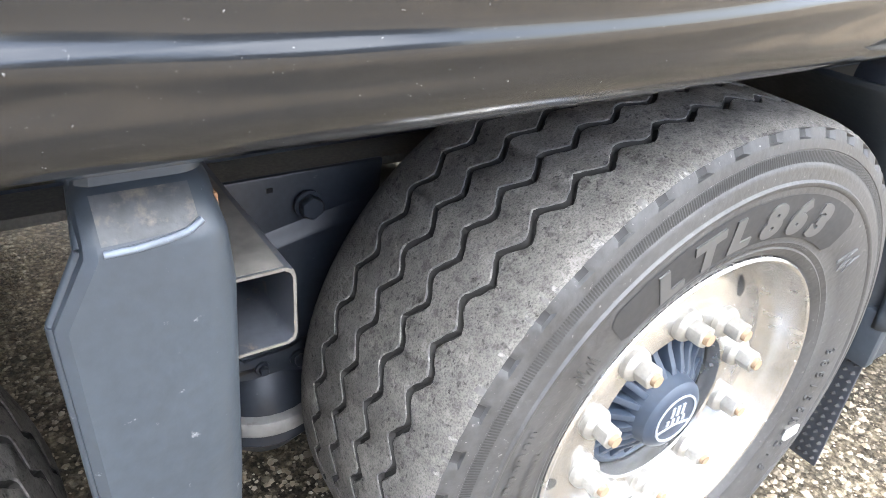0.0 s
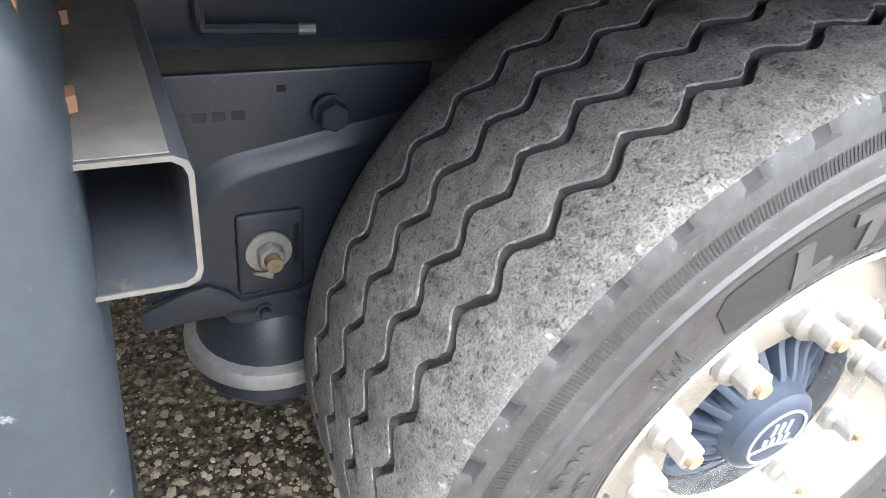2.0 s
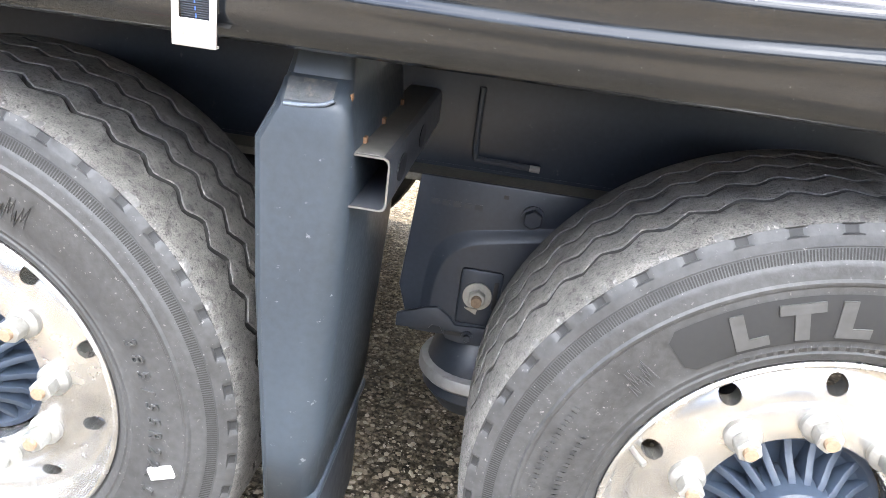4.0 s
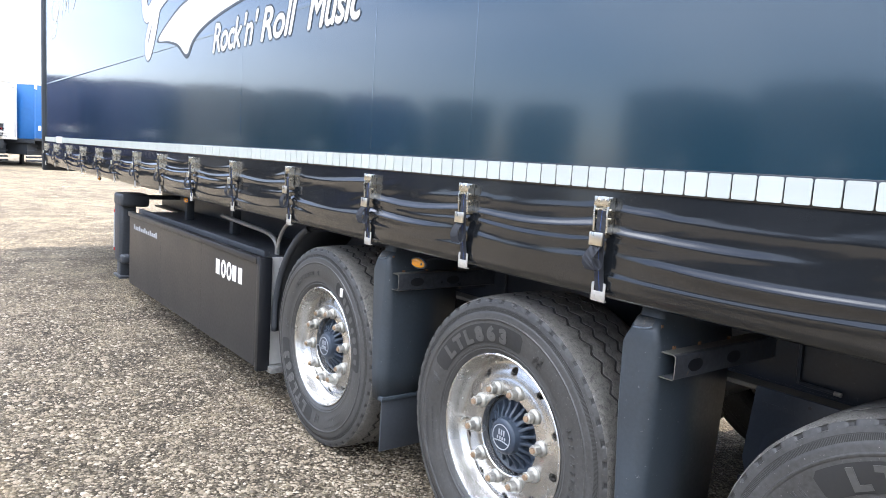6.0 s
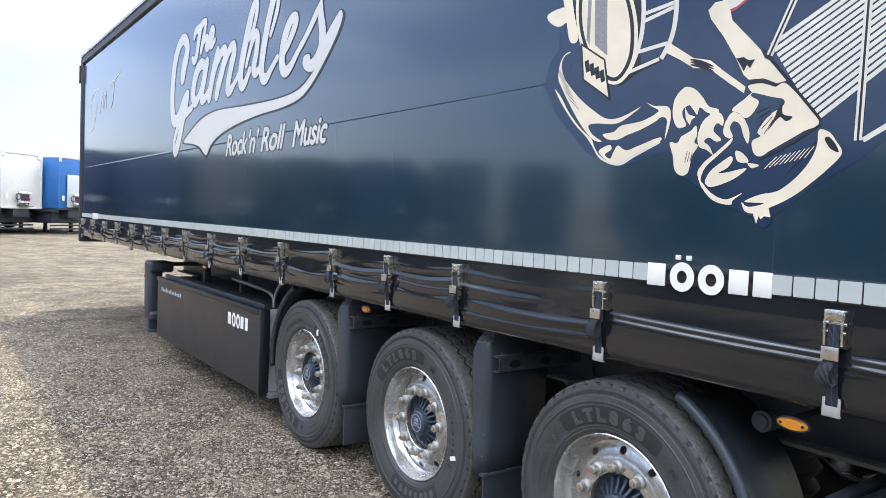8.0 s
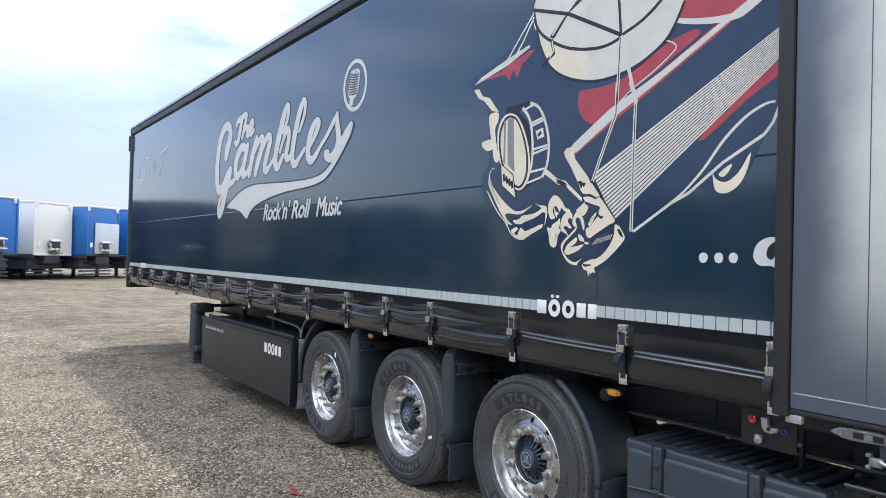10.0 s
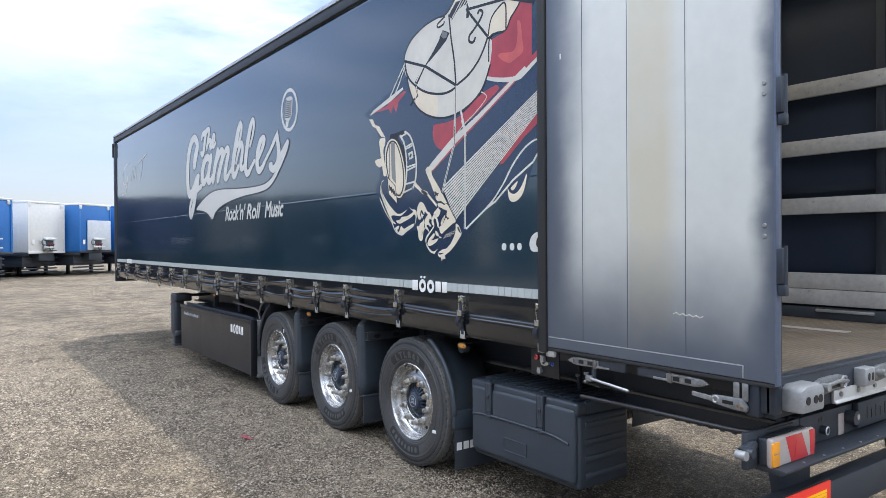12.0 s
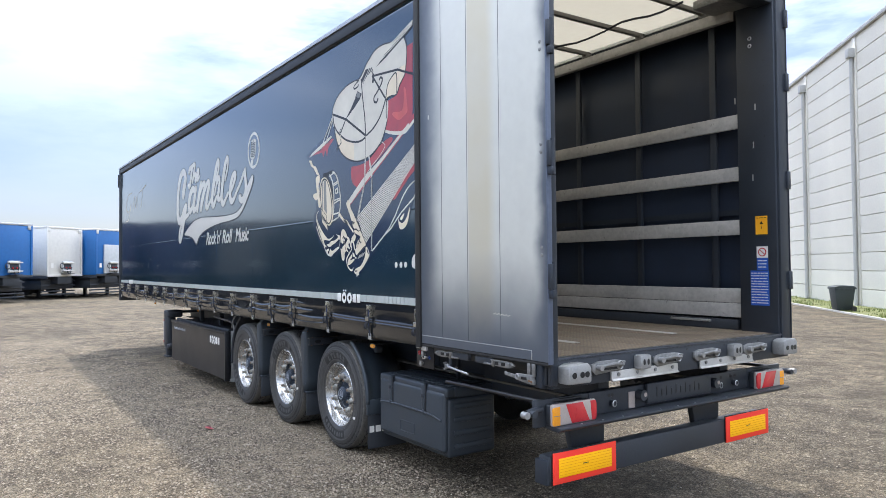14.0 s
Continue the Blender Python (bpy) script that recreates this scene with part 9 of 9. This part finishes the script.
for i in range(5200):
    x, y = rnd.uniform(-14, 16), rnd.uniform(0.05, 1.95)
    if noise.noise(Vector((x * 0.8, y * 1.4, 2))) < -0.12:
        continue
    h, a, w = rnd.uniform(0.04, 0.13), rnd.uniform(0, 6.28), rnd.uniform(0.008, 0.016)
    c, s = math.cos(a), math.sin(a)
    lx, ly = rnd.uniform(-0.05, 0.05), rnd.uniform(-0.05, 0.05)
    t.faces.new([t.verts.new(q) for q in ((x - w * c, y - w * s, 0.02), (x + w * c, y + w * s, 0.02), (x + lx, y + ly, 0.02 + h))])
g = part("grass_blades", t, M_GRASS, smooth=0)
g.matrix_basis = hm
tagged(g, "short patchy green grass blades", "grass", kind="stuff")


def litter_bin(x, y):
    b = thing("wheelie_bin", "dark green plastic wheeled bin standing before the hall", "bin", at=(x, y, GROUND_Z))
    b.rotation_euler = (0, 0, radians(turn))
    t = bmesh.new()
    lo = [t.verts.new(q) for q in ((-0.25, -0.24, 0.06), (0.25, -0.24, 0.06), (0.25, 0.24, 0.06), (-0.25, 0.24, 0.06))]
    hi = [t.verts.new(q) for q in ((-0.31, -0.32, 0.80), (0.31, -0.32, 0.80), (0.31, 0.32, 0.80), (-0.31, 0.32, 0.80))]
    t.faces.new(lo)
    t.faces.new(hi)
    for i in range(4):
        t.faces.new((lo[i], lo[(i + 1) % 4], hi[(i + 1) % 4], hi[i]))
    bmesh.ops.recalc_face_normals(t, faces=t.faces)
    bmesh.ops.bevel(t, geom=t.edges[:], offset=0.025, segments=2, profile=0.5, affect="EDGES")
    part("body", t, M_BIN, b)
    part("rim", box(-0.335, 0.335, -0.345, 0.345, 0.77, 0.81, 0.012), M_BIN, b)
    lid = part("lid", prism([(-0.34, 0.812), (0.34, 0.812), (0.33, 0.85), (0.1, 0.90), (-0.25, 0.88), (-0.34, 0.84)], "x", -0.33, 0.33, 0.01), M_BIN, b)
    for s in (-1, 1):
        part("wheel", rod((s * 0.27, -0.26, 0.10), (s * 0.31, -0.26, 0.10), 0.10, 20), M_PATCH, b)
    part("handle", rod((-0.28, -0.37, 0.80), (0.28, -0.37, 0.80), 0.015, 10), M_BIN, b)


litter_bin(-6.25, 22.0)

# A scrap of red plastic dropped on the gravel
scrap = thing("plastic_scrap", "torn scrap of faded red plastic on the gravel", "litter", at=(-1.52, -0.67, GROUND_Z))
t = bmesh.new()
prism([(-0.075, -0.020), (-0.02, -0.034), (0.05, -0.022), (0.08, 0.004), (0.02, 0.016), (-0.05, 0.030)], "z", 0.008, 0.012, 0.001, t)
for v in t.verts:
    v.co.z += 0.012 * math.sin(v.co.x * 40) ** 2
part("torn_sheet", t, M_RED, scrap)
part("torn_strip", box(-0.03, 0.07, 0.018, 0.032, 0.004, 0.010, 0.002), M_RED, scrap)

# Loose stones on the gravel, thickest beside the wheels
def stones(count, x0, x1, y0, y1, big, seed):
    rnd = np.random.default_rng(seed)
    base = np.array([(0, 0, 1), (0.9, 0, 0.1), (0.28, 0.86, 0.05), (-0.73, 0.53, 0.1), (-0.73, -0.53, 0.05), (0.28, -0.86, 0.1), (0, 0, -0.5)])
    tri = np.array([(0, 1, 2), (0, 2, 3), (0, 3, 4), (0, 4, 5), (0, 5, 1), (6, 2, 1), (6, 3, 2), (6, 4, 3), (6, 5, 4), (6, 1, 5)])
    size = big * (0.25 + 0.75 * rnd.random(count) ** 2.2)
    ang = rnd.random(count) * 6.283
    shape = np.stack([size * rnd.uniform(0.7, 1.3, count), size * rnd.uniform(0.6, 1.1, count), size * rnd.uniform(0.35, 0.7, count)], 1)
    pts = base[None] * (1 + 0.25 * (rnd.random((count, 7, 1)) - 0.5)) * shape[:, None, :]
    c, s = np.cos(ang)[:, None], np.sin(ang)[:, None]
    out = np.stack([pts[..., 0] * c - pts[..., 1] * s, pts[..., 0] * s + pts[..., 1] * c, pts[..., 2]], 2)
    out += np.stack([rnd.uniform(x0, x1, count) + rnd.normal(0, 0.45, count), rnd.uniform(y0, y1, count) + rnd.normal(0, 0.45, count), np.full(count, GROUND_Z)], 1)[:, None, :]
    faces = (tri[None] + 7 * np.arange(count)[:, None, None]).reshape(-1, 3)
    me = bpy.data.meshes.new("gravel_stones")
    me.from_pydata(out.reshape(-1, 3).tolist(), [], faces.tolist())
    me.materials.append(M_STONE)
    return tagged(new("gravel_stones", me), "loose grey and brown gravel stones on the yard", "gravel", kind="stuff")


stones(42000, -3.2, 1.2, -0.9, 1.4, 0.011, 11)
stones(52000, -7.0, 3.5, -3.2, 0.6, 0.016, 12)
stones(30000, -13.0, -2.0, -5.5, -0.5, 0.022, 14)
stones(14000, -2.0, 9.0, -1.0, 6.0, 0.016, 13)
